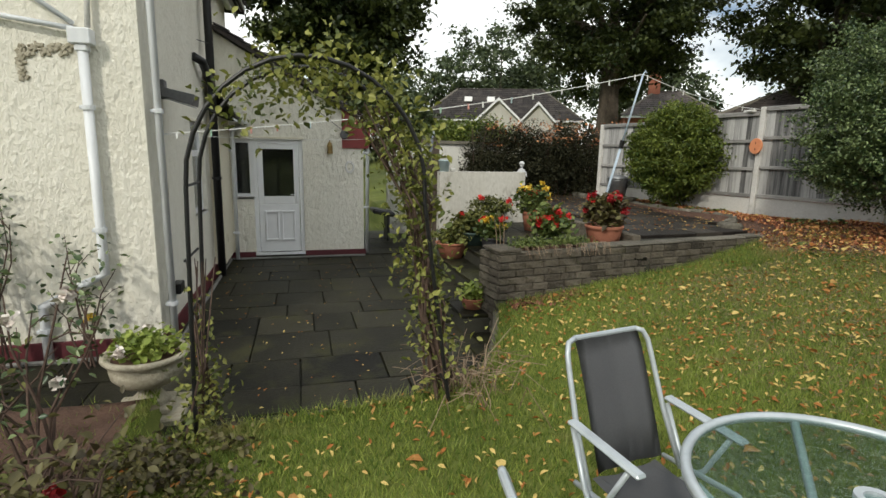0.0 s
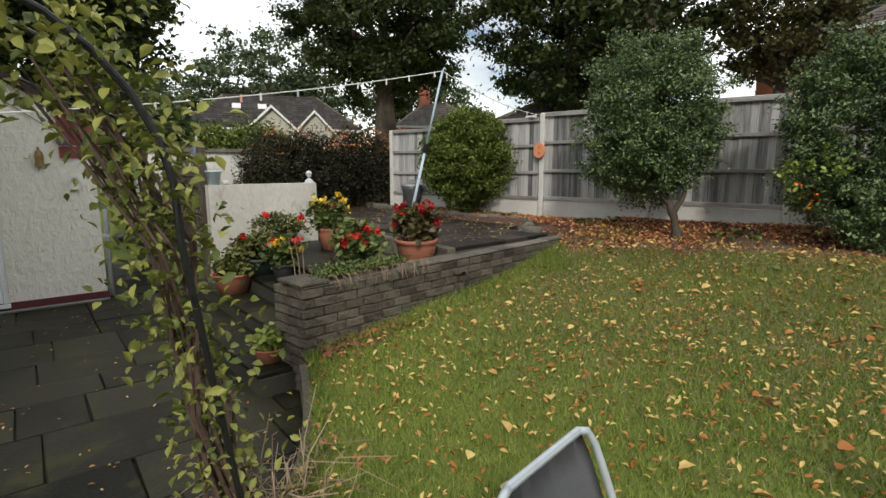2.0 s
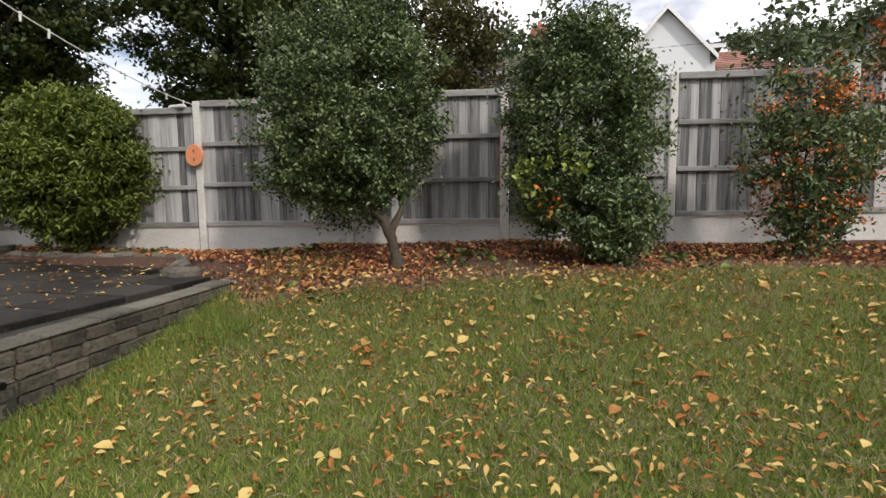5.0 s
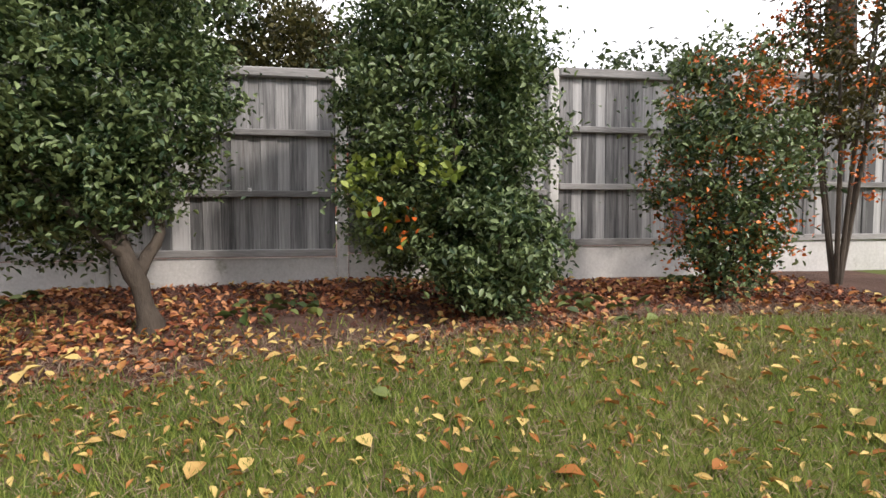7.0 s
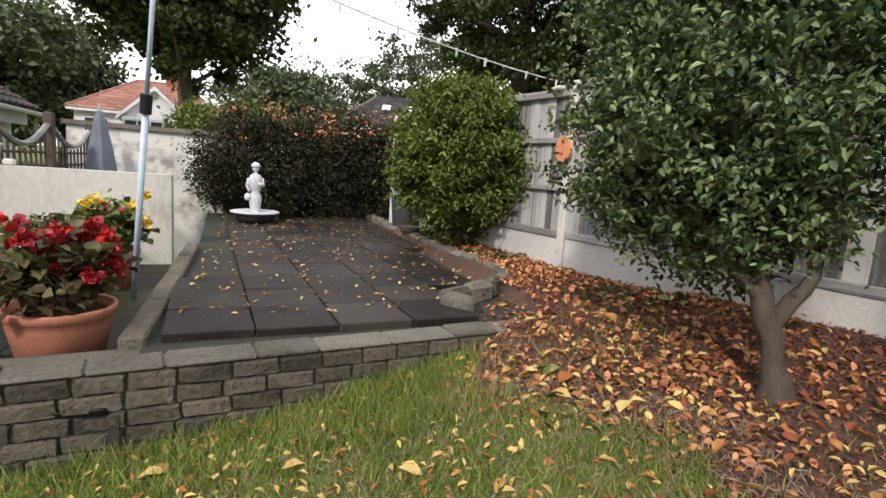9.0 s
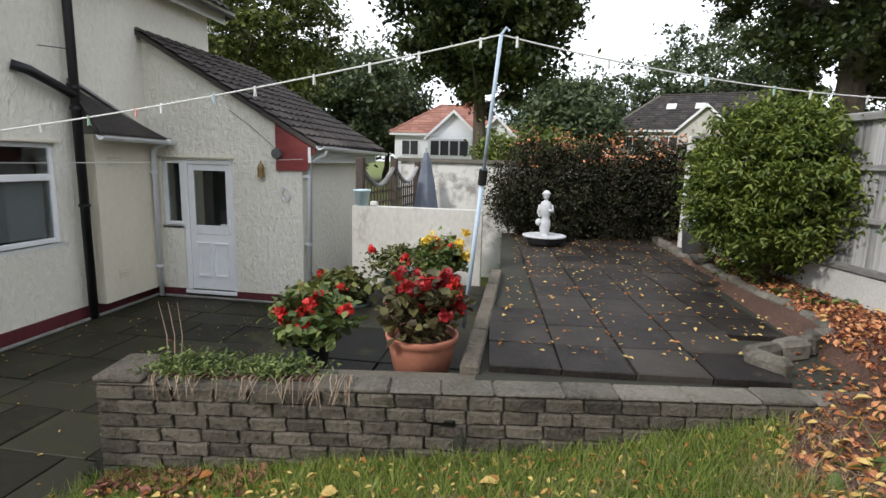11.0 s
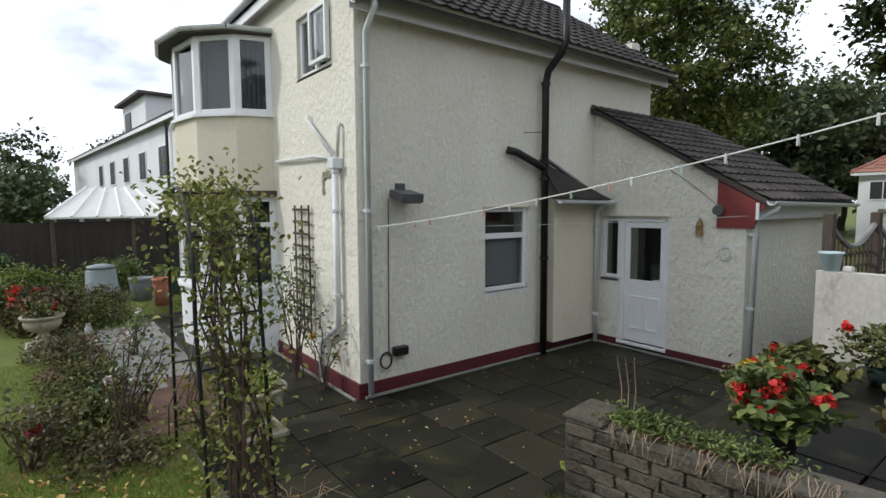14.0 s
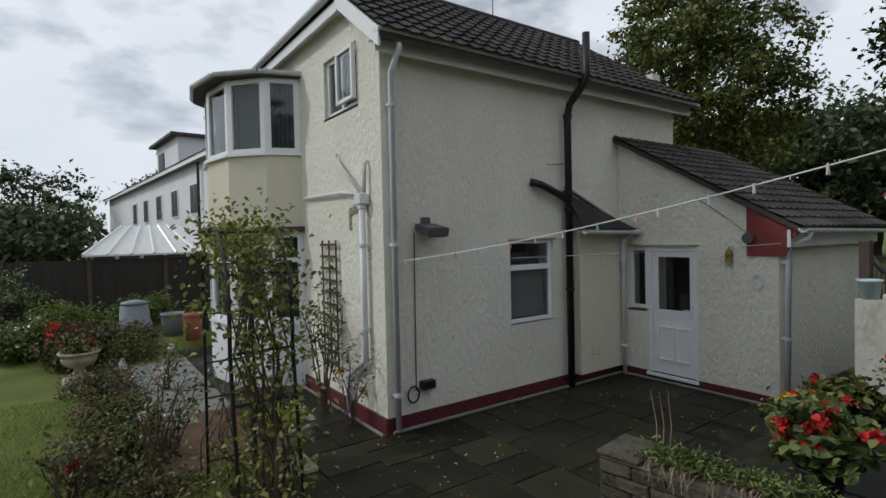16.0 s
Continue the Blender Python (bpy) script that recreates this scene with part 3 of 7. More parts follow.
patio = solid("patio", bm, M["joint"], "sunken patio of dark wet stone slabs with mossy joints", "patio", "structure")


def slab_mesh(w, d, t, seed):
    r = random.Random(seed)
    b = box((0, 0, -t / 2), (w, d, t), 0.006)
    for vert in b.verts:
        vert.co.x += r.uniform(-0.006, 0.006)
        vert.co.y += r.uniform(-0.006, 0.006)
    return b


slab_kinds = {}


def lay(parent, name, mat, x0, y0, x1, y1, z, r, gap=0.012, t=0.04):
    key = (round(x1 - x0, 2), round(y1 - y0, 2), mat.name, len(name))
    if key not in slab_kinds:
        slab_kinds[key] = mesh_of(name, slab_mesh(x1 - x0 - gap, y1 - y0 - gap, t, len(slab_kinds)), mat)
    piece(name, slab_kinds[key], parent, pose((x0 + x1) / 2, (y0 + y1) / 2, z + r.uniform(-0.003, 0.003), r.uniform(-0.25, 0.25), r.uniform(-0.25, 0.25), 0))


r = random.Random(3)
y = -2.1
row = 0
while y < 4.4:
    d = (0.6, 0.45, 0.6, 0.75)[row % 4]
    d = min(d, 4.46 - y)
    x = 0.06 - (0.3 if row % 2 else 0.0)
    while x < 3.3:
        w = r.choice((0.45, 0.6, 0.75, 0.9))
        a, b = max(x, 0.06), min(x + w, 3.3)
        if b - a > 0.15 and float(patio_edge(np.array((a + b) / 2))) < y + d * 0.6 and not (a > 2.9 and y > -0.3):
            lay(patio, "slab", M["slab"], a, y, b, y + d, 0.0, r)
        x += w
    y += d
    row += 1
for row, (ya, yb) in enumerate(((-0.62, -0.06), (-1.3, -0.62))):
    x = -7.2 + 0.4 * row
    while x < 0.0:
        w = r.choice((0.6, 0.75, 0.9))
        lay(patio, "slab", M["slab"], x, ya, min(x + w, 0.04), yb, 0.0, r)
        x += w
for i in range(5):
    lay(patio, "slab", M["slab"], 2.5, 4.55 + i * 0.6, 3.5, 5.15 + i * 0.6, 0.0, r)

# pale slabs in front of the bay
zz = float(height(np.array(-3.0), np.array(-1.9)))
front = solid("garden_path", span((-5.4, -2.35, zz - 0.3), (-1.2, -1.35, zz + 0.0)), M["joint"], "short path of pale worn slabs before the bay window", "path", "structure")
for row, (ya, yb) in enumerate(((-1.84, -1.38), (-2.3, -1.84))):
    x = -5.35 + 0.2 * row
    while x < -1.7:
        w = r.choice((0.45, 0.6))
        lay(front, "slab", M["edge"], x, ya, x + w, yb, zz + 0.03, r)
        x += w

# pale drain edging along the house foot
bm = tube([(0.10, 0.02, 0.02), (0.10, 4.38, 0.02)], 0.022, 6)
solid("edging", bm, M["edge"], "pale concrete edging along the house foot", "edging", "structure")
bm = tube([(0.10, 4.38, 0.02), (2.45, 4.38, 0.02)], 0.022, 6)
solid("edging", bm, M["edge"], "pale concrete edging along the lean-to foot", "edging", "structure")
bm = tube([(-2.6, -0.12, 0.02), (0.10, -0.12, 0.02)], 0.022, 6)
solid("edging", bm, M["edge"], "pale concrete edging along the garden front", "edging", "structure")

# curved kerb that holds the lawn beside the steps
bm = bmesh.new()
line = [(x, float(patio_edge(np.array(x)))) for x in np.linspace(0.3, 3.28, 26)]
for (xa, ya), (xb, yb) in zip(line, line[1:]):
    zt = float(np.interp(xa, GX, GZ)) - 0.02
    d = Vector((xb - xa, yb - ya, 0)).normalized()
    nrm = Vector((d.y, -d.x, 0)) * 0.06
    prism([(xa, ya), (xb + 0.002 * d.x, yb), (xb - nrm.x, yb - nrm.y), (xa - nrm.x, ya - nrm.y)][::-1], -0.05, zt, bm)
bmesh.ops.recalc_face_normals(bm, faces=bm.faces)
solid("kerb", bm, M["block"], "low curved stone kerb holding the lawn above the patio", "kerb", "structure")

# ---------------------------------------------------------------- steps and terraces
for i, (xa, zt) in enumerate(((2.98, 0.19), (3.34, 0.37), (3.68, 0.56), (4.02, 0.74))):
    x_end = (3.36, 3.70, 4.04, 5.36)[i]
    bm = span((xa, 0.02 if i else -0.12, -0.05), (x_end, 3.28, zt - 0.04))
    st = solid("step", bm, M["joint"], "dark stone garden step with slab tread", "step", "structure")
    yy = 0.0 if i else -0.1
    while yy < 3.2:
        w = min(r.choice((0.45, 0.6, 0.75)), 3.28 - yy)
        if i < 3:
            lay(st, "tread", M["slab"], xa - 0.02, yy, x_end - 0.01, yy + w, zt, r)
        else:
            for k in range(2):
                lay(st, "tread", M["slab"], xa - 0.02 + k * 0.66, yy, xa + 0.64 + k * 0.66, yy + w, zt, r)
        yy += w
bm = prism([(5.40, 0.22), (7.75, 0.60), (7.95, 1.3), (7.95, 6.9), (5.25, 6.9), (5.40, 3.3)], 0.2, 0.90)
terrace = solid("terrace", bm, M["joint"], "raised paved terrace of square concrete slabs", "terrace", "structure")
ang = math.atan2(WALL_B[1] - WALL_A[1], WALL_B[0] - WALL_A[0])
ux, uy = Vector((math.cos(0.07), math.sin(0.07), 0)), Vector((-math.sin(0.07), math.cos(0.07), 0))
sq = mesh_of("slab", slab_mesh(0.440, 0.440, 0.05, 77), M["terrace"])
for i in range(-1, 6):
    for j in range(-1, 15):
        c = Vector((5.68, 0.60, 0)) + ux * (0.45 * i) + uy * (0.45 * j)
        if c.x < 5.60 or c.x > 7.76 or c.y < wall_y(c.x) + 0.40 or c.y > 6.7 or (c.x > 7.2 and c.y < 1.25):
            continue
        piece("slab", sq, terrace, pose(c.x, c.y, 0.95 + r.uniform(-0.004, 0.004), r.uniform(-0.3, 0.3), r.uniform(-0.3, 0.3), 4.0))
# kerb between the two levels
bm = bmesh.new()
yy = 0.30
while yy < 3.2:
    w = r.uniform(0.35, 0.6)
    span((5.30, yy, 0.6), (5.42, min(yy + w, 3.25) - 0.012, 0.955 + r.uniform(-0.01, 0.01)), 0.012, bm)
    yy += w
solid("kerb", bm, M["block"], "weathered stone kerb between the two terrace levels", "kerb", "structure")
# rough edging stones of the planting bed
edge_line = [(7.82, 6.3), (7.84, 5.2), (7.88, 4.0), (7.92, 2.9), (8.0, 1.9), (7.95, 1.45), (7.62, 1.15), (7.15, 0.86), (7.3, 0.62)]
bed_edge = thing("bed_edging", (0, 0, 0), "rough pale edging stones round the leaf-strewn bed", "edging", kind="structure")
for (xa, ya), (xb, yb) in zip(edge_line, edge_line[1:]):
    length = math.hypot(xb - xa, yb - ya)
    k = max(1, round(length / 0.27))
    for q in range(k):
        f = (q + 0.5) / k
        b = box((0, 0, 0), (length / k - 0.02, 0.13, 0.16), 0.03)
        for vert in b.verts:
            vert.co += Vector((r.uniform(-.012, .012), r.uniform(-.012, .012), r.uniform(-.012, .012)))
        st = part("stone", b, M["cap"], bed_edge)
        st.matrix_basis = pose(xa + f * (xb - xa), ya + f * (yb - ya), 0.955 + r.uniform(-0.015, 0.015), 0, 0, math.degrees(math.atan2(yb - ya, xb - xa)) + r.uniform(-6, 6))
# leaves lying on the terrace
q = np.random.default_rng(21)
tx, ty = q.uniform(5.5, 7.8, 750), q.uniform(0.6, 6.6, 750)
leaves("terrace_leaves", np.stack([tx, ty, np.full(750, 0.962)], 1), 0.04, M["yellow_leaf"], None, 0.45, 0.3, 0.1, 22, "a thin scatter of fallen leaves on the terrace", "fallen leaves", "stuff")
tx, ty = q.uniform(0.2, 3.0, 240), q.uniform(-1.9, 4.2, 240)
leaves("patio_leaves", np.stack([tx, ty, np.full(240, 0.012)], 1), 0.032, M["yellow_leaf"], None, 0.5, 0.3, 0.1, 23, "a few fallen leaves on the dark patio", "fallen leaves", "stuff")

# retaining wall of walling blocks
WLEN = math.hypot(WALL_B[0] - WALL_A[0], WALL_B[1] - WALL_A[1])
bm = span((0.03, 0.03, -0.9), (WLEN - 0.02, 0.30, -0.005))
wall = solid("retaining_wall", bm, M["mortar"], "low retaining wall of weathered walling blocks", "garden wall", "structure", at=(*WALL_A, 0.90), turn=math.degrees(ang))
blocks = []
for k, w in enumerate((0.215, 0.20, 0.215, 0.235)):
    b = box((0, 0, 0), (w - 0.011, 0.10, 0.074), 0.008)
    bmesh.ops.subdivide_edges(b, edges=[e for e in b.edges if e.calc_length() > 0.07], cuts=1)
    rr = random.Random(50 + k)
    for vert in b.verts:
        if vert.co.y < -0.03:
            vert.co.y += rr.uniform(-0.014, 0.008)
            vert.co.x += rr.uniform(-0.004, 0.004)
            vert.co.z += rr.uniform(-0.003, 0.003)
    blocks.append((w, mesh_of("block", b, M["block"])))
for c in range(11):
    zc = -0.060 - 0.083 * c
    s = -0.1 if c % 2 else 0.0
    first = True
    while s < WLEN - 0.05:
        w, me = blocks[0] if first else r.choice(blocks[1:])
        first = False
        ground_z = float(np.interp(WALL_A[0] + s, GX, GZ))
        if 0.90 + zc > ground_z - 0.12 and s + w < WLEN + 0.15:
            piece("block", me, wall, pose(s + w / 2 + (0.1 if s < 0 else 0.0), 0.052 + r.uniform(-0.004, 0.004), zc, 0, r.uniform(-0.5, 0.5), 0))
        s += w
    if c < 11:
        for k in range(2):
            piece("block", blocks[0][1], wall, pose(0.052, 0.11 + 0.0 + k * 0.22, zc, 0, 0, 90 + 180))
s = 0.0
while s < WLEN - 0.1:
    w = r.choice((0.3, 0.34, 0.4))
    if not 0.28 < s < 1.15:
        b = span((s + 0.004, 0.0, -0.018), (min(s + w, WLEN) - 0.004, 0.19, 0.010 + r.uniform(-0.006, 0.006)), 0.01)
        part("coping_stone", b, M["cap"], wall)
    s += w
part("pillar_cap", span((-0.015, -0.012, 0.002), (0.27, 0.36, 0.04), 0.012), M["block"], wall)
part("soil", span((0.28, 0.11, -0.03), (1.2, 0.31, 0.015), 0.01), M["soil"], wall)

# ---------------------------------------------------------------- boundary fence
fence_turn = math.degrees(math.atan2(FDIR.y, FDIR.x))
STEP = 1.83
tops = {-2: 2.60, -1: 2.68, 0: 2.75, 1: 2.78, 2: 2.81, 3: 2.89, 4: 2.96, 5: 3.0, 6: 3.0}
feet = {-2: 1.02, -1: 1.03, 0: 1.05, 1: 1.05, 2: 1.07, 3: 1.10, 4: 1.15, 5: 1.15, 6: 1.15}
board_me = mesh_of("board", box((0, 0, 0), (0.135, 0.014, 1.0), 0.003), M["board"])
fence = thing("boundary_fence", (FENCE.x, FENCE.y, 0.9), "tall grey timber fence with concrete posts and gravel boards", "fence", turn=fence_turn)
for k in range(-2, 7):
    hgt = tops[k] + 0.03 - 0.6
    part("post", box((STEP * k, 0, hgt / 2 - 0.3), (0.09, 0.10, hgt), 0.012), M["concrete"], fence, "pale concrete post")
for k in range(-2, 6):
    xm = STEP * (k + 0.5)
    foot, top = (feet[k] + feet[k + 1]) / 2 - 0.9, min(tops[k], tops[k + 1]) - 0.9
    part("gravel_board", box((xm, 0.01, foot - 0.02), (STEP - 0.10, 0.05, 0.5), 0.008), M["concrete"], fence, "pale concrete gravel board")
    low = foot + 0.235
    ph = top - low
    pan = part("panel", box((0, -0.012, ph - 0.005), (STEP - 0.11, 0.075, 0.075), 0.008), M["rail"], fence)
    pan.matrix_basis = pose(xm, 0, low)
    count = 15
    for i in range(count):
        x = -0.85 + 1.70 * (i + 0.5) / count
        ob = piece("board", board_me, pan, pose(x, 0.012 + (0.006 if i % 2 else -0.004), ph / 2, 0, r.uniform(-0.4, 0.4), 0))
        ob.scale = (1, 1, ph - 0.02)
    for z, h in ((0.035, 0.06), (ph * 0.345, 0.055), (ph * 0.675, 0.055)):
        part("rail", box((0, -0.022, z), (STEP - 0.11, 0.04, h), 0.006), M["rail"], pan)

# ---------------------------------------------------------------- the house
bm = bmesh.new()
span((-0.25, 0.25, 0.16), (0, 2.01, 4.66), bm=bm)
span((-0.25, 2.90, 0.16), (0, 6.15, 4.66), bm=bm)
span((-0.25, 2.01, 0.16), (0, 2.90, 1.06), bm=bm)
span((-0.25, 2.01, 2.27), (0, 2.90, 4.66), bm=bm)
east = solid("wall_east", bm, M["render"], "cream roughcast side wall of the house", "wall", "structure")
# garden front, with the half gable, and its bathroom window opening
bm = bmesh.new()
W2 = (-1.66, -0.60, 4.06, 4.86)
extrude([(-0.25, 0, 0.16), (-0.25, 0, 4.06), (-2.75, 0, 4.06), (-2.75, 0, 0.16)], (0, 0.25, 0), bm)
extrude([(-0.25, 0, 4.06), (W2[1], 0, 4.06), (W2[1], 0, 5.12), (-0.25, 0, 4.82)], (0, 0.25, 0), bm)
extrude([(W2[0], 0, 4.06), (-2.75, 0, 4.06), (-2.75, 0, 5.36), (W2[0], 0, 5.36)], (0, 0.25, 0), bm)
extrude([(W2[1], 0, W2[3]), (W2[0], 0, W2[3]), (W2[0], 0, 5.36), (-0.92, 0, 5.36), (W2[1], 0, 5.12)], (0, 0.25, 0), bm)
extrude([(0, 0.0, 0.16), (0, 0.0, 4.64), (-0.25, 0.0, 4.82), (-0.25, 0.0, 0.16)], (0, 0.25, 0), bm)
solid("wall_south", bm, M["render"], "cream roughcast garden front with a half gable", "wall", "structure")
bm = span((-5.6, 0.0, 0.16), (-8.6, 0.25, 5.36))
bm = span((-2.75, 0.0, 2.45), (-5.6, 0.25, 3.72), bm=bm)
bm = span((-2.75, 0.0, 4.88), (-5.6, 0.25, 5.36), bm=bm)
bm = span((-2.75, 0.0, 0.16), (-5.6, 0.25, 0.95), bm=bm)
bm = span((-8.6, 0.25, 0.16), (-8.35, 6.15, 5.36), bm=bm)
bm = span((-8.35, 5.9, 0.16), (-0.25, 6.15, 5.30), bm=bm)
solid("wall_back", bm, M["render"], "cream roughcast walls of the rest of the house", "wall", "structure")
for lo, hi in (((-0.02, -0.02, -0.05), (0.015, 4.47, 0.165)), ((-8.6, -0.025, -0.05), (0.012, 0.02, 0.168)), ((0.02, 4.455, -0.05), (0.51, 4.5, 0.12)), ((1.37, 4.455, -0.05), (2.47, 4.5, 0.12))):
    solid("plinth", span(lo, hi, 0.004), M["plinth"], "dark red painted plinth at the wall foot", "plinth", "structure")
solid("floor", span((-8.3, 0.3, -0.1), (-0.3, 5.85, 0.02)), M["interior"], "dark floor inside the house", "floor", "structure")
solid("floor", span((0.02, 4.7, -0.1), (2.2, 7.5, 0.021)), M["interior"], "dark floor inside the lean-to", "floor", "structure")

# roof: an east slope with a hip to the garden front
ridge_a, ridge_b = Vector((-1.6, 1.35, 6.15)), Vector((-1.6, 5.4, 6.15))
EAST = [Vector((0.34, -0.17, 4.66)), Vector((0.34, 6.45, 4.66)), ridge_b, ridge_a, Vector((-0.78, -0.17, 5.5))]
roof = thing("roof", (0, 0, 0), "dark brown tiled hipped roof with moss", "roof", kind="structure")
bm = extrude(EAST, (0, 0, -0.1))
part("slope", bm, M["tile"], roof)
part("slope", extrude([EAST[4], ridge_a, Vector((-7.5, 1.35, 6.15)), Vector((-8.8, -0.17, 5.5))], (0, 0, -0.1)), M["tile"], roof)
part("slope", extrude([EAST[1], Vector((-8.8, 6.45, 5.0)), Vector((-7.5, 5.4, 6.15)), ridge_b], (0, 0, -0.1)), M["tile"], roof)
part("slope", extrude([Vector((-8.8, -0.17, 5.5)), Vector((-7.5, 1.35, 6.15)), Vector((-7.5, 5.4, 6.15)), Vector((-8.8, 6.45, 5.0))], (0, 0, -0.1)), M["tile"], roof)
part("slope", extrude([ridge_a, ridge_b, Vector((-7.5, 5.4, 6.15)), Vector((-7.5, 1.35, 6.15))], (0, 0, -0.08)), M["tile"], roof)


def tile_field(name, o, along, up, n_al, n_up, parent, inside, mat, label=""):
    """Courses of bulged roof tiles joined into one mesh."""
    nrm = along.cross(up).normalized()
    if nrm.z < 0:
        nrm = -nrm
    bm = bmesh.new()
    a, u = along.normalized(), up.normalized()
    pw, ph = along.length / n_al, up.length / n_up
    for j in range(n_up):
        for i in range(n_al):
            c = o + a * (pw * (i + 0.5)) + u * (ph * (j + 0.5))
            if not inside(c):
                continue
            p = o + a * (pw * i) + u * (ph * j)
            rows = []
            for f, lift in ((-0.12, 0.045), (1.0, 0.016)):
                rows.append([bm.verts.new(p + a * (pw * g) + u * (ph * f) + nrm * (lift + h)) for g, h in ((0.01, 0.0), (0.25, 0.026), (0.5, 0.012), (0.75, 0.0), (0.99, 0.008))])
            for k in range(4):
                bm.faces.new((rows[0][k], rows[0][k + 1], rows[1][k + 1], rows[1][k]))
            edge = [bm.verts.new(vv.co - nrm * 0.03) for vv in rows[0]]
            for k in range(4):
                bm.faces.new((edge[k], edge[k + 1], rows[0][k + 1], rows[0][k]))
    return part(name, bm, mat, parent, label)


slope_up = (ridge_a - Vector((0.34, 1.35, 4.66)))


def on_east(c):
    hip = -0.17 + 1.67 * max(0.0, (c.z - 5.45) / 0.7)
    return hip < c.y < 6.4 - 1.0 * max(0, (c.z - 4.66) / 1.5)


tile_field("tiles", Vector((0.36, -0.17, 4.65)), Vector((0, 6.75, 0)), slope_up, 30, 10, roof, on_east, M["tile"])
part("ridge_tiles", tube([ridge_a, ridge_b], 0.09, 8), M["tile"], roof)
part("ridge_tiles", tube([EAST[4], ridge_a], 0.08, 8), M["tile"], roof)
solid("roof_aerial", tube([(-1.62, 3.2, 6.1), (-1.62, 3.2, 8.6)], 0.012, 6), M["galvanised"], "thin bare aerial pole on the roof ridge", "aerial")
# white fascia, soffit, gutters
solid("fascia", span((0.16, -0.15, 4.47), (0.185, 6.42, 4.66)), M["upvc"], "white plastic fascia board under the eaves", "fascia", "structure")
solid("soffit", span((0.002, -0.15, 4.62), (0.16, 6.42, 4.64)), M["upvc"], "white plastic soffit", "soffit", "structure")
solid("bargeboard", extrude([(0.33, -0.19, 4.68), (0.33, -0.19, 4.46), (-0.80, -0.19, 5.30), (-0.80, -0.19, 5.52)], (0, 0.03, 0)), M["upvc"], "white plastic bargeboard on the half gable", "bargeboard", "structure")
solid("fascia", span((-0.80, -0.17, 5.26), (-8.7, -0.14, 5.45)), M["upvc"], "white plastic fascia along the garden front", "fascia", "structure")
solid("soffit", span((-0.9, -0.14, 5.34), (-8.6, 0.0, 5.358)), M["upvc"], "white plastic soffit along the garden front", "soffit", "structure")
solid("soffit", extrude([(0.2, -0.16, 4.58), (0.2, 0.0, 4.58), (-0.8, 0.0, 5.34), (-0.8, -0.16, 5.34)], (0, 0, 0.02)), M["upvc"], "white plastic soffit below the half gable", "soffit", "structure")


def gutter(points, label):
    bm = bmesh.new()
    pts = [Vector(p) for p in points]
    d = (pts[-1] - pts[0]).normalized()
    s = d.cross(Vector((0, 0, 1))).normalized()
    rings = []
    for p in (pts[0], pts[-1]):
        ring = [p + 0.058 * (math.cos(t) * s + math.sin(t) * Vector((0, 0, 1))) for t in np.linspace(math.pi, 2 * math.pi, 9)]
        ring += [p + 0.05 * (math.cos(t) * s + math.sin(t) * Vector((0, 0, 1))) for t in np.linspace(2 * math.pi, math.pi, 9)]
        rings.append([bm.verts.new(c) for c in ring])
    m = len(rings[0])
    for k in range(m):
        bm.faces.new((rings[0][k], rings[0][(k + 1) % m], rings[1][(k + 1) % m], rings[1][k]))
    bm.faces.new(rings[0][::-1])
    bm.faces.new(rings[1])
    return solid("gutter", bm, M["pipe"], label, "gutter", "structure")


gutter([(0.30, -0.19, 4.68), (0.30, 6.46, 4.66)], "white half-round gutter under the east eaves")
gutter([(-0.78, -0.22, 5.50), (-8.7, -0.22, 5.46)], "white half-round gutter along the garden front")


# windows and doors
def window(name, at, turn, w, h, label, bars=(), mullions=(), sill=True, blind=False, kind="structure"):
    """A white window, its outer face at y = 0 in its own frame; x along the wall, z up from the sill."""
    ob = thing(name, at, label, "window", kind=kind, turn=turn)
    f = 0.06
    part("window_frame", span((0, 0.0, 0), (f, 0.07, h), 0.006), M["upvc"], ob)
    part("window_frame", span((w - f, 0.0, 0), (w, 0.07, h), 0.006), M["upvc"], ob)
    part("window_frame", span((f, 0.002, 0), (w - f, 0.068, f), 0.006), M["upvc"], ob)
    part("window_frame", span((f, 0.002, h - f), (w - f, 0.068, h), 0.006), M["upvc"], ob)
    for z in bars:
        part("transom", span((f, 0.003, z - 0.04), (w - f, 0.066, z + 0.04), 0.006), M["upvc"], ob)
    for x in mullions:
        part("mullion", span((x - 0.035, 0.004, f), (x + 0.035, 0.065, h - f), 0.006), M["upvc"], ob)
    cuts = [f] + [x for x in mullions] + [w - f]
    levels = [f] + [z for z in bars] + [h - f]
    for xa, xb in zip(cuts, cuts[1:]):
        for za, zb in zip(levels, levels[1:]):
            g = part("pane", span((xa, 0.03, za), (xb, 0.036, zb)), M["glass"], ob, "dark reflecting glass")
            g.visible_shadow = False
    if blind:
        bm = bmesh.new()
        k = max(3, int(w / 0.085))
        for i in range(k):
            box((f + (w - 2 * f) * (i + 0.5) / k, 0.16, h / 2), (0.075, 0.004, h - 0.1), 0, bm, Matrix.Rotation(0.6, 4, 'Z'))
        part("blind", bm, M["curtain"], ob, "pale vertical blinds")
    if sill:
        part("window_sill", span((-0.03, -0.05, -0.045), (w + 0.03, 0.06, 0.0), 0.006), M["upvc"], ob, "white sill")
    # thin backing panel; the unlit inside is painted on it as near-black
    part("unlit_backing", span((0.0, 0.26, 0.0), (w, 0.28, h)), M["interior"], ob, "near-black panel standing for unlit space behind the glass")
    return ob


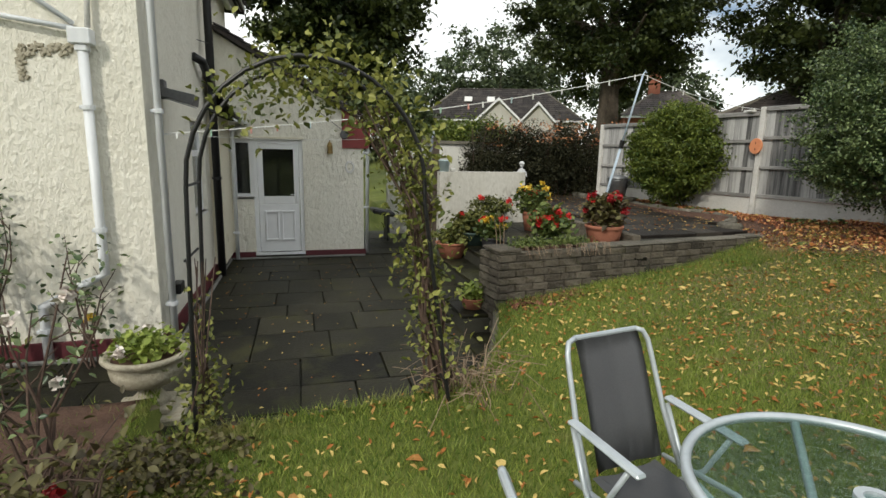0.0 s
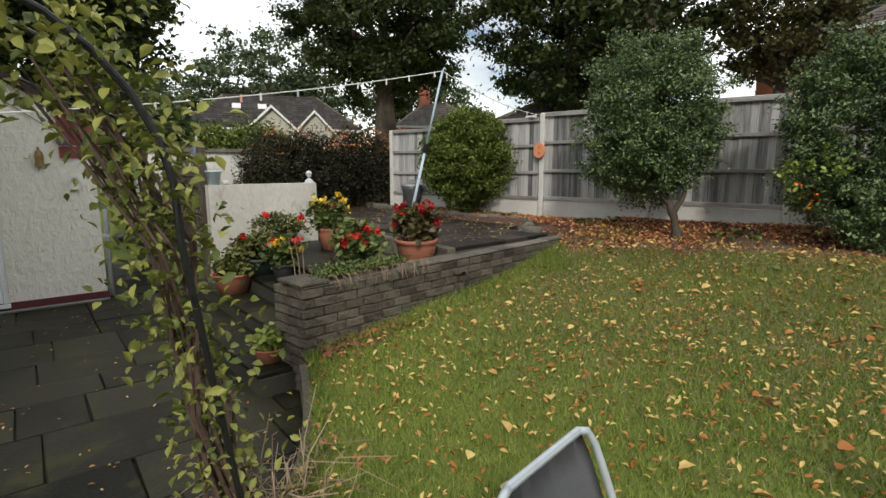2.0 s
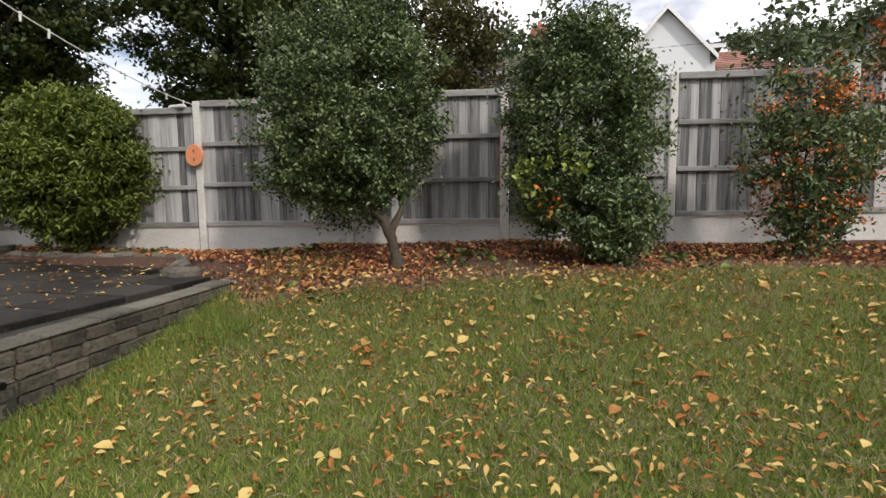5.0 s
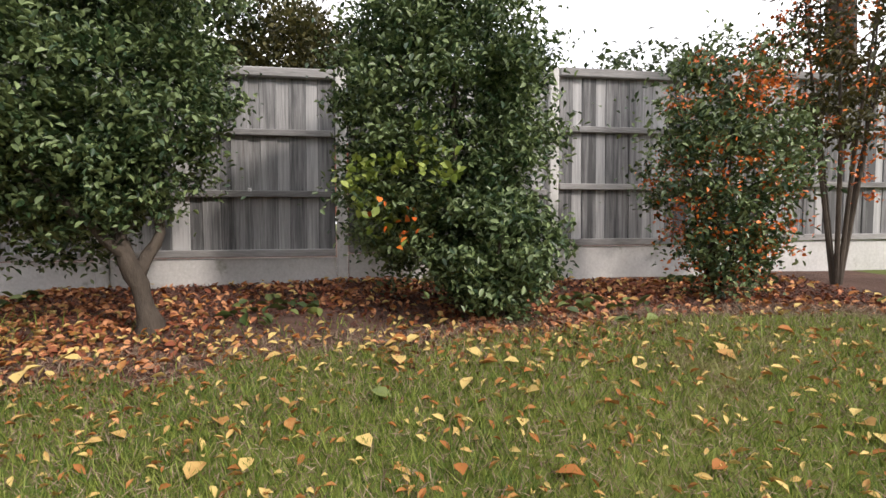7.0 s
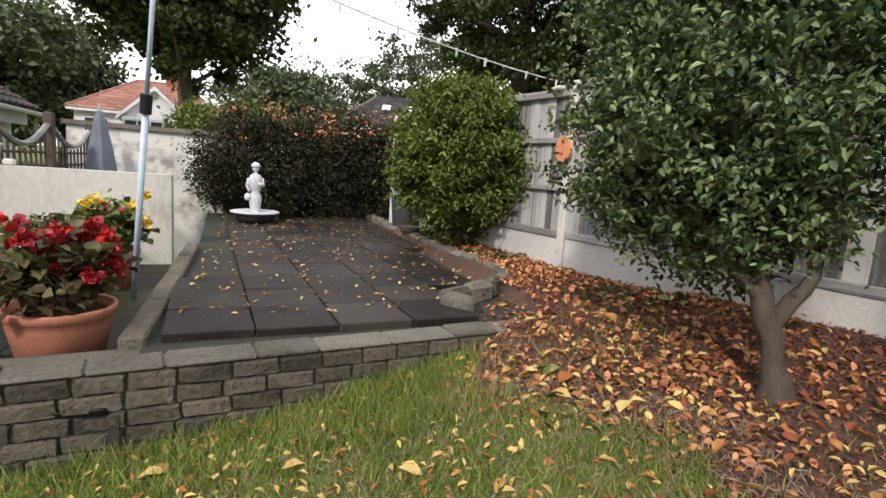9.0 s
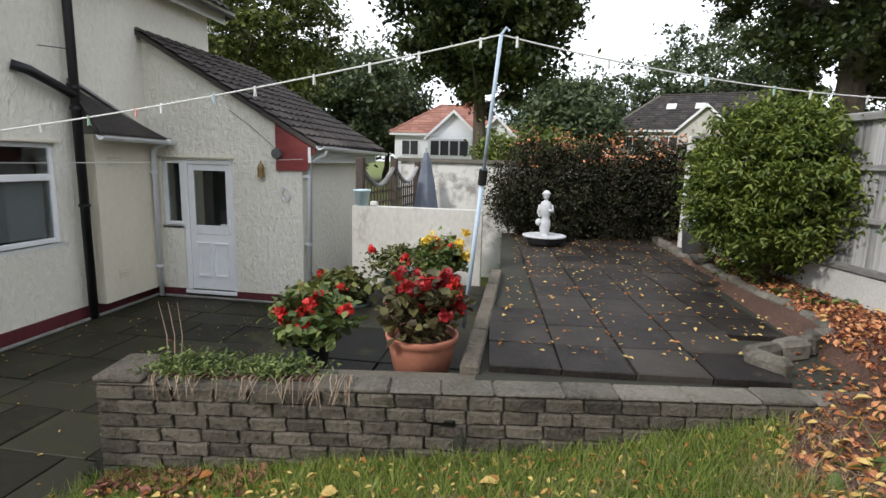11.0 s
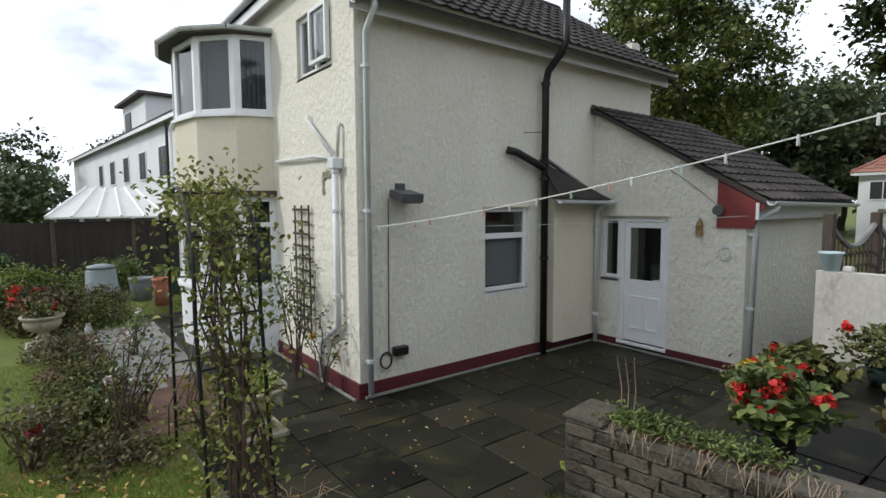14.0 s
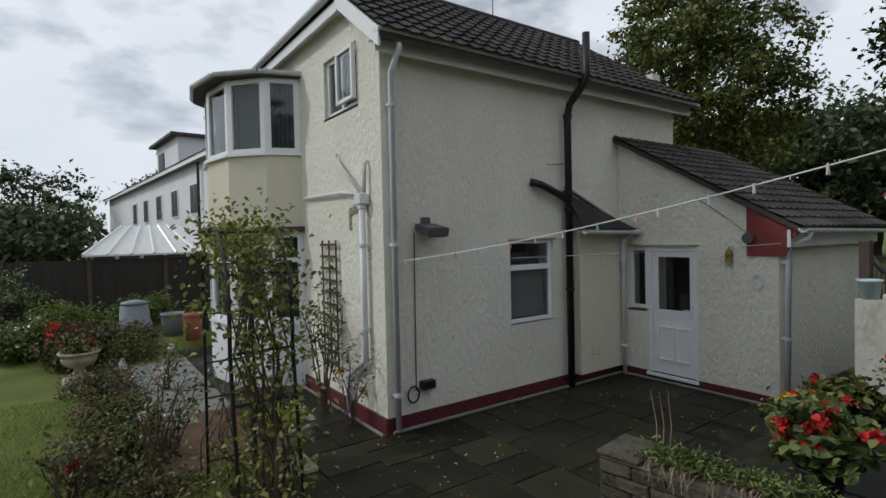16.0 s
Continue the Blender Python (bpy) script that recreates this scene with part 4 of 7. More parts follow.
window("window_1", (-0.05, 2.01, 1.06), 90, 0.89, 1.21, "white framed side window with a dark lower pane", bars=(0.80,))
net = solid("net_curtain", span((-0.16, 2.09, 1.13), (-0.155, 2.82, 1.84)), M["curtain"], "grey net curtain behind the side window", "curtain")
solid("lintel", span((-0.04, 1.97, 2.27), (0.018, 2.94, 2.30), 0.004), M["smooth_render"], "thin drip ledge over the side window", "lintel", "structure")
window("window_2", (-1.66, 0.05, 4.06), 0, 1.06, 0.80, "white framed upstairs window with one sash open", mullions=(0.5,))
sash = thing("window_sash", (-1.11, -0.01, 4.12), "white top-hung window sash standing ajar", "window sash", kind="structure")
for lo, hi in (((0, -0.06, 0), (0.05, 0.0, 0.70)), ((0.46, -0.06, 0), (0.51, 0.0, 0.70)), ((0.05, -0.058, 0), (0.46, -0.002, 0.05)), ((0.05, -0.058, 0.65), (0.46, -0.002, 0.70))):
    part("sash_frame", span(lo, hi, 0.005), M["upvc"], sash)
part("pane", span((0.05, -0.03, 0.05), (0.46, -0.025, 0.65)), M["glass"], sash).visible_shadow = False

# two-storey bay
BAY = [(-2.67, 0.0), (-2.85, -0.50), (-3.35, -0.95), (-4.20, -1.08), (-5.05, -0.95), (-5.55, -0.50), (-5.73, 0.0)]
solid("bay_wall", prism(BAY[::-1], 2.55, 3.72), M["smooth_render"], "cream rendered apron of the upper bay window", "bay wall", "structure")
solid("bay_wall", prism(BAY[::-1], -0.02, 1.02), M["far_wall"], "cream rendered lower wall of the bay", "bay wall", "structure")
grow = [(x + (x + 4.2) * 0.06, y * 1.16 - (0.0 if y == 0 else 0.03)) for x, y in BAY]
solid("bay_roof", prism(grow[::-1], 4.90, 5.0), M["tile"], "flat dark roof of the bay window", "roof", "structure")
solid("bay_soffit", prism(grow[::-1], 2.46, 2.55), M["old_wood"], "dark soffit below the upper bay", "soffit", "structure")
for (xa, ya), (xb, yb) in zip(grow, grow[1:]):
    gutter([(xb, yb, 4.98), (xa, ya, 4.98)], "white gutter round the bay roof")
bay_up = thing("bay_window", (0, 0, 3.72), "white framed upper bay window with vertical blinds", "bay window", kind="structure")
bay_low = thing("bay_window", (0, 0, 1.02), "white framed lower bay window", "bay window", kind="structure")
for holder, hgt, bar in ((bay_up, 1.18, 0.0), (bay_low, 1.44, 1.0)):
    for (xb, yb), (xa, ya) in zip(BAY, BAY[1:]):
        d = Vector((xb - xa, yb - ya, 0))
        w = d.length
        nrm = Vector((d.y, -d.x, 0)).normalized()
        m = Matrix.Translation((xa, ya, 0)) @ Matrix.Rotation(math.atan2(d.y, d.x), 4, 'Z')
        bm = span((0, 0.0, 0), (0.09, 0.08, hgt), 0.006)
        span((w - 0.09, 0.0, 0), (w, 0.08, hgt), 0.006, bm)
        span((0.09, 0.002, 0), (w - 0.09, 0.078, 0.08), 0.006, bm)
        span((0.09, 0.002, hgt - 0.08), (w - 0.09, 0.078, hgt), 0.006, bm)
        if bar:
            span((0.09, 0.004, bar - 0.035), (w - 0.09, 0.076, bar + 0.035), 0.005, bm)
        bm.transform(m)
        part("window_frame", bm, M["upvc"], holder)
        g = span((0.09, 0.035, 0.08), (w - 0.09, 0.041, hgt - 0.08))
        g.transform(m)
        part("pane", g, M["glass"], holder, "reflecting glass").visible_shadow = False
        bl = bmesh.new()
        k = max(3, int(w / 0.1))
        for i in range(k):
            box((0.09 + (w - 0.18) * (i + 0.5) / k, 0.2, hgt / 2), (0.08, 0.004, hgt - 0.08), 0, bl, Matrix.Rotation(0.7, 4, 'Z'))
        bl.transform(m)
        part("blind", bl, M["curtain"], holder, "pale vertical blinds")
    part("window_sill", prism([(x + (x + 4.2) * 0.03, y * 1.06) for x, y in BAY][::-1], -0.04, 0.0), M["upvc"], holder, "white sill")
    # solid near-black block behind the blinds, its colour stands for indoor shade
    part("unlit_backing", prism([(x * 0.5 - 2.1, 0.2 + (y + 1) * 0.2) for x, y in BAY][::-1], 0.0, hgt), M["interior"], holder, "near-black block standing for unlit space behind the blinds")

# lean-to with the back door
LY = 4.48
D0, D1 = 0.515, 1.365
bm = bmesh.new()
span((0.0, LY, 0.10), (0.18, LY + 0.2, 2.10), bm=bm)
span((0.18, LY, 0.10), (D0, LY + 0.2, 1.10), bm=bm)
span((D1, LY, 0.10), (2.44, LY + 0.2, 2.10), bm=bm)
extrude([(0.0, LY, 2.10), (2.44, LY, 2.10), (2.44, LY, 2.42), (0.0, LY, 3.82)], (0, 0.2, 0), bm)
span((2.24, LY + 0.2, 0.10), (2.44, 7.55, 2.36), bm=bm)
solid("wall_lean_to", bm, M["render"], "cream roughcast walls of the lean-to", "wall", "structure")
solid("wall_lean_to_foot", span((0.02, LY + 0.02, -0.05), (2.42, LY + 0.19, 0.10)), M["joint"], "dark footing under the lean-to wall", "wall", "structure")
lean = thing("lean_to_roof", (0, 0, 0), "dark mossy tiled lean-to roof", "roof", kind="structure")
part("slope", extrude([(2.72, LY - 0.12, 2.36), (2.72, 7.75, 2.36), (-0.02, 7.75, 3.93), (-0.02, LY - 0.12, 3.93)], (0, 0, -0.07)), M["tile"], lean)
tile_field("tiles", Vector((2.74, LY - 0.14, 2.345)), Vector((0, 3.4, 0)), Vector((-2.74, 0, 1.575)), 16, 13, lean, lambda c: True, M["tile"])
solid("red_gable_board", extrude([(2.06, LY - 0.03, 1.98), (2.52, LY - 0.03, 1.98), (2.56, LY - 0.03, 2.06), (2.60, LY - 0.03, 2.20), (2.66, LY - 0.03, 2.26), (2.68, LY - 0.03, 2.36), (2.06, LY - 0.03, 2.70)], (0, 0.028, 0)), M["red_paint"], "red painted boards at the lean-to gable corner", "boarding", "structure")
solid("fascia", span((2.56, LY - 0.05, 2.10), (2.60, 7.7, 2.32)), M["pipe"], "white fascia board of the lean-to", "fascia", "structure")
solid("soffit", span((2.44, LY + 0.0, 2.30), (2.56, 7.7, 2.33)), M["pipe"], "white soffit of the lean-to", "soffit", "structure")
gutter([(2.78, LY - 0.15, 2.34), (2.78, 7.78, 2.30)], "white half-round gutter of the lean-to")

window("window_3", (0.18, LY + 0.05, 1.10), 0, D0 - 0.18, 1.0, "narrow white side light beside the back door")
door = thing("door_1", (D0, LY + 0.04, 0.05), "white half-glazed plastic back door, closed", "door", kind="structure")
DW = D1 - D0
for lo, hi in (((0, 0, 0.04), (0.07, 0.08, 2.05)), ((DW - 0.07, 0, 0.04), (DW, 0.08, 2.05)), ((0.07, 0.001, 1.98), (DW - 0.07, 0.079, 2.05))):
    part("door_frame", span(lo, hi, 0.006), M["upvc"], door)
part("threshold", span((-0.04, -0.06, 0.0), (DW + 0.02, 0.09, 0.05), 0.006), M["upvc"], door)
leaf = part("door_leaf", span((0.075, 0.025, 0.055), (DW - 0.075, 0.07, 0.92), 0.004), M["upvc"], door)
for lo, hi in (((0.075, 0.02, 0.92), (0.165, 0.07, 1.975)), ((DW - 0.165, 0.02, 0.92), (DW - 0.075, 0.07, 1.975)), ((0.165, 0.021, 0.92), (DW - 0.165, 0.069, 1.06)), ((0.165, 0.021, 1.89), (DW - 0.165, 0.069, 1.975))):
    part("stile", span(lo, hi, 0.005), M["upvc"], door)
part("pane", span((0.165, 0.04, 1.06), (DW - 0.165, 0.046, 1.89)), M["glass"], door, "dark door glass").visible_shadow = False
# dark sheet behind the door glass in place of a shaded interior
part("unlit_backing", span((0.1, 0.35, 0.1), (DW - 0.1, 0.36, 1.95)), M["interior"], door, "near-black panel standing for unlit space behind the glass")
for xa in (0.17, 0.45):
    bm = bmesh.new()
    for lo, hi in (((xa, -0.002, 0.26), (xa + 0.03, 0.03, 0.80)), ((xa + 0.21, -0.002, 0.26), (xa + 0.24, 0.03, 0.80)), ((xa + 0.03, -0.001, 0.26), (xa + 0.21, 0.03, 0.29)), ((xa + 0.03, -0.001, 0.77), (xa + 0.21, 0.03, 0.80))):
        span(lo, hi, 0.004, bm)
    part("panel_mould", bm, M["upvc"], door)
hd = part("door_handle", span((DW - 0.135, -0.01, 0.98), (DW - 0.105, 0.02, 1.18), 0.004), M["upvc"], door)
part("lever", tube([(DW - 0.12, -0.012, 1.09), (DW - 0.12, -0.045, 1.09), (DW - 0.23, -0.045, 1.09)], 0.009, 6), M["upvc"], door)
solid("lintel", span((0.10, LY - 0.03, 2.12), (D1 + 0.02, LY + 0.01, 2.15), 0.004), M["smooth_render"], "thin drip ledge over the back door", "lintel", "structure")
# small bathroom lean-to roof beside the soil pipe
small = thing("pipe_canopy", (0, 0, 0), "small dark sloping roof in the corner of the house", "canopy", kind="structure")
part("slope", extrude([(0.01, 3.12, 2.98), (0.01, 4.44, 2.42), (0.42, 4.44, 2.37), (0.42, 3.12, 2.40)], (0, 0, 0.03)), M["tile"], small)
part("edge_board", extrude([(0.02, 3.12, 3.03), (0.02, 4.44, 2.47), (0.10, 4.44, 2.47), (0.10, 3.12, 3.03)], (0, 0, 0.03)), M["rail"], small, "pale lead edge strip")
solid("corner_wall", span((0.002, 3.3, 0.16), (0.16, LY, 2.40)), M["smooth_render"], "cream rendered boxed-in corner below the canopy", "wall", "structure")
gutter([(0.44, 3.10, 2.38), (0.44, 4.46, 2.36)], "short white gutter of the small canopy")


# drainpipes
def pipe_run(name, runs, radius, mat, label, clips=(), hopper=None, clip_mat=None):
    base = runs[0][-1]
    ob = thing(name, base, label, "drainpipe")
    o = Vector(base)
    for pts in runs:
        part("pipe", tube([Vector(p) - o for p in pts], radius, 12), mat, ob, smooth=True)
    for c in clips:
        part("bracket", lathe([(radius + 0.001, -0.02), (radius + 0.014, -0.02), (radius + 0.014, 0.02), (radius + 0.001, 0.02)], 12, centre=Vector(c) - o), mat, ob)
        part("fixing", box(Vector(c) - o + Vector((-0.03, 0.0, 0)), (0.05, 0.09, 0.03), 0.004), mat, ob)
    if hopper:
        x, y, z = Vector(hopper) - o
        b = box((x, y, z), (0.17, 0.13, 0.13), 0.01)
        box((x, y, z - 0.09), (0.10, 0.09, 0.06), 0.01, b)
        part("hopper", b, mat, ob)
    return ob


pipe_run("drainpipe", [[(0.30, 0.10, 4.62), (0.30, 0.10, 4.50), (0.085, 0.10, 4.28), (0.085, 0.10, 0.03)]], 0.034, M["pipe"], "white downpipe at the house corner", [(0.085, 0.10, z) for z in (0.45, 2.25, 3.9)])
pipe_run("drainpipe", [[(-0.41, -0.07, 2.8), (-0.41, -0.07, 0.80), (-0.56, -0.07, 0.72), (-0.92, -0.07, 0.52), (-0.92, -0.07, 0.02)]], 0.04, M["pipe"], "white downpipe with a hopper on the garden front", [(-0.41, -0.07, z) for z in (1.2, 2.25)] + [(-0.92, -0.07, 0.3)], (-0.41, -0.07, 2.82))
pipe_run("waste_pipe", [[(-1.21, -0.03, 3.5), (-1.21, -0.06, 3.44), (-0.46, -0.07, 2.92)]], 0.02, M["pipe"], "thin white waste pipe sloping to the hopper")
pipe_run("waste_pipe", [[(-2.45, -0.05, 2.98), (-1.0, -0.06, 2.95), (-0.46, -0.07, 2.88)]], 0.022, M["pipe"], "white waste pipe running level to the hopper")
pipe_run("waste_pipe", [[(-0.34, -0.02, 3.3), (-0.34, -0.05, 3.25), (-0.36, -0.06, 2.9)]], 0.022, M["concrete"], "short grey waste pipe above the hopper")
soil = pipe_run("soil_pipe", [[(0.46, 3.16, 5.25), (0.46, 3.16, 4.65), (0.40, 3.14, 4.50), (0.16, 3.13, 4.28), (0.12, 3.12, 4.1), (0.12, 3.12, 0.02)], [(0.02, 2.42, 3.10), (0.10, 2.55, 3.06), (0.12, 3.10, 2.86)]], 0.055, M["black"], "black cast iron soil pipe with a side branch", [(0.12, 3.12, z) for z in (1.5, 2.7, 2.95, 4.1)])
part("wire_clip", tube([(-0.10, -0.35, 3.35 - 0.0), (0.0, -0.03, 3.37)], 0.006, 6), M["black"], soil)
pipe_run("drainpipe", [[(0.50, 4.30, 2.36), (0.30, 4.30, 2.28), (0.22, 4.30, 2.2), (0.22, 4.30, 0.03)]], 0.034, M["pipe"], "white downpipe in the corner by the back door", [(0.22, 4.30, z) for z in (0.5, 1.9)])
pipe_run("drainpipe", [[(2.78, 4.55, 2.30), (2.76, 4.55, 2.22), (2.53, 4.56, 2.10), (2.50, 4.56, 0.03)]], 0.034, M["pipe"], "white downpipe at the lean-to corner", [(2.50, 4.56, z) for z in (0.9, 1.9)])

# fittings on the walls
fl = thing("floodlight", (0.0, 0.42, 2.44), "grey floodlight on the side wall, angled down", "floodlight")
b = extrude([(0.04, 0.0, -0.02), (0.32, 0.0, -0.10), (0.34, 0.0, 0.0), (0.05, 0.0, 0.06)], (0, 0.30, 0))
part("housing", b, M["grey_lamp"], fl)
part("lens", extrude([(0.05, 0.02, -0.03), (0.31, 0.02, -0.108), (0.31, 0.02, -0.114), (0.05, 0.02, -0.036)], (0, 0.26, 0)), M["bin"], fl, "pale lamp glass")
part("bracket", span((0.0, 0.1, -0.04), (0.06, 0.22, 0.14), 0.008), M["grey_lamp"], fl)
part("cable", tube([(0.012, 0.0, -0.05), (0.012, -0.02, -2.0)], 0.008, 6), M["grey_lamp"], fl)
sk = thing("outdoor_socket", (0.0, 0.45, 0.42), "black outdoor socket with a coiled cable", "socket")
part("box", span((0.0, 0.0, 0.02), (0.09, 0.2, 0.13), 0.01), M["black"], sk)
part("cable", tube([(0.03, -0.1 + 0.08 * math.cos(t), -0.02 + 0.10 * math.sin(t)) for t in np.linspace(1.2, 7.4, 16)], 0.011, 6), M["black"], sk)
vt = thing("air_vent", (0.162, 3.5, 2.0), "small cream louvred wall vent", "vent")
for i in range(4):
    part("slat", span((0.0, 0, i * 0.035), (0.014, 0.2, i * 0.035 + 0.022), 0.003), M["smooth_render"], vt)
vt2 = thing("air_vent", (0.162, 3.55, 0.45), "small cream louvred wall vent", "vent")
for i in range(4):
    part("slat", span((0.0, 0, i * 0.035), (0.014, 0.2, i * 0.035 + 0.022), 0.003), M["smooth_render"], vt2)
solid("wall_bell", lathe([(0.03, 0.0), (0.055, 0.0), (0.045, 0.06), (0.05, 0.13), (0.03, 0.19), (0.012, 0.2), (0.012, 0.235), (0.0, 0.24)], 12), M["brass"], "dull brass bell-shaped ornament on the wall", "ornament", at=(1.84, LY - 0.06, 1.88))
al = thing("bell_box", (2.10, LY - 0.10, 2.22), "round grey bell box on the gable corner", "bell box")
part("body", lathe([(0.0, -0.035), (0.07, -0.03), (0.08, 0.0), (0.07, 0.03), (0.0, 0.035)], 14).copy(), M["grey_lamp"], al)
for ob in al.children:
    ob.matrix_basis = pose(0, 0.02, 0, 90, 0, 0)
part("cable", tube([(0, 0.04, 0.05), (-0.4, 0.085, 0.36), (-0.75, 0.09, 0.6)], 0.005, 5), M["grey_lamp"], al)
hs = thing("hose_hook", (2.19, LY - 0.03, 1.62), "small coil of cord hanging on the wall", "cord")
part("coil", tube([(0.07 * math.cos(t), 0.0, 0.10 * math.sin(t) + 0.004 * t) for t in np.linspace(0, 12.5, 32)], 0.010, 6), M["cord"], hs)
tr = thing("wall_trellis", (-1.80, -0.05, 0.5), "dark timber trellis strip fixed to the garden front", "trellis")
for i in range(3):
    part("upright", span((i * 0.24, 0, 0), (i * 0.24 + 0.035, 0.018, 1.82), 0.003), M["old_wood"], tr)
for j in range(11):
    part("lath", span((-0.02, -0.016, 0.06 + j * 0.168), (0.54, 0.0, 0.095 + j * 0.168), 0.003), M["old_wood"], tr)

# ---------------------------------------------------------------- the terrace's low wall, back wall and trellis
lw = prism([(3.59, 3.32), (5.16, 3.32), (5.16, 3.48), (3.59, 3.48)], 0.0, 1.62)
solid("low_wall", lw, M["white_render"], "low white rendered wall with a stained top", "garden wall", "structure")
bw = extrude([(3.3, 7.0, 0.0), (8.9, 7.25, 0.0), (8.9, 7.25, 2.15), (3.3, 7.0, 2.15)], (0, 0.2, 0))
bwall = solid("back_wall", bw, M["flaking"], "white boundary wall with flaking paint and bare patches", "garden wall", "structure")
cp = extrude([(3.25, 6.94, 2.15), (8.9, 7.19, 2.15), (8.9, 7.19, 2.22), (3.25, 6.94, 2.22)], (0, 0.32, 0))
part("coping", cp, M["cap"], bwall)
for k in range(2):
    o = Vector((3.60 + 0.06 * k, 3.62 + 1.45 * k, 0.0))
    d = Vector((0.06, 1.42, 0)).normalized()
    tp = thing("garden_trellis", o, "brown lattice trellis panel with a dipped top rail", "trellis", "trellis panels", turn=math.degrees(math.atan2(d.y, d.x)))
    for i in range(10):
        x = 0.12 + i * 0.13
        zt = 2.02 - 0.24 * math.sin(math.pi * (x - 0.05) / 1.35)
        part("upright", span((x, -0.012, 0.75), (x + 0.028, 0.008, zt), 0.003), M["old_wood"], tp)
    for j in range(7):
        part("lath", span((0.06, 0.008, 0.82 + j * 0.15), (1.38, 0.024, 0.848 + j * 0.15), 0.003), M["old_wood"], tp)
    part("top_rail", tube([(x, 0, 2.06 - 0.24 * math.sin(math.pi * (x - 0.05) / 1.35)) for x in np.linspace(0.05, 1.38, 12)], 0.035, 6), M["rail"], tp)
    part("post", span((-0.05, -0.05, 0.0), (0.05, 0.05, 2.2), 0.01), M["old_wood"], tp)
solid("trellis_post", span((-0.05, -0.05, 0.0), (0.05, 0.05, 2.15), 0.01), M["old_wood"], "brown square timber post", "post", at=(3.72, 6.52, 0))

# strip of crumbled render beside the downpipe
f = random.Random(77)
bm = bmesh.new()
for i in range(70):
    if i < 48:
        c = (-0.88 + 0.0088 * i, -0.004, 2.70 + 0.045 * f.uniform(-1, 1) + 0.0006 * i)
    else:
        c = (-0.88 + f.uniform(-0.03, 0.03), -0.004, 2.68 - 0.010 * (i - 48))
    box(c, (f.uniform(0.02, 0.05), f.uniform(0.02, 0.045), f.uniform(0.015, 0.04)), 0.006, bm, Matrix.Rotation(f.uniform(0, 3), 4, 'Y'))
solid("wall_patch", bm, M["urn"], "strip of crumbled bare render on the garden front", "damaged render", "structure")


# ---------------------------------------------------------------- shrubs and climbers
def shrub(at, label, leaf_mat, n, centre, radii, clumps, clump, length, trunk, seed, category="shrub", width=0.5, shell=0.45, extra=()):
    """A bush: forked stems from its foot and a crown of single leaves; centre and radii from the foot."""
    ob = thing("shrub", at, label, category)
    q = random.Random(seed)
    for i in range(trunk[0]):
        a = 2 * math.pi * i / trunk[0] + q.uniform(-0.4, 0.4)
        tip = Vector(centre) + Vector((math.cos(a) * radii[0] * 0.55, math.sin(a) * radii[1] * 0.55, q.uniform(-0.1, 0.5) * radii[2]))
        mid = Vector((0, 0, 0)).lerp(tip, 0.45) + Vector((q.uniform(-.06, .06), q.uniform(-.06, .06), 0.08))
        foot = Vector((math.cos(a) * trunk[1] * 0.6, math.sin(a) * trunk[1] * 0.6, -0.06))
        part("stem", tube([foot, mid, tip], [trunk[1], trunk[1] * 0.75, trunk[1] * 0.25], 8), M["bark"], ob)
    leaves("foliage", cloud_points(n, centre, radii, clumps, clump, seed, shell), length, leaf_mat, ob, width, 0.9, 0.12, seed)
    for k, (m, cnt, c, rad, ln, nm) in enumerate(extra):
        leaves(nm, cloud_points(cnt, c, rad, max(6, cnt // 25), 0.12, seed + 7 + k, 0.75), ln, m, ob, 0.7, 0.9, 0.1, seed + k, kind="stuff")
    return ob


s1 = shrub((7.99, -1.0, 1.0), "tall dark green glossy evergreen shrub on a leaning trunk", M["dark_shrub"], 47000, (0.10, 0.55, 1.50), (0.80, 0.92, 1.16), 620, 0.125, 0.043, (0, 0.04), 31)
knots = random.Random(91)


def gnarled(points, radii):
    """A crooked stem with knots and a flared foot."""
    pts, rad = [], []
    for (pa, ra), (pb, rb) in zip(zip(points, radii), zip(points[1:], radii[1:])):
        for k in range(4):
            f = k / 4
            wob = Vector((knots.uniform(-1, 1), knots.uniform(-1, 1), 0)) * 0.012
            pts.append(Vector(pa).lerp(Vector(pb), f) + (wob if pts else Vector((0, 0, 0))))
            rad.append((ra + (rb - ra) * f) * knots.uniform(0.88, 1.18))
    return tube(pts + [Vector(points[-1])], rad + [radii[-1]], 10)


for points, radii in (([(0.02, 0.03, -0.06), (0.0, 0.05, 0.12), (-0.03, 0.12, 0.36), (0.02, 0.32, 0.75), (0.12, 0.72, 1.5)], [0.075, 0.050, 0.043, 0.032, 0.010]),
                      ([(-0.01, 0.09, 0.28), (0.10, 0.02, 0.52), (0.18, 0.10, 0.95), (0.36, 0.14, 1.5)], [0.034, 0.028, 0.022, 0.008]),
                      ([(-0.02, 0.12, 0.36), (-0.16, 0.30, 0.62), (-0.28, 0.55, 0.92)], [0.034, 0.026, 0.01]),
                      ([(0.01, 0.24, 0.6), (-0.10, 0.62, 0.82), (-0.12, 0.95, 0.98)], [0.028, 0.02, 0.008])):
    part("stem", gnarled(points, radii), M["bark"], s1, smooth=True)
leaves("lower_foliage", cloud_points(7000, (-0.02, 0.72, 0.86), (0.60, 0.66, 0.34), 110, 0.12, 93, 0.4), 0.043, M["dark_shrub"], s1, 0.5, 0.9, 0.12, 94)
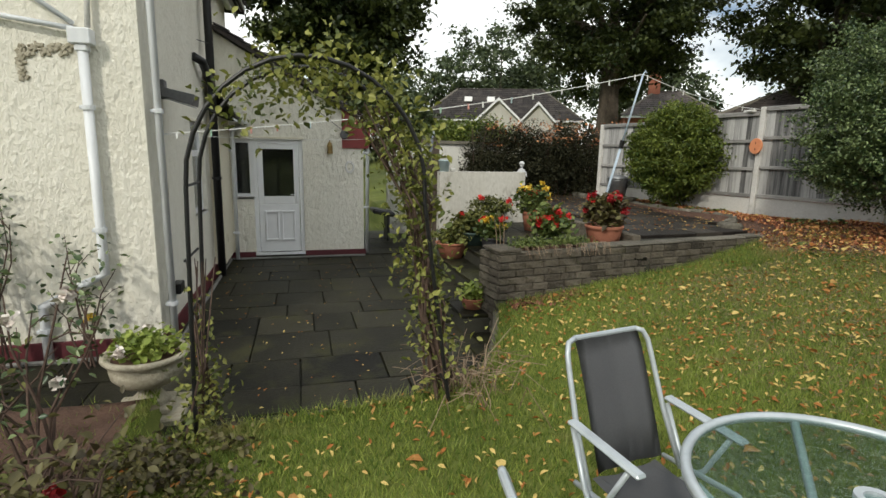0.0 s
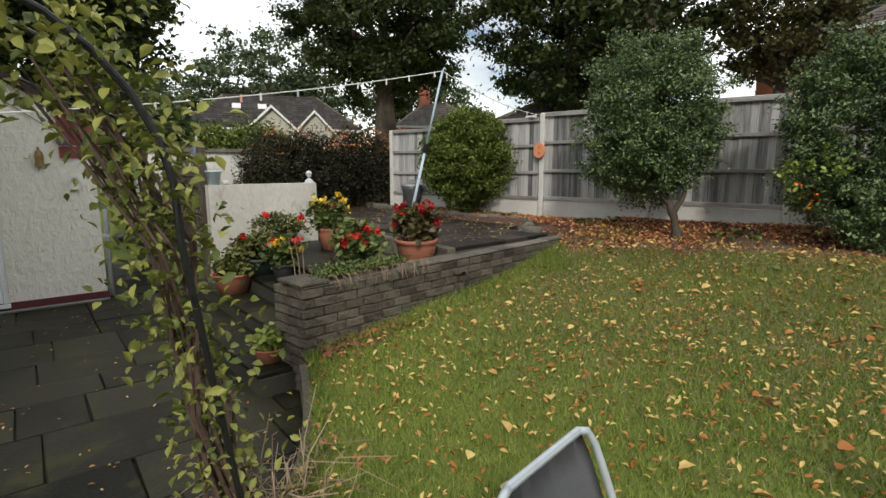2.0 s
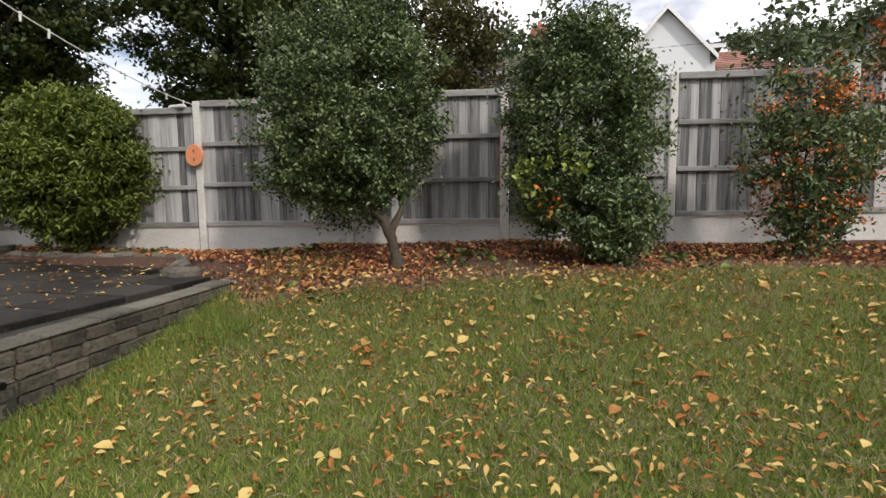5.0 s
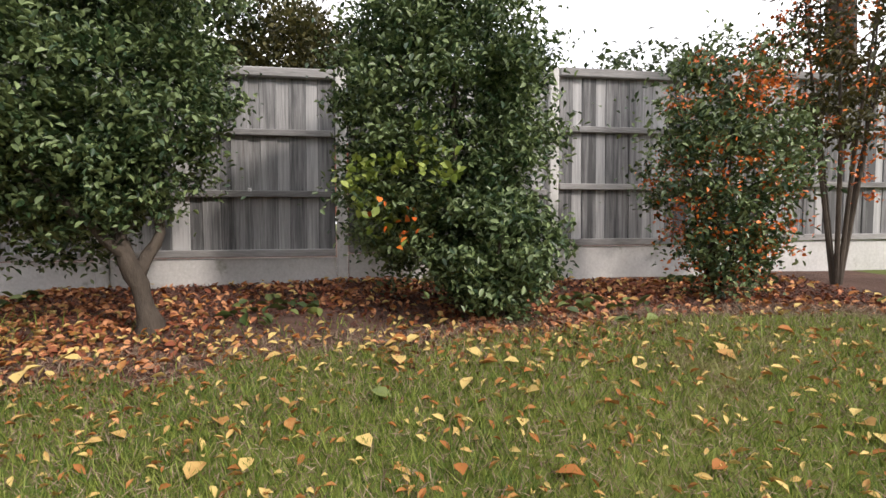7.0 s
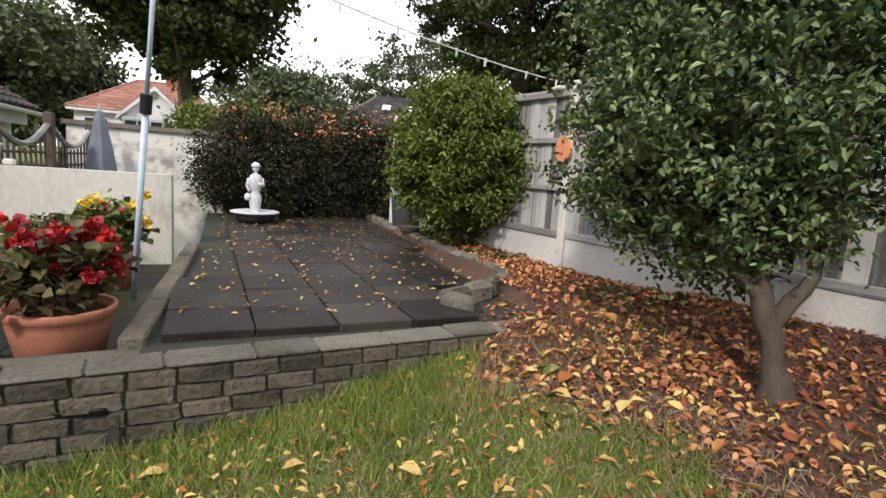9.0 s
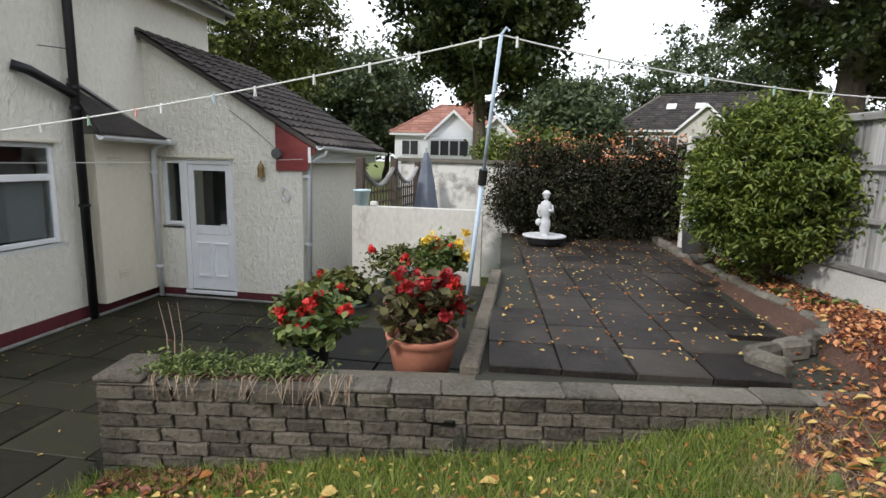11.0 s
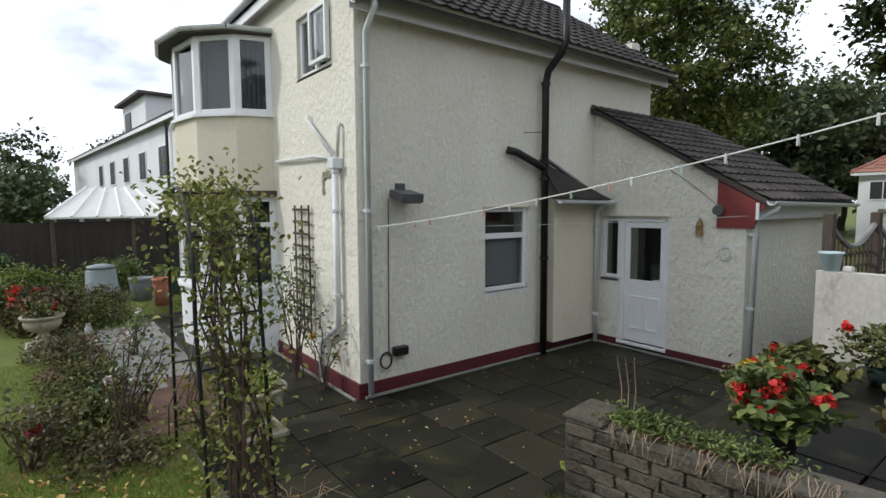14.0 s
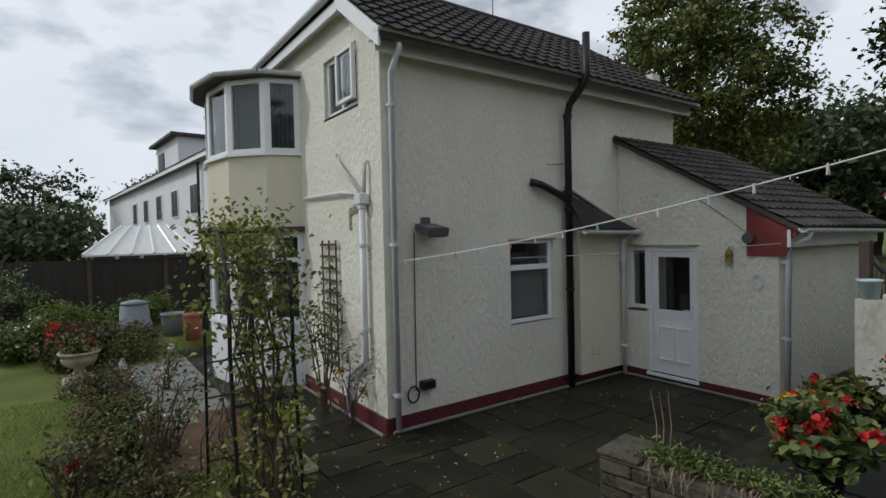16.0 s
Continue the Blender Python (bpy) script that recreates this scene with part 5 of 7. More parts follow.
s2 = shrub((8.55, -2.68, 1.02), "tall evergreen shrub with some yellowing lower leaves", M["dark_shrub"], 38000, (0.05, 0.18, 1.22), (0.62, 0.74, 1.10), 520, 0.125, 0.042, (4, 0.04), 32,
           extra=((M["lime_plant"], 200, (-0.42, 0.35, 0.75), (0.18, 0.3, 0.25), 0.055, "yellow_leaves"), (M["berry"], 16, (-0.5, 0.4, 0.6), (0.12, 0.2, 0.15), 0.05, "orange_leaves")))
s2b = shrub((8.22, -2.90, 1.0), "low dark green evergreen bush at the foot of a taller shrub", M["dark_shrub"], 9000, (0.0, 0.05, 0.42), (0.36, 0.34, 0.42), 150, 0.11, 0.042, (4, 0.02), 33)
pyr = shrub((9.0, -4.42, 1.05), "straggling firethorn with clusters of orange berries", M["dark_shrub"], 9500, (-0.1, 0.0, 0.88), (0.40, 0.48, 0.9), 110, 0.17, 0.045, (6, 0.018), 34,
            extra=((M["berry"], 2600, (-0.12, 0.0, 0.88), (0.42, 0.48, 0.85), 0.028, "berry_cluster"),))
pyr2 = shrub((9.5, -5.6, 1.05), "tall arching firethorn shoots covered in orange berries", M["tree_autumn"], 5200, (-0.15, 0.1, 1.9), (0.5, 0.5, 1.1), 90, 0.18, 0.05, (6, 0.02), 35,
             extra=((M["berry"], 1600, (-0.25, 0.1, 1.8), (0.5, 0.5, 1.1), 0.03, "berry_cluster"),))
bush = shrub((8.15, 3.2, 1.0), "rounded yellow-green bush clipped full to the ground", M["bright_shrub"], 30000, (0.02, 0.02, 1.02), (0.80, 0.86, 0.92), 620, 0.13, 0.068, (6, 0.03), 36, width=0.38, shell=0.62)
hd = thing("hedge", (6.9, 6.35, 0.95), "dark overgrown hedge with browning leaves along the terrace", "hedge")
pts = np.concatenate([cloud_points(7500, (x, 0.1 + 0.12 * math.sin(3 * x), 0.80), (0.62, 0.55, 0.86), 90, 0.24, 40 + k, 0.55) for k, x in enumerate(np.linspace(-1.2, 2.0, 6))])
leaves("foliage", pts, 0.055, M["hedge"], hd, 0.5, 0.9, 0.12, 41)
tw = np.concatenate([cloud_points(170, (x, -0.1, 1.45), (0.6, 0.5, 0.35), 40, 0.14, 60 + k, 0.6) for k, x in enumerate(np.linspace(-1.0, 1.9, 5))])
leaves("brown_leaves", tw, 0.05, M["brown_leaf"], hd, 0.6, 0.9, 0.1, 42)
for i in range(26):
    q = random.Random(200 + i)
    x0 = -1.5 + 0.14 * i
    part("stem", tube([(x0, 0.15, -0.05), (x0 + q.uniform(-.2, .2), 0.05, 0.8), (x0 + q.uniform(-.4, .4), q.uniform(-.3, .2), 1.6)], [0.018, 0.012, 0.005], 5), M["stem"], hd)
sh3 = shrub((5.6, 6.55, 0.93), "thin twiggy bush growing against the white wall", M["hedge"], 3800, (0.0, -0.05, 0.62), (0.62, 0.4, 0.62), 90, 0.16, 0.05, (8, 0.012), 37)
ov = shrub((5.6, 8.0, 0.9), "leafy climbing plant spilling over the back wall", M["bright_shrub"], 4500, (0.0, 0.0, 1.5), (1.2, 0.5, 0.35), 60, 0.25, 0.09, (4, 0.03), 38)


# ---------------------------------------------------------------- rose arch
arch = thing("rose_arch", (0, 0, 0), "black tubular garden arch overgrown with a yellowing climber", "garden arch")


def hoop(y0, y1):
    pts = [(0.66, y0, 0.16), (0.68, y0, 1.0), (0.70, y0, 1.72)]
    pts += [(1.365 - 0.665 * math.cos(t), y0 + (y1 - y0) * t / math.pi, 1.72 + 0.72 * math.sin(t)) for t in np.linspace(0.2, math.pi - 0.15, 14)]
    pts += [(2.03, y1, 1.62), (2.12, y1, 0.95), (2.22, y1, 0.22)]
    return pts


for y0, y1 in ((-2.12, -2.22), (-1.72, -1.82)):
    part("hoop", tube(hoop(y0, y1), 0.013, 8), M["black"], arch)
ha, hb = hoop(-2.12, -2.22), hoop(-1.72, -1.82)
for k in (1, 2, 5, 8, 11, 14, 17):
    part("rung", tube([ha[k], hb[k]], 0.008, 6), M["black"], arch)
for z in (0.45, 1.3):
    part("rung", tube([(0.668, -2.12, z), (0.668, -1.72, z)], 0.008, 6), M["black"], arch)
    part("rung", tube([(2.03 + (1.62 - z) * 0.135, -2.22, z), (2.03 + (1.62 - z) * 0.135, -1.82, z)], 0.008, 6), M["black"], arch)
q = np.random.default_rng(61)
line = [(0.95, -1.95, 2.25), (1.2, -1.95, 2.38), (1.5, -2.0, 2.40), (1.8, -2.0, 2.28), (1.95, -2.0, 2.02), (2.02, -2.0, 1.7), (2.06, -2.0, 1.4), (2.1, -2.0, 1.1), (2.16, -2.02, 0.8), (2.22, -2.04, 0.55)]
weights = np.array([1.0, 2.2, 3.0, 3.6, 3.8, 3.0, 2.0, 1.7, 1.5, 0.8])
idx = q.choice(len(line), 2500, p=weights / weights.sum())
pts = np.array(line)[idx] + q.normal(size=(2500, 3)) * np.array([0.10, 0.17, 0.12])
pts[:, 2] -= np.abs(q.normal(size=2500)) * 0.06
climb = thing("climbing_plant", (0, 0, 0), "yellow-green climbing plant trained over the arch", "climber")
leaves("foliage", pts, 0.047, M["climber"], climb, 0.6, 0.9, 0.12, 62)
for i in range(16):
    f = random.Random(300 + i)
    part("stem", tube([(2.24 + f.uniform(-.1, .1), -2.0 + f.uniform(-.2, .2), 0.2), (2.16 + f.uniform(-.1, .1), -2.0 + f.uniform(-.15, .15), 0.9), (2.02 + f.uniform(-.08, .08), -2.0 + f.uniform(-.2, .2), 1.6), (1.9 + f.uniform(-.4, .1), -2.0 + f.uniform(-.2, .2), 2.2)], [0.012, 0.009, 0.007, 0.004], 5), M["stem"], climb)
dry = thing("dry_stems", (2.34, -2.0, 0.15), "tangle of dry straw-coloured stems at the arch foot", "dead plant")
for i in range(110):
    f = random.Random(400 + i)
    a, l = f.uniform(0, 6.28), f.uniform(0.15, 0.5)
    p0 = Vector((f.gauss(0.05, 0.13), f.gauss(0.0, 0.2), 0.0))
    part_pts = [p0, p0 + Vector((math.cos(a) * l * 0.3, math.sin(a) * l * 0.3, l * 0.8)), p0 + Vector((math.cos(a) * l * 0.9, math.sin(a) * l * 0.9, l * f.uniform(0.3, 1.1)))]
    if i == 0:
        dbm = bmesh.new()
    tube(part_pts, [0.004, 0.003, 0.002], 4, dbm)
tagged(part("stalk_bundle", dbm, M["dry"], dry), kind="stuff")
left = thing("climbing_plant", (0.68, -1.95, 0.15), "thin climber on one leg of the arch", "climber")
q = np.random.default_rng(66)
pts = np.stack([q.normal(0, 0.06, 420), q.normal(0, 0.22, 420), np.abs(q.normal(0.0, 0.35, 420))], 1)
leaves("foliage", pts, 0.045, M["climber"], left, 0.6, 0.9, 0.1, 67)
for i in range(9):
    f = random.Random(450 + i)
    part("stem", tube([(f.uniform(-.1, .1), f.uniform(-.3, .3), 0), (f.uniform(-.08, .08), f.uniform(-.25, .25), 0.5), (f.uniform(-.08, .1), f.uniform(-.2, .2), 1.1)], [0.008, 0.006, 0.003], 5), M["stem"], left)


# ---------------------------------------------------------------- roses and the garden-front bed
def rose(at, label, hgt, spread, stems, n, seed, flowers=6, leaf="dark_shrub", petal="white_petal"):
    ob = thing("rose_bush", at, label, "rose bush")
    f = random.Random(seed)
    tips = []
    bm = bmesh.new()
    for i in range(stems):
        a = f.uniform(0, 6.28)
        h, s = hgt * f.uniform(0.45, 1.0), spread * f.uniform(0.3, 1.0)
        p = [Vector((f.uniform(-.08, .08), f.uniform(-.08, .08), -0.05))]
        for k in (0.35, 0.7, 1.0):
            p.append(Vector((math.cos(a) * s * k + f.uniform(-.05, .05), math.sin(a) * s * k + f.uniform(-.05, .05), h * k ** 0.8)))
        tube(p, [0.011, 0.008, 0.006, 0.003], 5, bm)
        tips += [p[2], p[3], (p[2] + p[3]) / 2, p[3] + Vector((0, 0, 0.03)), (p[1] + p[2]) / 2]
        for k in range(2):
            b = p[1 + k].lerp(p[2 + k], f.uniform(0.2, 0.9))
            e = b + Vector((f.uniform(-.2, .2), f.uniform(-.2, .2), f.uniform(0.02, 0.22)))
            tube([b, (b + e) / 2 + Vector((0, 0, 0.03)), e], [0.005, 0.004, 0.002], 4, bm)
            tips += [e, (b + e) / 2]
    part("cane_thicket", bm, M["stem"], ob)
    g = np.random.default_rng(seed)
    t = np.array([list(v) for v in tips])
    leaves("foliage", t[g.integers(0, len(t), n)] + g.normal(size=(n, 3)) * 0.06, 0.055, M[leaf], ob, 0.6, 0.8, 0.1, seed)
    for i in range(flowers):
        c = f.choice(tips)
        leaves("flower", np.array(list(c)) + np.random.default_rng(seed + i).normal(size=(26, 3)) * 0.018, 0.045, M[petal], ob, 0.9, 1.0, 0.15, seed + i)
    return ob


rose((0.0, -2.45, 0.18), "tall straggling rose with pale blooms and bare stems", 1.3, 0.5, 8, 170, 71, 4)
rose((-0.45, -2.25, 0.18), "leggy rose bush with reddish stems", 0.75, 0.42, 8, 80, 72, 1, "grey_plant")
rose((0.30, -3.1, 0.2), "low rose bush with browning leaves and dark red blooms", 0.5, 0.3, 14, 300, 73, 1, "bronze_plant", "dark_petal")
rose((-1.2, -0.3, 0.0), "rose trained up the wall beside the trellis", 1.9, 0.5, 12, 420, 74, 0)
rose((-0.55, -0.25, 0.0), "spindly wall shrub in front of the downpipe", 1.35, 0.42, 7, 150, 75, 2, "dark_shrub", "yellow_petal")
rose((-3.0, -2.0, 0.18), "rose bush with thin bare stems in the flower bed", 0.7, 0.45, 9, 160, 76, 2)
for k, (x, y, hgt, m, nn, lab) in enumerate((
        (-0.6, -2.75, 0.16, "grey_plant", 5200, "mat of grey-green ground cover at the lawn's edge"),
        (-2.0, -2.6, 0.22, "grey_plant", 5200, "grey-green ground cover mixed with fallen leaves"),
        (0.55, -2.55, 0.12, "bronze_plant", 2400, "low brown and green plants below the roses"),
        (-3.6, -2.75, 0.26, "bronze_plant", 3000, "dying perennials in the flower bed"),
        (-5.9, -2.2, 0.5, "grey_plant", 4200, "fading olive perennials before the compost bin"),
        (-7.0, -2.0, 0.5, "tree_autumn", 4200, "brown and green perennials around the bins"))):
    gc = thing("ground_cover", (x, y, 0.16), lab, "ground cover")
    leaves("foliage", cloud_points(nn, (0, 0, hgt * 0.4), (1.0 if k != 2 else 0.55, 0.5, hgt), 110, 0.13, 80 + k, 0.1), 0.045, M[m], gc, 0.6, 0.8, 0.1, 81 + k)
for k, (x, y, z, rad, m, lab) in enumerate((
        (-5.9, -3.0, 0.2, 0.6, "bronze_plant", "red and brown autumn perennials in the far bed"),
        (-7.0, -3.0, 0.2, 0.6, "tree_autumn", "mixed autumn border plants by the fence"),
        (-9.0, -3.2, 0.2, 1.0, "bright_shrub", "yellow-green leafy shrub in the border"),
        (-7.2, -3.9, 0.2, 0.7, "plant", "leafy border plants along the lawn"),
        (-10.6, -1.6, 0.2, 0.9, "plant", "green border plants under the fence"),
        (-11.2, -4.6, 0.2, 1.2, "dark_shrub", "dark evergreen shrub in the corner of the fence"))):
    bp = shrub((x, y, z), lab, M[m], 3600, (0, 0, 0.30 * rad + 0.1), (rad, rad * 0.8, 0.42 * rad + (0.6 if k == 5 else 0)), 70, 0.2, 0.085, (6, 0.012), 90 + k, "border plants",
               extra=((M["red_petal" if k in (0, 1) else "white_petal"], 60, (0.1, -0.2, 0.5), (rad * 0.6, rad * 0.5, 0.15), 0.06, "bloom_scatter"),) if k < 4 else ())


# ---------------------------------------------------------------- pots and flowers
def pot(at, label, top, base, hgt, mat, category="plant pot"):
    ob = thing("plant_pot", at, label, category)
    part("bowl", lathe([(base, 0.0), (base + (top - base) * 0.75, hgt * 0.72), (base + (top - base) * 0.78, hgt * 0.73), (top * 0.95, hgt * 0.86), (top * 1.0, hgt * 0.87), (top * 1.03, hgt * 0.97), (top * 1.02, hgt), (top * 0.93, hgt), (top * 0.88, hgt * 0.88)], 28), mat, ob, smooth=True)
    part("soil", lathe([(0.0, hgt * 0.885), (top * 0.9, hgt * 0.88)], 20), M["soil"], ob, "dark soil")
    return ob


def plant(at, label, hgt, rad, leaf, n, blooms, seed, length=0.075, name="flowering_plant"):
    """A pot plant: stems, broad leaves and flower heads; blooms: (material, heads, lowest, highest)."""
    ob = thing(name, at, label, "pot plant")
    f = random.Random(seed)
    bm = bmesh.new()
    for i in range(14):
        a, s = f.uniform(0, 6.28), rad * f.uniform(0.2, 0.8)
        tube([(0, 0, -0.04), (math.cos(a) * s * 0.5, math.sin(a) * s * 0.5, hgt * 0.5), (math.cos(a) * s, math.sin(a) * s, hgt * f.uniform(0.6, 0.95))], [0.008, 0.006, 0.003], 5, bm)
    part("stalk_bundle", bm, M["plant"], ob)
    leaves("foliage", cloud_points(n, (0, 0, hgt * 0.5), (rad, rad, hgt * 0.45), 60, 0.09, seed, 0.35), length, M[leaf], ob, 0.75, 0.8, 0.1, seed)
    for k, (m, heads, lo, hi) in enumerate(blooms):
        for i in range(heads):
            a, s = f.uniform(0, 6.28), rad * f.uniform(0.25, 1.0)
            c = np.array([math.cos(a) * s, math.sin(a) * s, hgt * f.uniform(lo, hi)])
            leaves("flower", c + np.random.default_rng(seed * 9 + i + 50 * k).normal(size=(24, 3)) * 0.019, 0.045, M[m], ob, 0.9, 1.0, 0.16, seed + i)
    return ob


pot((5.02, 0.52, 0.74), "large terracotta pot standing behind the low wall", 0.235, 0.165, 0.33, M["terracotta"])
plant((5.02, 0.52, 1.04), "begonia with bronze leaves and dark red flowers in a pot", 0.42, 0.27, "bronze_plant", 760, (("dark_petal", 14, 0.4, 1.05), ("red_petal", 8, 0.3, 0.95)), 101)
pot((4.88, 2.35, 0.74), "terracotta pot of bright begonias by the kerb", 0.17, 0.12, 0.30, M["terracotta"])
plant((4.88, 2.35, 1.0), "begonia with yellow and red blooms above green leaves", 0.46, 0.25, "plant", 620, (("yellow_petal", 9, 0.5, 1.1), ("red_petal", 9, 0.55, 0.95)), 102)
pot((4.25, 0.52, 0.74), "dark plastic pot of scarlet begonias", 0.13, 0.10, 0.20, M["dark_bowl"])
plant((4.25, 0.52, 0.92), "begonia with scarlet flowers hanging over the wall", 0.40, 0.25, "plant", 640, (("red_petal", 12, 0.3, 1.0),), 103)
pot((3.86, 1.5, 0.56), "dark plastic pot of pink and yellow begonias", 0.13, 0.10, 0.22, M["dark_bowl"])
plant((3.86, 1.5, 0.76), "begonia with yellow and pink-red blooms", 0.32, 0.19, "plant", 380, (("yellow_petal", 6, 0.5, 1.1), ("red_petal", 4, 0.5, 1.0)), 104)
gp = thing("trough", (3.88, 2.2, 0.56), "dark green oval trough of fading plants", "planter")
b = lathe([(0.22, 0.0), (0.27, 0.16), (0.29, 0.17), (0.29, 0.2), (0.26, 0.2), (0.25, 0.17)], 24)
b.transform(Matrix.Diagonal((1.0, 0.7, 1, 1)))
part("bowl", b, M["green_pot"], gp, smooth=True)
b = lathe([(0.0, 0.18), (0.25, 0.175)], 20)
b.transform(Matrix.Diagonal((1.0, 0.7, 1, 1)))
part("soil", b, M["soil"], gp)
plant((3.88, 2.2, 0.72), "fading trough plants with a few orange flowers", 0.34, 0.34, "grey_plant", 1000, (("red_petal", 3, 0.5, 0.9),), 105)
pot((3.50, 2.2, 0.37), "broad terracotta bowl on the garden steps", 0.24, 0.16, 0.24, M["terracotta"])
plant((3.50, 2.2, 0.58), "grey-green trailing plant in a terracotta bowl", 0.24, 0.27, "grey_plant", 800, (), 106, 0.05, "trailing_plant")
pot((4.35, 2.75, 0.74), "dark planter by the low white wall", 0.2, 0.15, 0.2, M["green_pot"])
plant((4.35, 2.75, 0.92), "frothy grey-pink plant beside the low white wall", 0.36, 0.42, "grey_plant", 1500, (("red_petal", 2, 0.6, 0.9),), 107, 0.04, "trailing_plant")
pot((3.17, 0.18, 0.19), "small terracotta bowl on the lowest step", 0.145, 0.10, 0.13, M["terracotta"])
plant((3.17, 0.18, 0.30), "lime green leafy plant in a small bowl", 0.15, 0.16, "lime_plant", 420, (), 108, 0.055, "leafy_plant")
# tufts in the wall's planting pocket
tuft = thing("wall_plants", (3.3, -0.27, 0.92), "green rockery plants and dead grass along the wall top", "wall plants", turn=math.degrees(ang))
g = np.random.default_rng(110)
px = np.concatenate([g.normal(0.5, 0.13, 900), g.normal(0.98, 0.13, 700)])
leaves("foliage", np.stack([px, g.normal(0.16, 0.07, 1600), 0.02 + np.abs(g.normal(0, 0.035, 1600))], 1), 0.04, M["plant"], tuft, 0.35, 0.8, 0.1, 111)
bm = bmesh.new()
for i in range(60):
    f = random.Random(500 + i)
    x = f.uniform(0.3, 1.45)
    l = f.uniform(0.05, 0.14)
    tube([(x, 0.12, 0.02), (x + f.uniform(-.03, .03), 0.0, 0.035), (x + f.uniform(-.06, .06), -0.045, 0.03 - l)], [0.003, 0.0025, 0.0015], 3, bm)
part("dead_grass", bm, M["dry"], tuft, "straw-coloured dead grass hanging down")
for i in range(3):
    f = random.Random(530 + i)
    part("stalk", tube([(0.2 + i * 0.04, 0.4, -0.1), (0.19 + i * 0.05, 0.42, 0.12), (0.15 + i * 0.06, 0.42, 0.34)], [0.005, 0.004, 0.002], 5), M["dry"], tuft)


def urn(at, label):
    ob = thing("garden_urn", at, label, "urn")
    part("base_slab", box((0, 0, 0.03), (0.5, 0.46, 0.07), 0.012), M["urn"], ob)
    part("foot", box((0, 0, 0.09), (0.30, 0.30, 0.05), 0.01), M["urn"], ob)
    part("bowl", lathe([(0.14, 0.11), (0.11, 0.15), (0.075, 0.20), (0.08, 0.24), (0.18, 0.28), (0.235, 0.34), (0.245, 0.40), (0.235, 0.43), (0.27, 0.455), (0.29, 0.48), (0.285, 0.50), (0.25, 0.50), (0.22, 0.46)], 32), M["urn"], ob, smooth=True)
    part("soil", lathe([(0.0, 0.475), (0.235, 0.465)], 24), M["soil"], ob)
    return ob


urn((0.20, -1.28, -0.02), "weathered cast stone urn on a slab, planted up")
plant((0.20, -1.28, 0.45), "bright green trailing plants in the stone urn", 0.18, 0.22, "lime_plant", 520, (("white_petal", 2, 0.5, 0.8),), 112, 0.05, "leafy_plant")
urn((-4.55, -3.0, 0.16), "weathered cast stone urn on a slab by the far bed")
plant((-4.55, -3.0, 0.62), "fading red and green plants in the stone urn", 0.25, 0.26, "grey_plant", 420, (("dark_petal", 3, 0.5, 0.9),), 113, 0.05, "leafy_plant")

# ---------------------------------------------------------------- statue, bins, parasol, pail
bird = lathe([(0.0, 0.0), (0.28, 0.01), (0.33, 0.10), (0.345, 0.16), (0.30, 0.17), (0.26, 0.14), (0.0, 0.13)], 32)
bb = thing("bird_bath", (5.96, 5.32, 0.95), "wide shallow bowl with a white rim on the terrace", "bird bath")
bb.scale = (0.82, 0.82, 0.82)
part("bowl", bird, M["dark_bowl"], bb, smooth=True)
part("rim", lathe([(0.33, 0.155), (0.40, 0.165), (0.405, 0.19), (0.36, 0.20), (0.31, 0.185)], 36), M["statue"], bb, "white painted rim", smooth=True)
bm = lathe([(0.10, 0.0), (0.13, 0.02), (0.13, 0.06), (0.10, 0.08), (0.12, 0.12), (0.15, 0.26), (0.14, 0.36), (0.10, 0.42), (0.13, 0.46), (0.16, 0.56), (0.16, 0.66), (0.12, 0.73), (0.05, 0.76), (0.045, 0.78)], 18)
bmesh.ops.create_uvsphere(bm, u_segments=14, v_segments=10, radius=0.085, matrix=Matrix.Translation((0, -0.01, 0.86)))
lathe([(0.12, 0.88), (0.095, 0.92), (0.05, 0.955), (0.0, 0.965)], 16, bm)
tube([(-0.15, 0.0, 0.66), (-0.19, -0.03, 0.52), (-0.14, -0.10, 0.44)], [0.045, 0.04, 0.03], 8, bm)
tube([(0.15, 0.0, 0.66), (0.18, -0.06, 0.55), (0.06, -0.14, 0.58)], [0.045, 0.04, 0.03], 8, bm)
bmesh.ops.create_uvsphere(bm, u_segments=10, v_segments=8, radius=0.09, matrix=Matrix.Translation((-0.17, -0.06, 0.33)) @ Matrix.Diagonal((1, 1, 0.8, 1)))
solid("statue", bm, M["statue"], "white painted stone garden figure standing in a bowl", "statue", smooth=True, at=(5.96, 5.32, 1.055)).scale = (0.57, 0.57, 0.76)
pail = thing("pail", (3.69, 3.40, 1.62), "pale blue plastic pail on the low wall", "bucket")
part("body", lathe([(0.075, 0.0), (0.095, 0.17), (0.108, 0.175), (0.108, 0.195), (0.095, 0.195), (0.07, 0.03)], 24), M["blue_pot"], pail, smooth=True)
part("stone", box((0.15, 0.0, 0.03), (0.09, 0.07, 0.06), 0.015), M["concrete"], pail)
bn = thing("dustbin", (7.98, 4.75, 0.98), "galvanised metal dustbin with a lid by the hedge", "dustbin")
part("body", lathe([(0.17, 0.0), (0.205, 0.42), (0.215, 0.43), (0.215, 0.46), (0.20, 0.46)], 24), M["galvanised"], bn, smooth=True)
part("lid", lathe([(0.225, 0.46), (0.23, 0.49), (0.14, 0.54), (0.05, 0.56), (0.0, 0.56)], 24), M["galvanised"], bn, smooth=True)
part("lid_handle", tube([(-0.05, 0, 0.55), (-0.03, 0, 0.59), (0.03, 0, 0.59), (0.05, 0, 0.55)], 0.009, 6), M["galvanised"], bn)
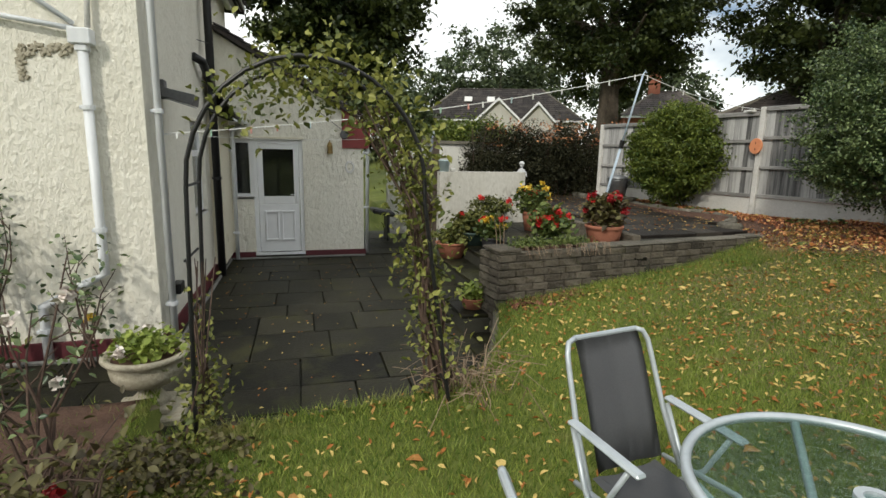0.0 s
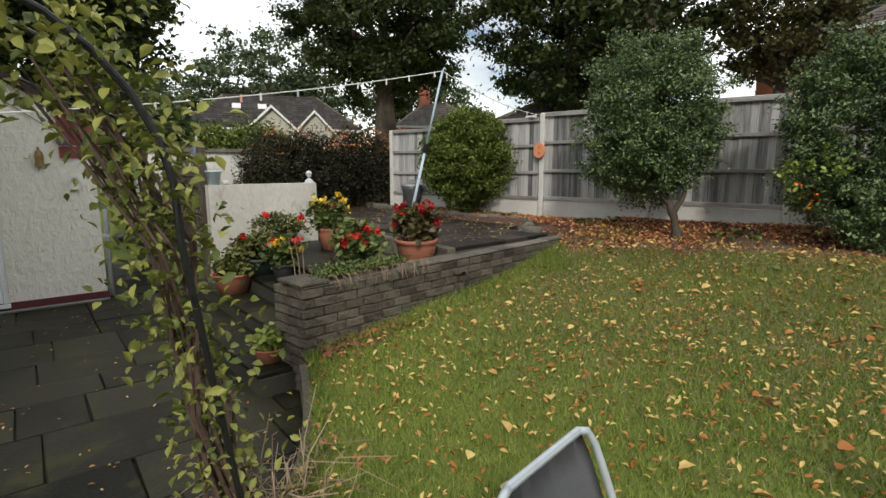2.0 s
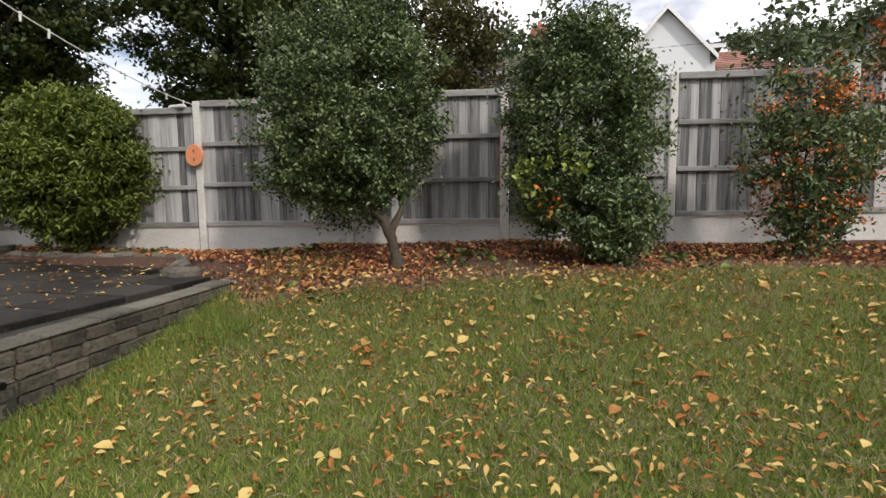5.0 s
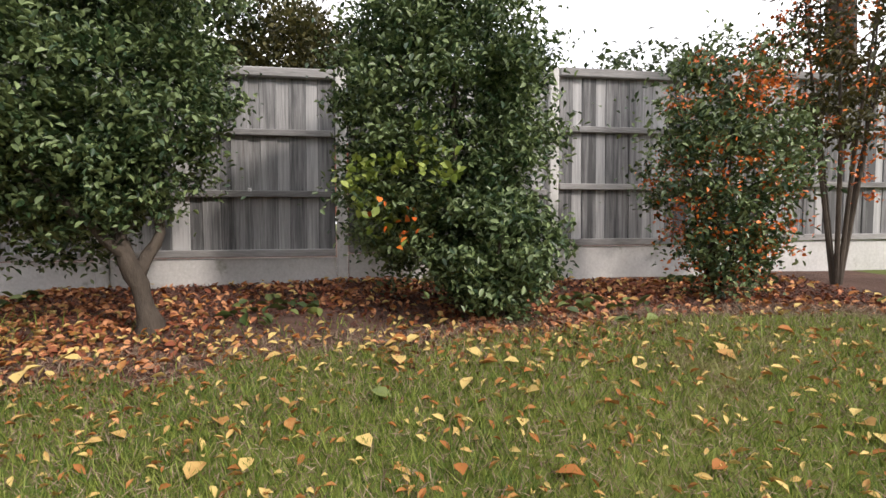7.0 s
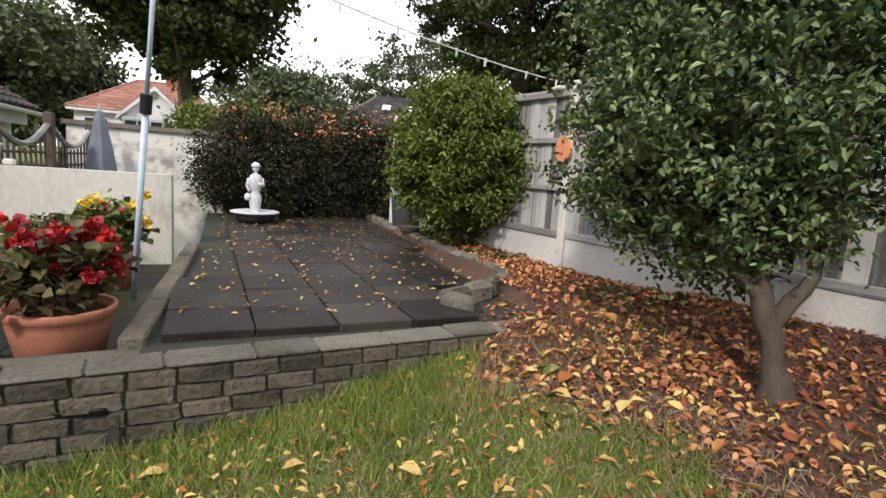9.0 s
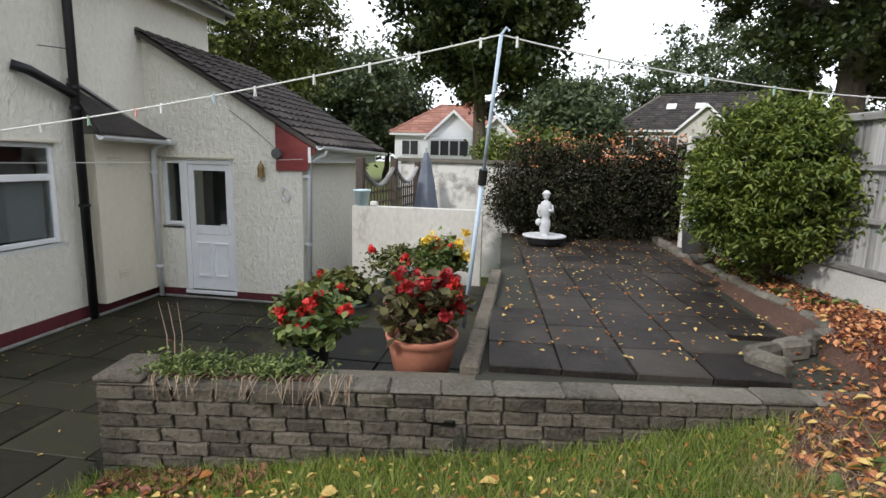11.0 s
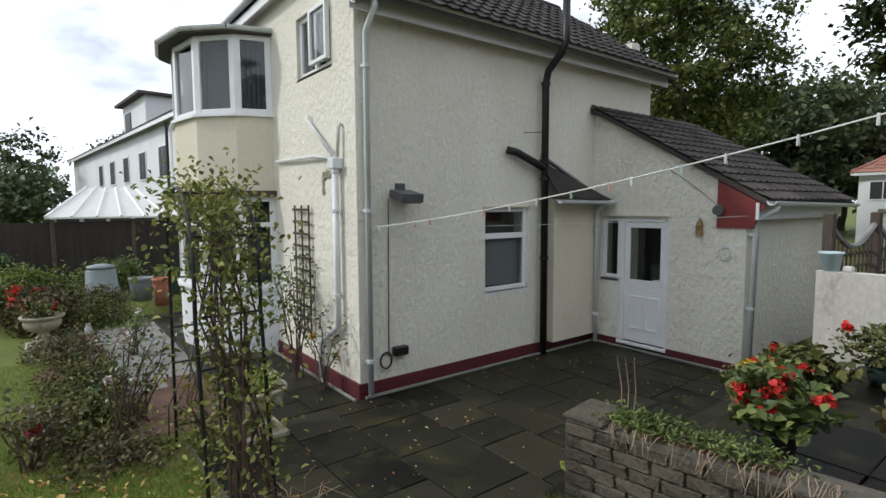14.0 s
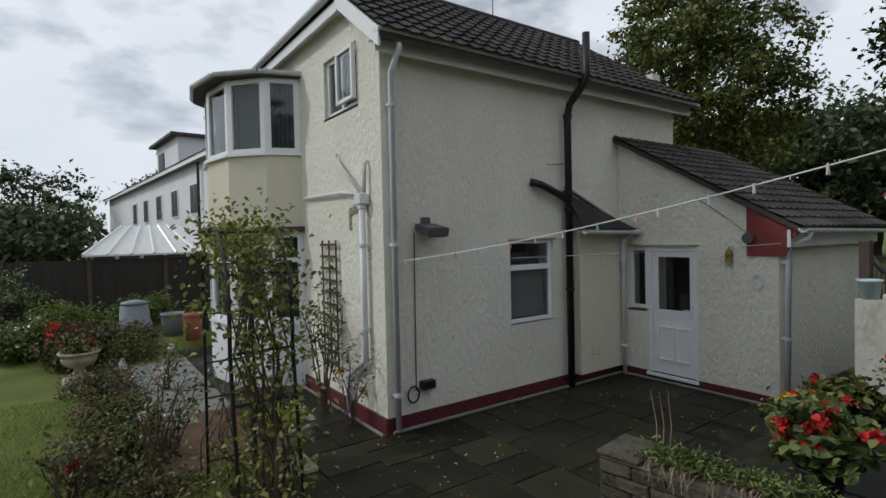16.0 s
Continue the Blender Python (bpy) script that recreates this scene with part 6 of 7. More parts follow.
bc = thing("stone_bowl", (7.86, 4.1, 1.0), "small grey stone bowl on the bed's edge", "bowl")
part("bowl", lathe([(0.08, 0.0), (0.13, 0.05), (0.15, 0.10), (0.12, 0.10), (0.09, 0.06)], 18), M["cap"], bc)
pr = thing("closed_parasol", (4.05, 5.6, 0.0), "closed garden parasol in a slate blue cover", "parasol")
part("pole", tube([(0, 0, 0), (0, 0, 2.38)], 0.02, 8), M["frame"], pr)
b = lathe([(0.17, 1.32), (0.19, 1.36), (0.13, 1.8), (0.06, 2.2), (0.03, 2.3), (0.0, 2.31)], 10)
for i, vert in enumerate(b.verts):
    vert.co.x *= 1.0 + 0.16 * math.cos(5 * math.atan2(vert.co.y, vert.co.x))
part("cover", b, M["parasol"], pr)
bl = thing("folded_sunlounger", (3.05, 6.2, 0.0), "dark plastic garden clutter stacked in the side passage", "garden clutter")
part("frame", box((0, 0, 0.62), (0.5, 0.6, 0.10), 0.03, turn=Matrix.Rotation(0.2, 4, 'Y')), M["dark_bowl"], bl)
part("leg", box((0.1, 0, 0.3), (0.06, 0.5, 0.6), 0.02), M["dark_bowl"], bl)
disc = thing("orange_disc", (8.68, 1.92, 2.14), "round orange target disc fixed to a fence post", "disc")
b = lathe([(0.0, -0.012), (0.125, -0.012), (0.13, 0.0), (0.125, 0.012), (0.0, 0.012)], 28)
b.transform(Matrix.Rotation(math.radians(90), 4, 'Y'))
part("plate", b, M["orange"], disc)
for z in (0.05, -0.05):
    part("slot", box((-0.016, 0, z), (0.006, 0.02, 0.035), 0.002), M["brick"], disc, "small dark slot")
sp = box((0, 0, 0), (0.012, 0.03, 0.03), 0.004)
solid("fence_tag", sp, M["cord"], "small white tag pinned to the fence", "tag", at=(9.36, -0.95, 1.84))
sl = box((0, 0, 0), (0.09, 0.24, 0.045), 0.015)
solid("cable_clip", sl, M["concrete"], "pale lump of cord tied at the fence top", "cord", at=(8.70, 2.15, 2.72), turn=-10)

# ---------------------------------------------------------------- washing line and prop
prop = thing("line_prop", (5.235, 1.05, 0.955), "telescopic pale blue clothes prop leaning under the line", "clothes prop")
top, mid = Vector((0.215, -0.465, 1.98)), Vector((0.122, -0.265, 1.13))
part("lower_tube", tube([(0, 0, 0), mid], 0.017, 10), M["prop"], prop, smooth=True)
part("upper_tube", tube([mid, top], 0.0125, 10), M["prop"], prop, smooth=True)
part("joint", tube([mid - Vector((0.005, -0.011, 0.05)), mid + Vector((0.005, -0.011, 0.05))], 0.03, 10), M["black"], prop, "black plastic joint")
part("hook", tube([top, top + Vector((0.03, 0, 0.04)), top + Vector((0.05, 0, 0.02))], 0.008, 6), M["prop"], prop)
TOP = Vector((5.45, 0.585, 2.935))
wl_line = thing("washing_line", (0.0, 0.3, 2.05), "white washing line with pegs from the house to the fence", "washing line")
o = Vector((0.0, 0.3, 2.05))


def sag(a, b, drop, n=16):
    return [a.lerp(b, t) - Vector((0, 0, drop * 4 * t * (1 - t))) for t in np.linspace(0, 1, n)]


span_a = sag(Vector((0.06, 0.16, 2.05)), TOP, 0.10)
span_b = sag(TOP, Vector((8.72, 1.95, 2.74)), 0.08)
part("cord", tube([p - o for p in span_a], 0.005, 6), M["cord"], wl_line)
part("cord", tube([p - o for p in span_b], 0.005, 6), M["cord"], wl_line)
part("cord", tube([p - o for p in sag(Vector((0.06, 0.16, 2.05)), Vector((2.5, 4.4, 2.15)), 0.03)], 0.003, 5), M["cord"], wl_line)
f = random.Random(9)
for line, many in ((span_a, 17), (span_b, 8)):
    for i in range(many):
        t = (i + f.uniform(0.2, 0.8)) / many * (len(line) - 1)
        p = line[int(t)].lerp(line[min(int(t) + 1, len(line) - 1)], t - int(t)) - o
        b = box((0.004, 0, -0.02), (0.008, 0.010, 0.065), 0.002, turn=Matrix.Rotation(f.uniform(-.4, .4), 4, 'X'))
        box((-0.004, 0, -0.02), (0.008, 0.010, 0.065), 0.002, b, turn=Matrix.Rotation(f.uniform(-.1, .1), 4, 'X'))
        pg = part("peg", b, M[f.choice(("cord", "cord", "peg_green", "peg_red", "blue_pot"))], wl_line)
        pg.location = p


# ---------------------------------------------------------------- table and chairs
def chair(at, turn, label):
    """A folding tube chair; it faces -y in its own frame."""
    ob = thing("garden_chair", at, label, "chair", "garden chairs", turn=turn)
    for s in (-1, 1):
        x = 0.26 * s
        part("back_tube", tube([(x, -0.02, 0.36), (x * 0.97, 0.10, 0.60), (x * 0.93, 0.19, 0.84), (x * 0.91, 0.212, 0.90), (x * 0.84, 0.232, 0.942), (x * 0.68, 0.24, 0.955)], 0.0125, 8), M["frame"], ob, smooth=True)
        part("front_leg", tube([(x * 1.06, 0.10, 0.62), (x * 1.08, 0.0, 0.40), (x * 1.1, -0.30, 0.0)], 0.0115, 8), M["frame"], ob, smooth=True)
        part("rear_leg", tube([(x * 1.08, -0.22, 0.60), (x * 1.1, -0.12, 0.40), (x * 1.12, 0.28, 0.0)], 0.0115, 8), M["frame"], ob, smooth=True)
        part("seat_tube", tube([(x, 0.08, 0.37), (x, -0.30, 0.40), (x * 0.92, -0.335, 0.40), (x * 0.7, -0.345, 0.40)], 0.0125, 8), M["frame"], ob, smooth=True)
        b = box((x * 1.08, -0.09, 0.635), (0.05, 0.40, 0.022), 0.009, turn=Matrix.Rotation(0.06, 4, 'X'))
        part("armrest", b, M["frame"], ob, "grey plastic armrest")
    part("back_tube", tube([(-0.18, 0.24, 0.955), (0.18, 0.24, 0.955)], 0.0125, 8), M["frame"], ob)
    part("seat_tube", tube([(-0.18, -0.345, 0.40), (0.18, -0.345, 0.40)], 0.0125, 8), M["frame"], ob)
    part("cross_tube", tube([(-0.28, 0.2, 0.09), (0.28, 0.2, 0.09)], 0.01, 8), M["frame"], ob)
    for nm, line in (("backrest", [(0.02, 0.42), (0.075, 0.58), (0.13, 0.74), (0.185, 0.88), (0.225, 0.958)]), ("seat", [(0.06, 0.385), (-0.05, 0.372), (-0.18, 0.376), (-0.30, 0.402), (-0.335, 0.408)])):
        b = bmesh.new()
        rows = []
        for j, (y, z) in enumerate(line):
            rows.append([b.verts.new((x, y + 0.018 * (1 - (x / 0.22) ** 2) * (1 if nm == "backrest" else 0) + 0.007 * math.sin(34 * x + 0.4 * j), z - 0.02 * (1 - (x / 0.22) ** 2) * (0 if nm == "backrest" else 1))) for x in np.linspace(-0.185, 0.185, 9)])
        for p, w in zip(rows, rows[1:]):
            for k in range(8):
                b.faces.new((p[k], p[k + 1], w[k + 1], w[k]))
        bmesh.ops.solidify(b, geom=b.faces[:], thickness=0.004)
        part(nm, b, M["fabric"], ob, "grey woven cloth sling", smooth=True)
    return ob


chair((2.572, -3.65, 0.315), 10, "grey cloth folding chair with a silver frame, on the lawn").scale = (0.92, 0.92, 0.92)
chair((1.96, -4.38, 0.29), 82, "grey cloth folding chair drawn up to the table").scale = (0.9, 0.9, 0.9)
chair((3.62, -4.58, 0.38), -80, "grey cloth folding chair at the far side of the table")
tb = thing("garden_table", (2.70, -4.42, 0.37), "round garden table with a rippled glass top", "table")
part("glass_top", lathe([(0.0, 0.70), (0.435, 0.70), (0.435, 0.706), (0.0, 0.706)], 48), M["table_glass"], tb, "rippled clear glass").visible_shadow = False
part("rim", tube([(0.445 * math.cos(t), 0.445 * math.sin(t), 0.70) for t in np.linspace(0, 2 * math.pi, 49)], 0.016, 8), M["frame"], tb, "silver grey metal rim", smooth=True)
part("centre_ring", lathe([(0.03, 0.695), (0.05, 0.695), (0.05, 0.715), (0.03, 0.715), (0.03, 0.695)], 20), M["frame"], tb)
for i in range(4):
    a = math.pi / 4 + i * math.pi / 2 + 0.35
    part("leg", tube([(0.43 * math.cos(a), 0.43 * math.sin(a), 0.69), (0.16 * math.cos(a), 0.16 * math.sin(a), 0.42), (0.14 * math.cos(a), 0.14 * math.sin(a), 0.3), (0.42 * math.cos(a), 0.42 * math.sin(a), 0.0)], 0.014, 8), M["frame"], tb, smooth=True)
part("collar", lathe([(0.15, 0.34), (0.165, 0.34), (0.165, 0.38), (0.15, 0.38), (0.15, 0.34)], 24), M["frame"], tb)


# ---------------------------------------------------------------- neighbours
def house(at, turn, w, d, base, eave, ridge, wall_mat, roof_mat, label, hip=2.5, windows=(), gables=(), chimneys=(), skylights=(), over=0.35):
    """A house whose front faces -y in its own frame; x from 0 to w. windows: (x, z, w, h); gables: (x, w, eave, top, out)."""
    ob = thing("house", at, label, "house", turn=turn)
    part("wall", span((0, 0, base), (w, d, eave)), M[wall_mat], ob)
    e = over
    A, B, C, D = (-e, -e, eave), (w + e, -e, eave), (w + e, d + e, eave), (-e, d + e, eave)
    E, F = (hip, d / 2, ridge), (w - hip, d / 2, ridge)
    bm = bmesh.new()
    v = [bm.verts.new(p) for p in (A, B, C, D, E, F)]
    for f in ((0, 1, 5, 4), (1, 2, 5), (2, 3, 4, 5), (3, 0, 4), (3, 2, 1, 0)):
        bm.faces.new([v[i] for i in f])
    rf = part("roof", bm, M[roof_mat], ob)
    up = Vector(E) - Vector((hip, -e, eave))

    def inside(c):
        t = (c.z - eave) / (ridge - eave)
        return -e + (hip + e) * t < c.x < w + e - (hip + e) * t
    tile_field("tiles", Vector((-e, -e, eave)), Vector((w + 2 * e, 0, 0)), up, int(w * 2.2), int(up.length * 2.6), rf, inside, M[roof_mat])
    for p, q2 in ((A, E), (B, F), (E, F)):
        part("ridge_tiles", tube([p, q2], 0.12, 6), M["cap" if roof_mat == "tile" and p != E else roof_mat], rf)
    part("fascia", span((-e, -e - 0.02, eave - 0.18), (w + e, -e + 0.02, eave + 0.02)), M["upvc"], ob)
    for x, z, ww, hh in windows:
        wd = part("window", span((x, -0.05, z), (x + ww, -0.002, z + hh)), M["upvc"], ob)
        k = max(1, round(ww / 0.6))
        for i in range(k):
            part("pane", span((x + 0.06 + (ww - 0.06) * i / k, -0.06, z + 0.07), (x + (ww - 0.06) * (i + 1) / k, -0.052, z + hh - 0.07)), M["dark_bowl"], wd)
    for x, ww, ge, gt, out in gables:
        bm = extrude([(x, -out, base), (x + ww, -out, base), (x + ww, -out, ge), (x + ww / 2, -out, gt - 0.1), (x, -out, ge)], (0, out + 1.0, 0))
        part("gable_wall", bm, M[wall_mat], ob)
        for s in (0, 1):
            xa = x - 0.3 if s == 0 else x + ww + 0.3
            dz = (gt - ge) / (ww / 2) * 0.3
            part("gable_roof", extrude([(xa, -out - 0.3, ge - dz), (x + ww / 2, -out - 0.3, gt), (x + ww / 2, d / 2, gt), (xa, d / 2, ge - dz)], (0, 0, 0.12)), M[roof_mat], ob)
            part("bargeboard", extrude([(xa, -out - 0.34, ge - dz - 0.12), (x + ww / 2, -out - 0.34, gt - 0.14), (x + ww / 2, -out - 0.34, gt + 0.1), (xa, -out - 0.34, ge - dz + 0.1)], (0, 0.05, 0)), M["upvc"], ob)
    for x, z in chimneys:
        c = part("chimney", span((x, d / 2 - 0.4, eave), (x + 0.9, d / 2 + 0.4, z), 0.03), M["brick"], ob)
        part("chimney_pot", lathe([(0.13, 0), (0.1, 0.4), (0.12, 0.45)], 10, centre=(x + 0.45, d / 2, z)), M["terracotta"], c)
    for x, t in skylights:
        p = Vector((x, -e, eave)) + Vector((0, up.y, up.z)) * t
        nn = Vector((0, -up.z, up.y)).normalized()
        b = box(p + nn * 0.12, (0.75, 0.9, 0.08), 0.02, turn=Matrix.Rotation(math.atan2(up.z, up.y), 4, 'X'))
        part("skylight", b, M["cord"], ob, "pale roof window")
    return ob


house((12.6, 44.0, 0), -20, 14.5, 9, 0, 5.1, 8.3, "white_render", "tile", "grey rendered house with a dark hipped roof and two front gables", 3.0,
      [(1.2, 3.4, 1.6, 1.2), (3.8, 3.4, 1.4, 1.2), (6.4, 3.3, 1.8, 1.3), (9.8, 3.3, 1.6, 1.3)], [(5.2, 3.8, 5.1, 6.9, 0.8), (9.2, 3.0, 5.0, 6.6, 0.6)], (), [(4.2, 0.62), (6.4, 0.62)])
house((-4.2, 36.0, 0), 6, 9.0, 7, 0, 4.15, 6.5, "far_wall", "red_tile", "white house with a red tiled hipped roof and brick chimney", 3.2,
      [(0.5, 2.5, 1.3, 1.15), (5.9, 2.5, 1.2, 1.2)], [(2.6, 3.6, 4.0, 5.7, 0.9), (6.1, 2.8, 4.0, 5.4, 0.5)], [(4.9, 7.4)])
bay = thing("far_bay_window", (-1.2, 35.2, 0), "wide white bay window on the red-roofed house", "bay window")
part("frame", span((-0.1, -0.9, 2.2), (2.9, 0.0, 3.75), 0.04), M["upvc"], bay)
for i in range(4):
    part("pane", span((0.05 + 0.69 * i, -0.93, 2.55), (0.63 + 0.69 * i, -0.905, 3.55)), M["dark_bowl"], bay)
house((31.5, 7.3, 0), -90, 6.5, 8, 2, 7.1, 9.6, "brick", "tile", "brick house with a brown roof beyond the fence", 1.5, [(0.9, 5.6, 1.3, 1.3), (3.2, 5.6, 1.3, 1.3)], (), [(5.4, 11.2)])
house((32.2, 3.4, 0), -90, 4.6, 8, 2, 8.2, 10.6, "brick", "tile", "brick house with a steep pyramid roof", 2.2, [(0.6, 7.0, 1.1, 0.9)])
house((31.0, -3.2, 0), -90, 4.0, 8, 2, 8.3, 8.6, "far_wall", "tile", "white gabled house with a bay window beyond the fence", 1.0, [(0.6, 6.6, 2.2, 1.4)], [(0.0, 3.7, 8.0, 10.1, 0.4)])
house((32.0, -7.0, 0), -90, 2.6, 6, 2, 7.3, 8.8, "far_wall", "red_tile", "white wing with a red-brown roof", 0.8, [(0.5, 6.0, 1.2, 0.9)])
house((29.0, -12.2, 0), -90, 4, 6, 2, 8.5, 9.0, "far_wall", "tile", "pale rendered house end among trees", 1.5)
house((22.0, 17.5, 0), -60, 6, 6, 0, 3.9, 5.6, "brick", "tile", "low house with a brown hipped roof behind the fence", 2.6)
house((27.0, 33.0, 0), -30, 7, 7, 0, 5.2, 7.4, "brick", "tile", "house with a brown roof and chimney behind trees", 2.5, (), (), [(2.0, 9.0)])
# row of white houses beyond the dark fence
row_house = house((-46, -0.6, 0), 4.5, 29, 8, 0, 6.0, 8.0, "far_wall", "tile", "row of white rendered houses with a roof dormer", 3,
                  [(11 + 3.6 * i, 3.6, 1.3, 1.4) for i in range(5)] + [(11.5 + 4.2 * i, 0.9, 1.2, 1.6) for i in range(4)], (), [(3.0, 9.2)])
b = span((13.5, 1.0, 6.0), (19.0, 6.0, 8.4))
part("dormer", b, M["far_wall"], row_house, "pale boxy roof dormer")
part("dormer_roof", span((13.2, 0.6, 8.4), (19.3, 6.2, 8.55)), M["tile"], row_house)
part("dormer_window", span((14.2, 0.94, 6.7), (15.6, 0.998, 7.9)), M["dark_bowl"], row_house)
part("drainpipe", tube([(27.2, -0.15, 0.0), (27.2, -0.15, 5.8)], 0.06, 8), M["black"], row_house)
cons = thing("conservatory", (-15.2, -2.7, 0.0), "white framed conservatory with a pale ribbed roof", "conservatory")
part("wall", span((0, 0, 0), (3.0, 3.2, 0.9)), M["upvc"], cons)
for i in range(6):
    part("post", span((2.94, i * 0.62, 0.9), (3.0, i * 0.62 + 0.1, 2.0)), M["upvc"], cons)
for i in range(5):
    part("pane", span((2.95, i * 0.62 + 0.1, 0.9), (2.96, i * 0.62 + 0.62, 2.0)), M["grey_lamp"], cons)
part("pane", span((0, 0.02, 0.9), (2.9, 0.03, 2.0)), M["grey_lamp"], cons)
part("roof", extrude([(3.15, -0.15, 2.0), (3.15, 3.35, 2.0), (1.6, 2.4, 2.85), (1.6, 0.9, 2.85)], (0, 0, 0.05)), M["cord"], cons)
part("roof", extrude([(-0.2, -0.15, 2.0), (3.15, -0.15, 2.0), (1.6, 0.9, 2.85), (0.2, 0.9, 2.85)], (0, 0, 0.05)), M["cord"], cons)
for i in range(7):
    t = i / 6
    part("rib", tube([(3.17, -0.15 + 3.5 * t, 2.06), (1.6, 0.9 + 1.5 * t, 2.92)], 0.035, 6), M["upvc"], cons)
dk = thing("dark_fence", (-12.2, 3.0, 0.15), "dark brown panel fence with grey posts at the garden's side", "fence", turn=-90)
for i in range(7):
    part("post", span((i * 1.9 - 0.06, -0.06, 0), (i * 1.9 + 0.06, 0.06, 1.82), 0.01), M["old_wood"], dk)
    pn = part("panel", span((i * 1.9 + 0.06, -0.01, 0.06), (i * 1.9 + 1.84, 0.02, 1.76), 0.004), M["dark_fence"], dk)
    for z in (0.3, 0.95, 1.6):
        part("rail", span((i * 1.9 + 0.06, -0.05, z), (i * 1.9 + 1.84, -0.01, z + 0.07), 0.005), M["dark_fence"], pn)
cb = thing("compost_bin", (-8.85, -1.9, 0.16), "grey-green plastic compost bin with a lid", "compost bin")
part("body", lathe([(0.38, 0.0), (0.36, 0.3), (0.33, 0.32), (0.30, 0.7), (0.27, 0.74)], 24), M["bin"], cb, smooth=True)
part("lid", lathe([(0.29, 0.74), (0.28, 0.80), (0.12, 0.84), (0.0, 0.84)], 24), M["bin"], cb, smooth=True)
part("hatch", box((0.33, -0.12, 0.16), (0.06, 0.24, 0.24), 0.01), M["galvanised"], cb, "grey hatch")
pot((-8.1, -1.2, 0.16), "grey plastic tub by the fence", 0.25, 0.2, 0.55, M["bin"])
pot((-7.3, -0.9, 0.16), "stacked terracotta pots by the bay", 0.2, 0.15, 0.6, M["terracotta"])
pot((-8.4, -0.6, 0.16), "dark planter by the fence", 0.3, 0.24, 0.4, M["green_pot"])
plant((-8.4, -0.6, 0.52), "leafy plant in a dark planter", 0.4, 0.3, "plant", 350, (), 121, 0.09, "leafy_plant")
gull = lathe([(0.05, 0.0), (0.07, 0.05), (0.06, 0.12), (0.035, 0.17), (0.04, 0.20), (0.0, 0.23)], 12)
solid("ornament", gull, M["statue"], "small white stone animal ornament on the path", "ornament", smooth=True, at=(-5.0, -2.4, 0.16))


# ---------------------------------------------------------------- trees
def tree(at, label, hgt, crown_base, radius, mat, n, seed, leaf=0.32, trunk=0.4, clumps=170, clump=0.9, group=""):
    """A trunk with limbs and a crown of many leaves in clumps."""
    ob = thing("tree", at, label, "tree", group)
    f = random.Random(seed)
    top = hgt * 0.82
    lean = Vector((f.uniform(-.3, .3), f.uniform(-.3, .3), 0))
    part("trunk", tube([(0, 0, -0.3), Vector((0, 0, crown_base * 0.5)) + lean * 0.3, Vector((0, 0, crown_base)) + lean, Vector((0, 0, top)) + lean * 2], [trunk * 1.25, trunk, trunk * 0.8, trunk * 0.15], 10), M["bark"], ob)
    for i in range(9):
        a = 2 * math.pi * i / 9 + f.uniform(-.3, .3)
        z0 = crown_base * f.uniform(0.75, 1.0) + (top - crown_base) * f.uniform(0, 0.55)
        rr = radius * f.uniform(0.55, 0.9)
        part("limb", tube([(lean.x, lean.y, z0), (math.cos(a) * rr * 0.5, math.sin(a) * rr * 0.5, z0 + rr * 0.35), (math.cos(a) * rr, math.sin(a) * rr, z0 + rr * 0.6)], [trunk * 0.4, trunk * 0.25, trunk * 0.06], 6), M["bark"], ob)
    mid = (hgt + crown_base) / 2
    pts = cloud_points(n, (0, 0, mid), (radius, radius, (hgt - crown_base) / 2), clumps, clump, seed, 0.35, 0.6)
    leaves("crown", pts, leaf, mat, ob, 0.6, 0.9, 0.12, seed, fine=False)
    return ob


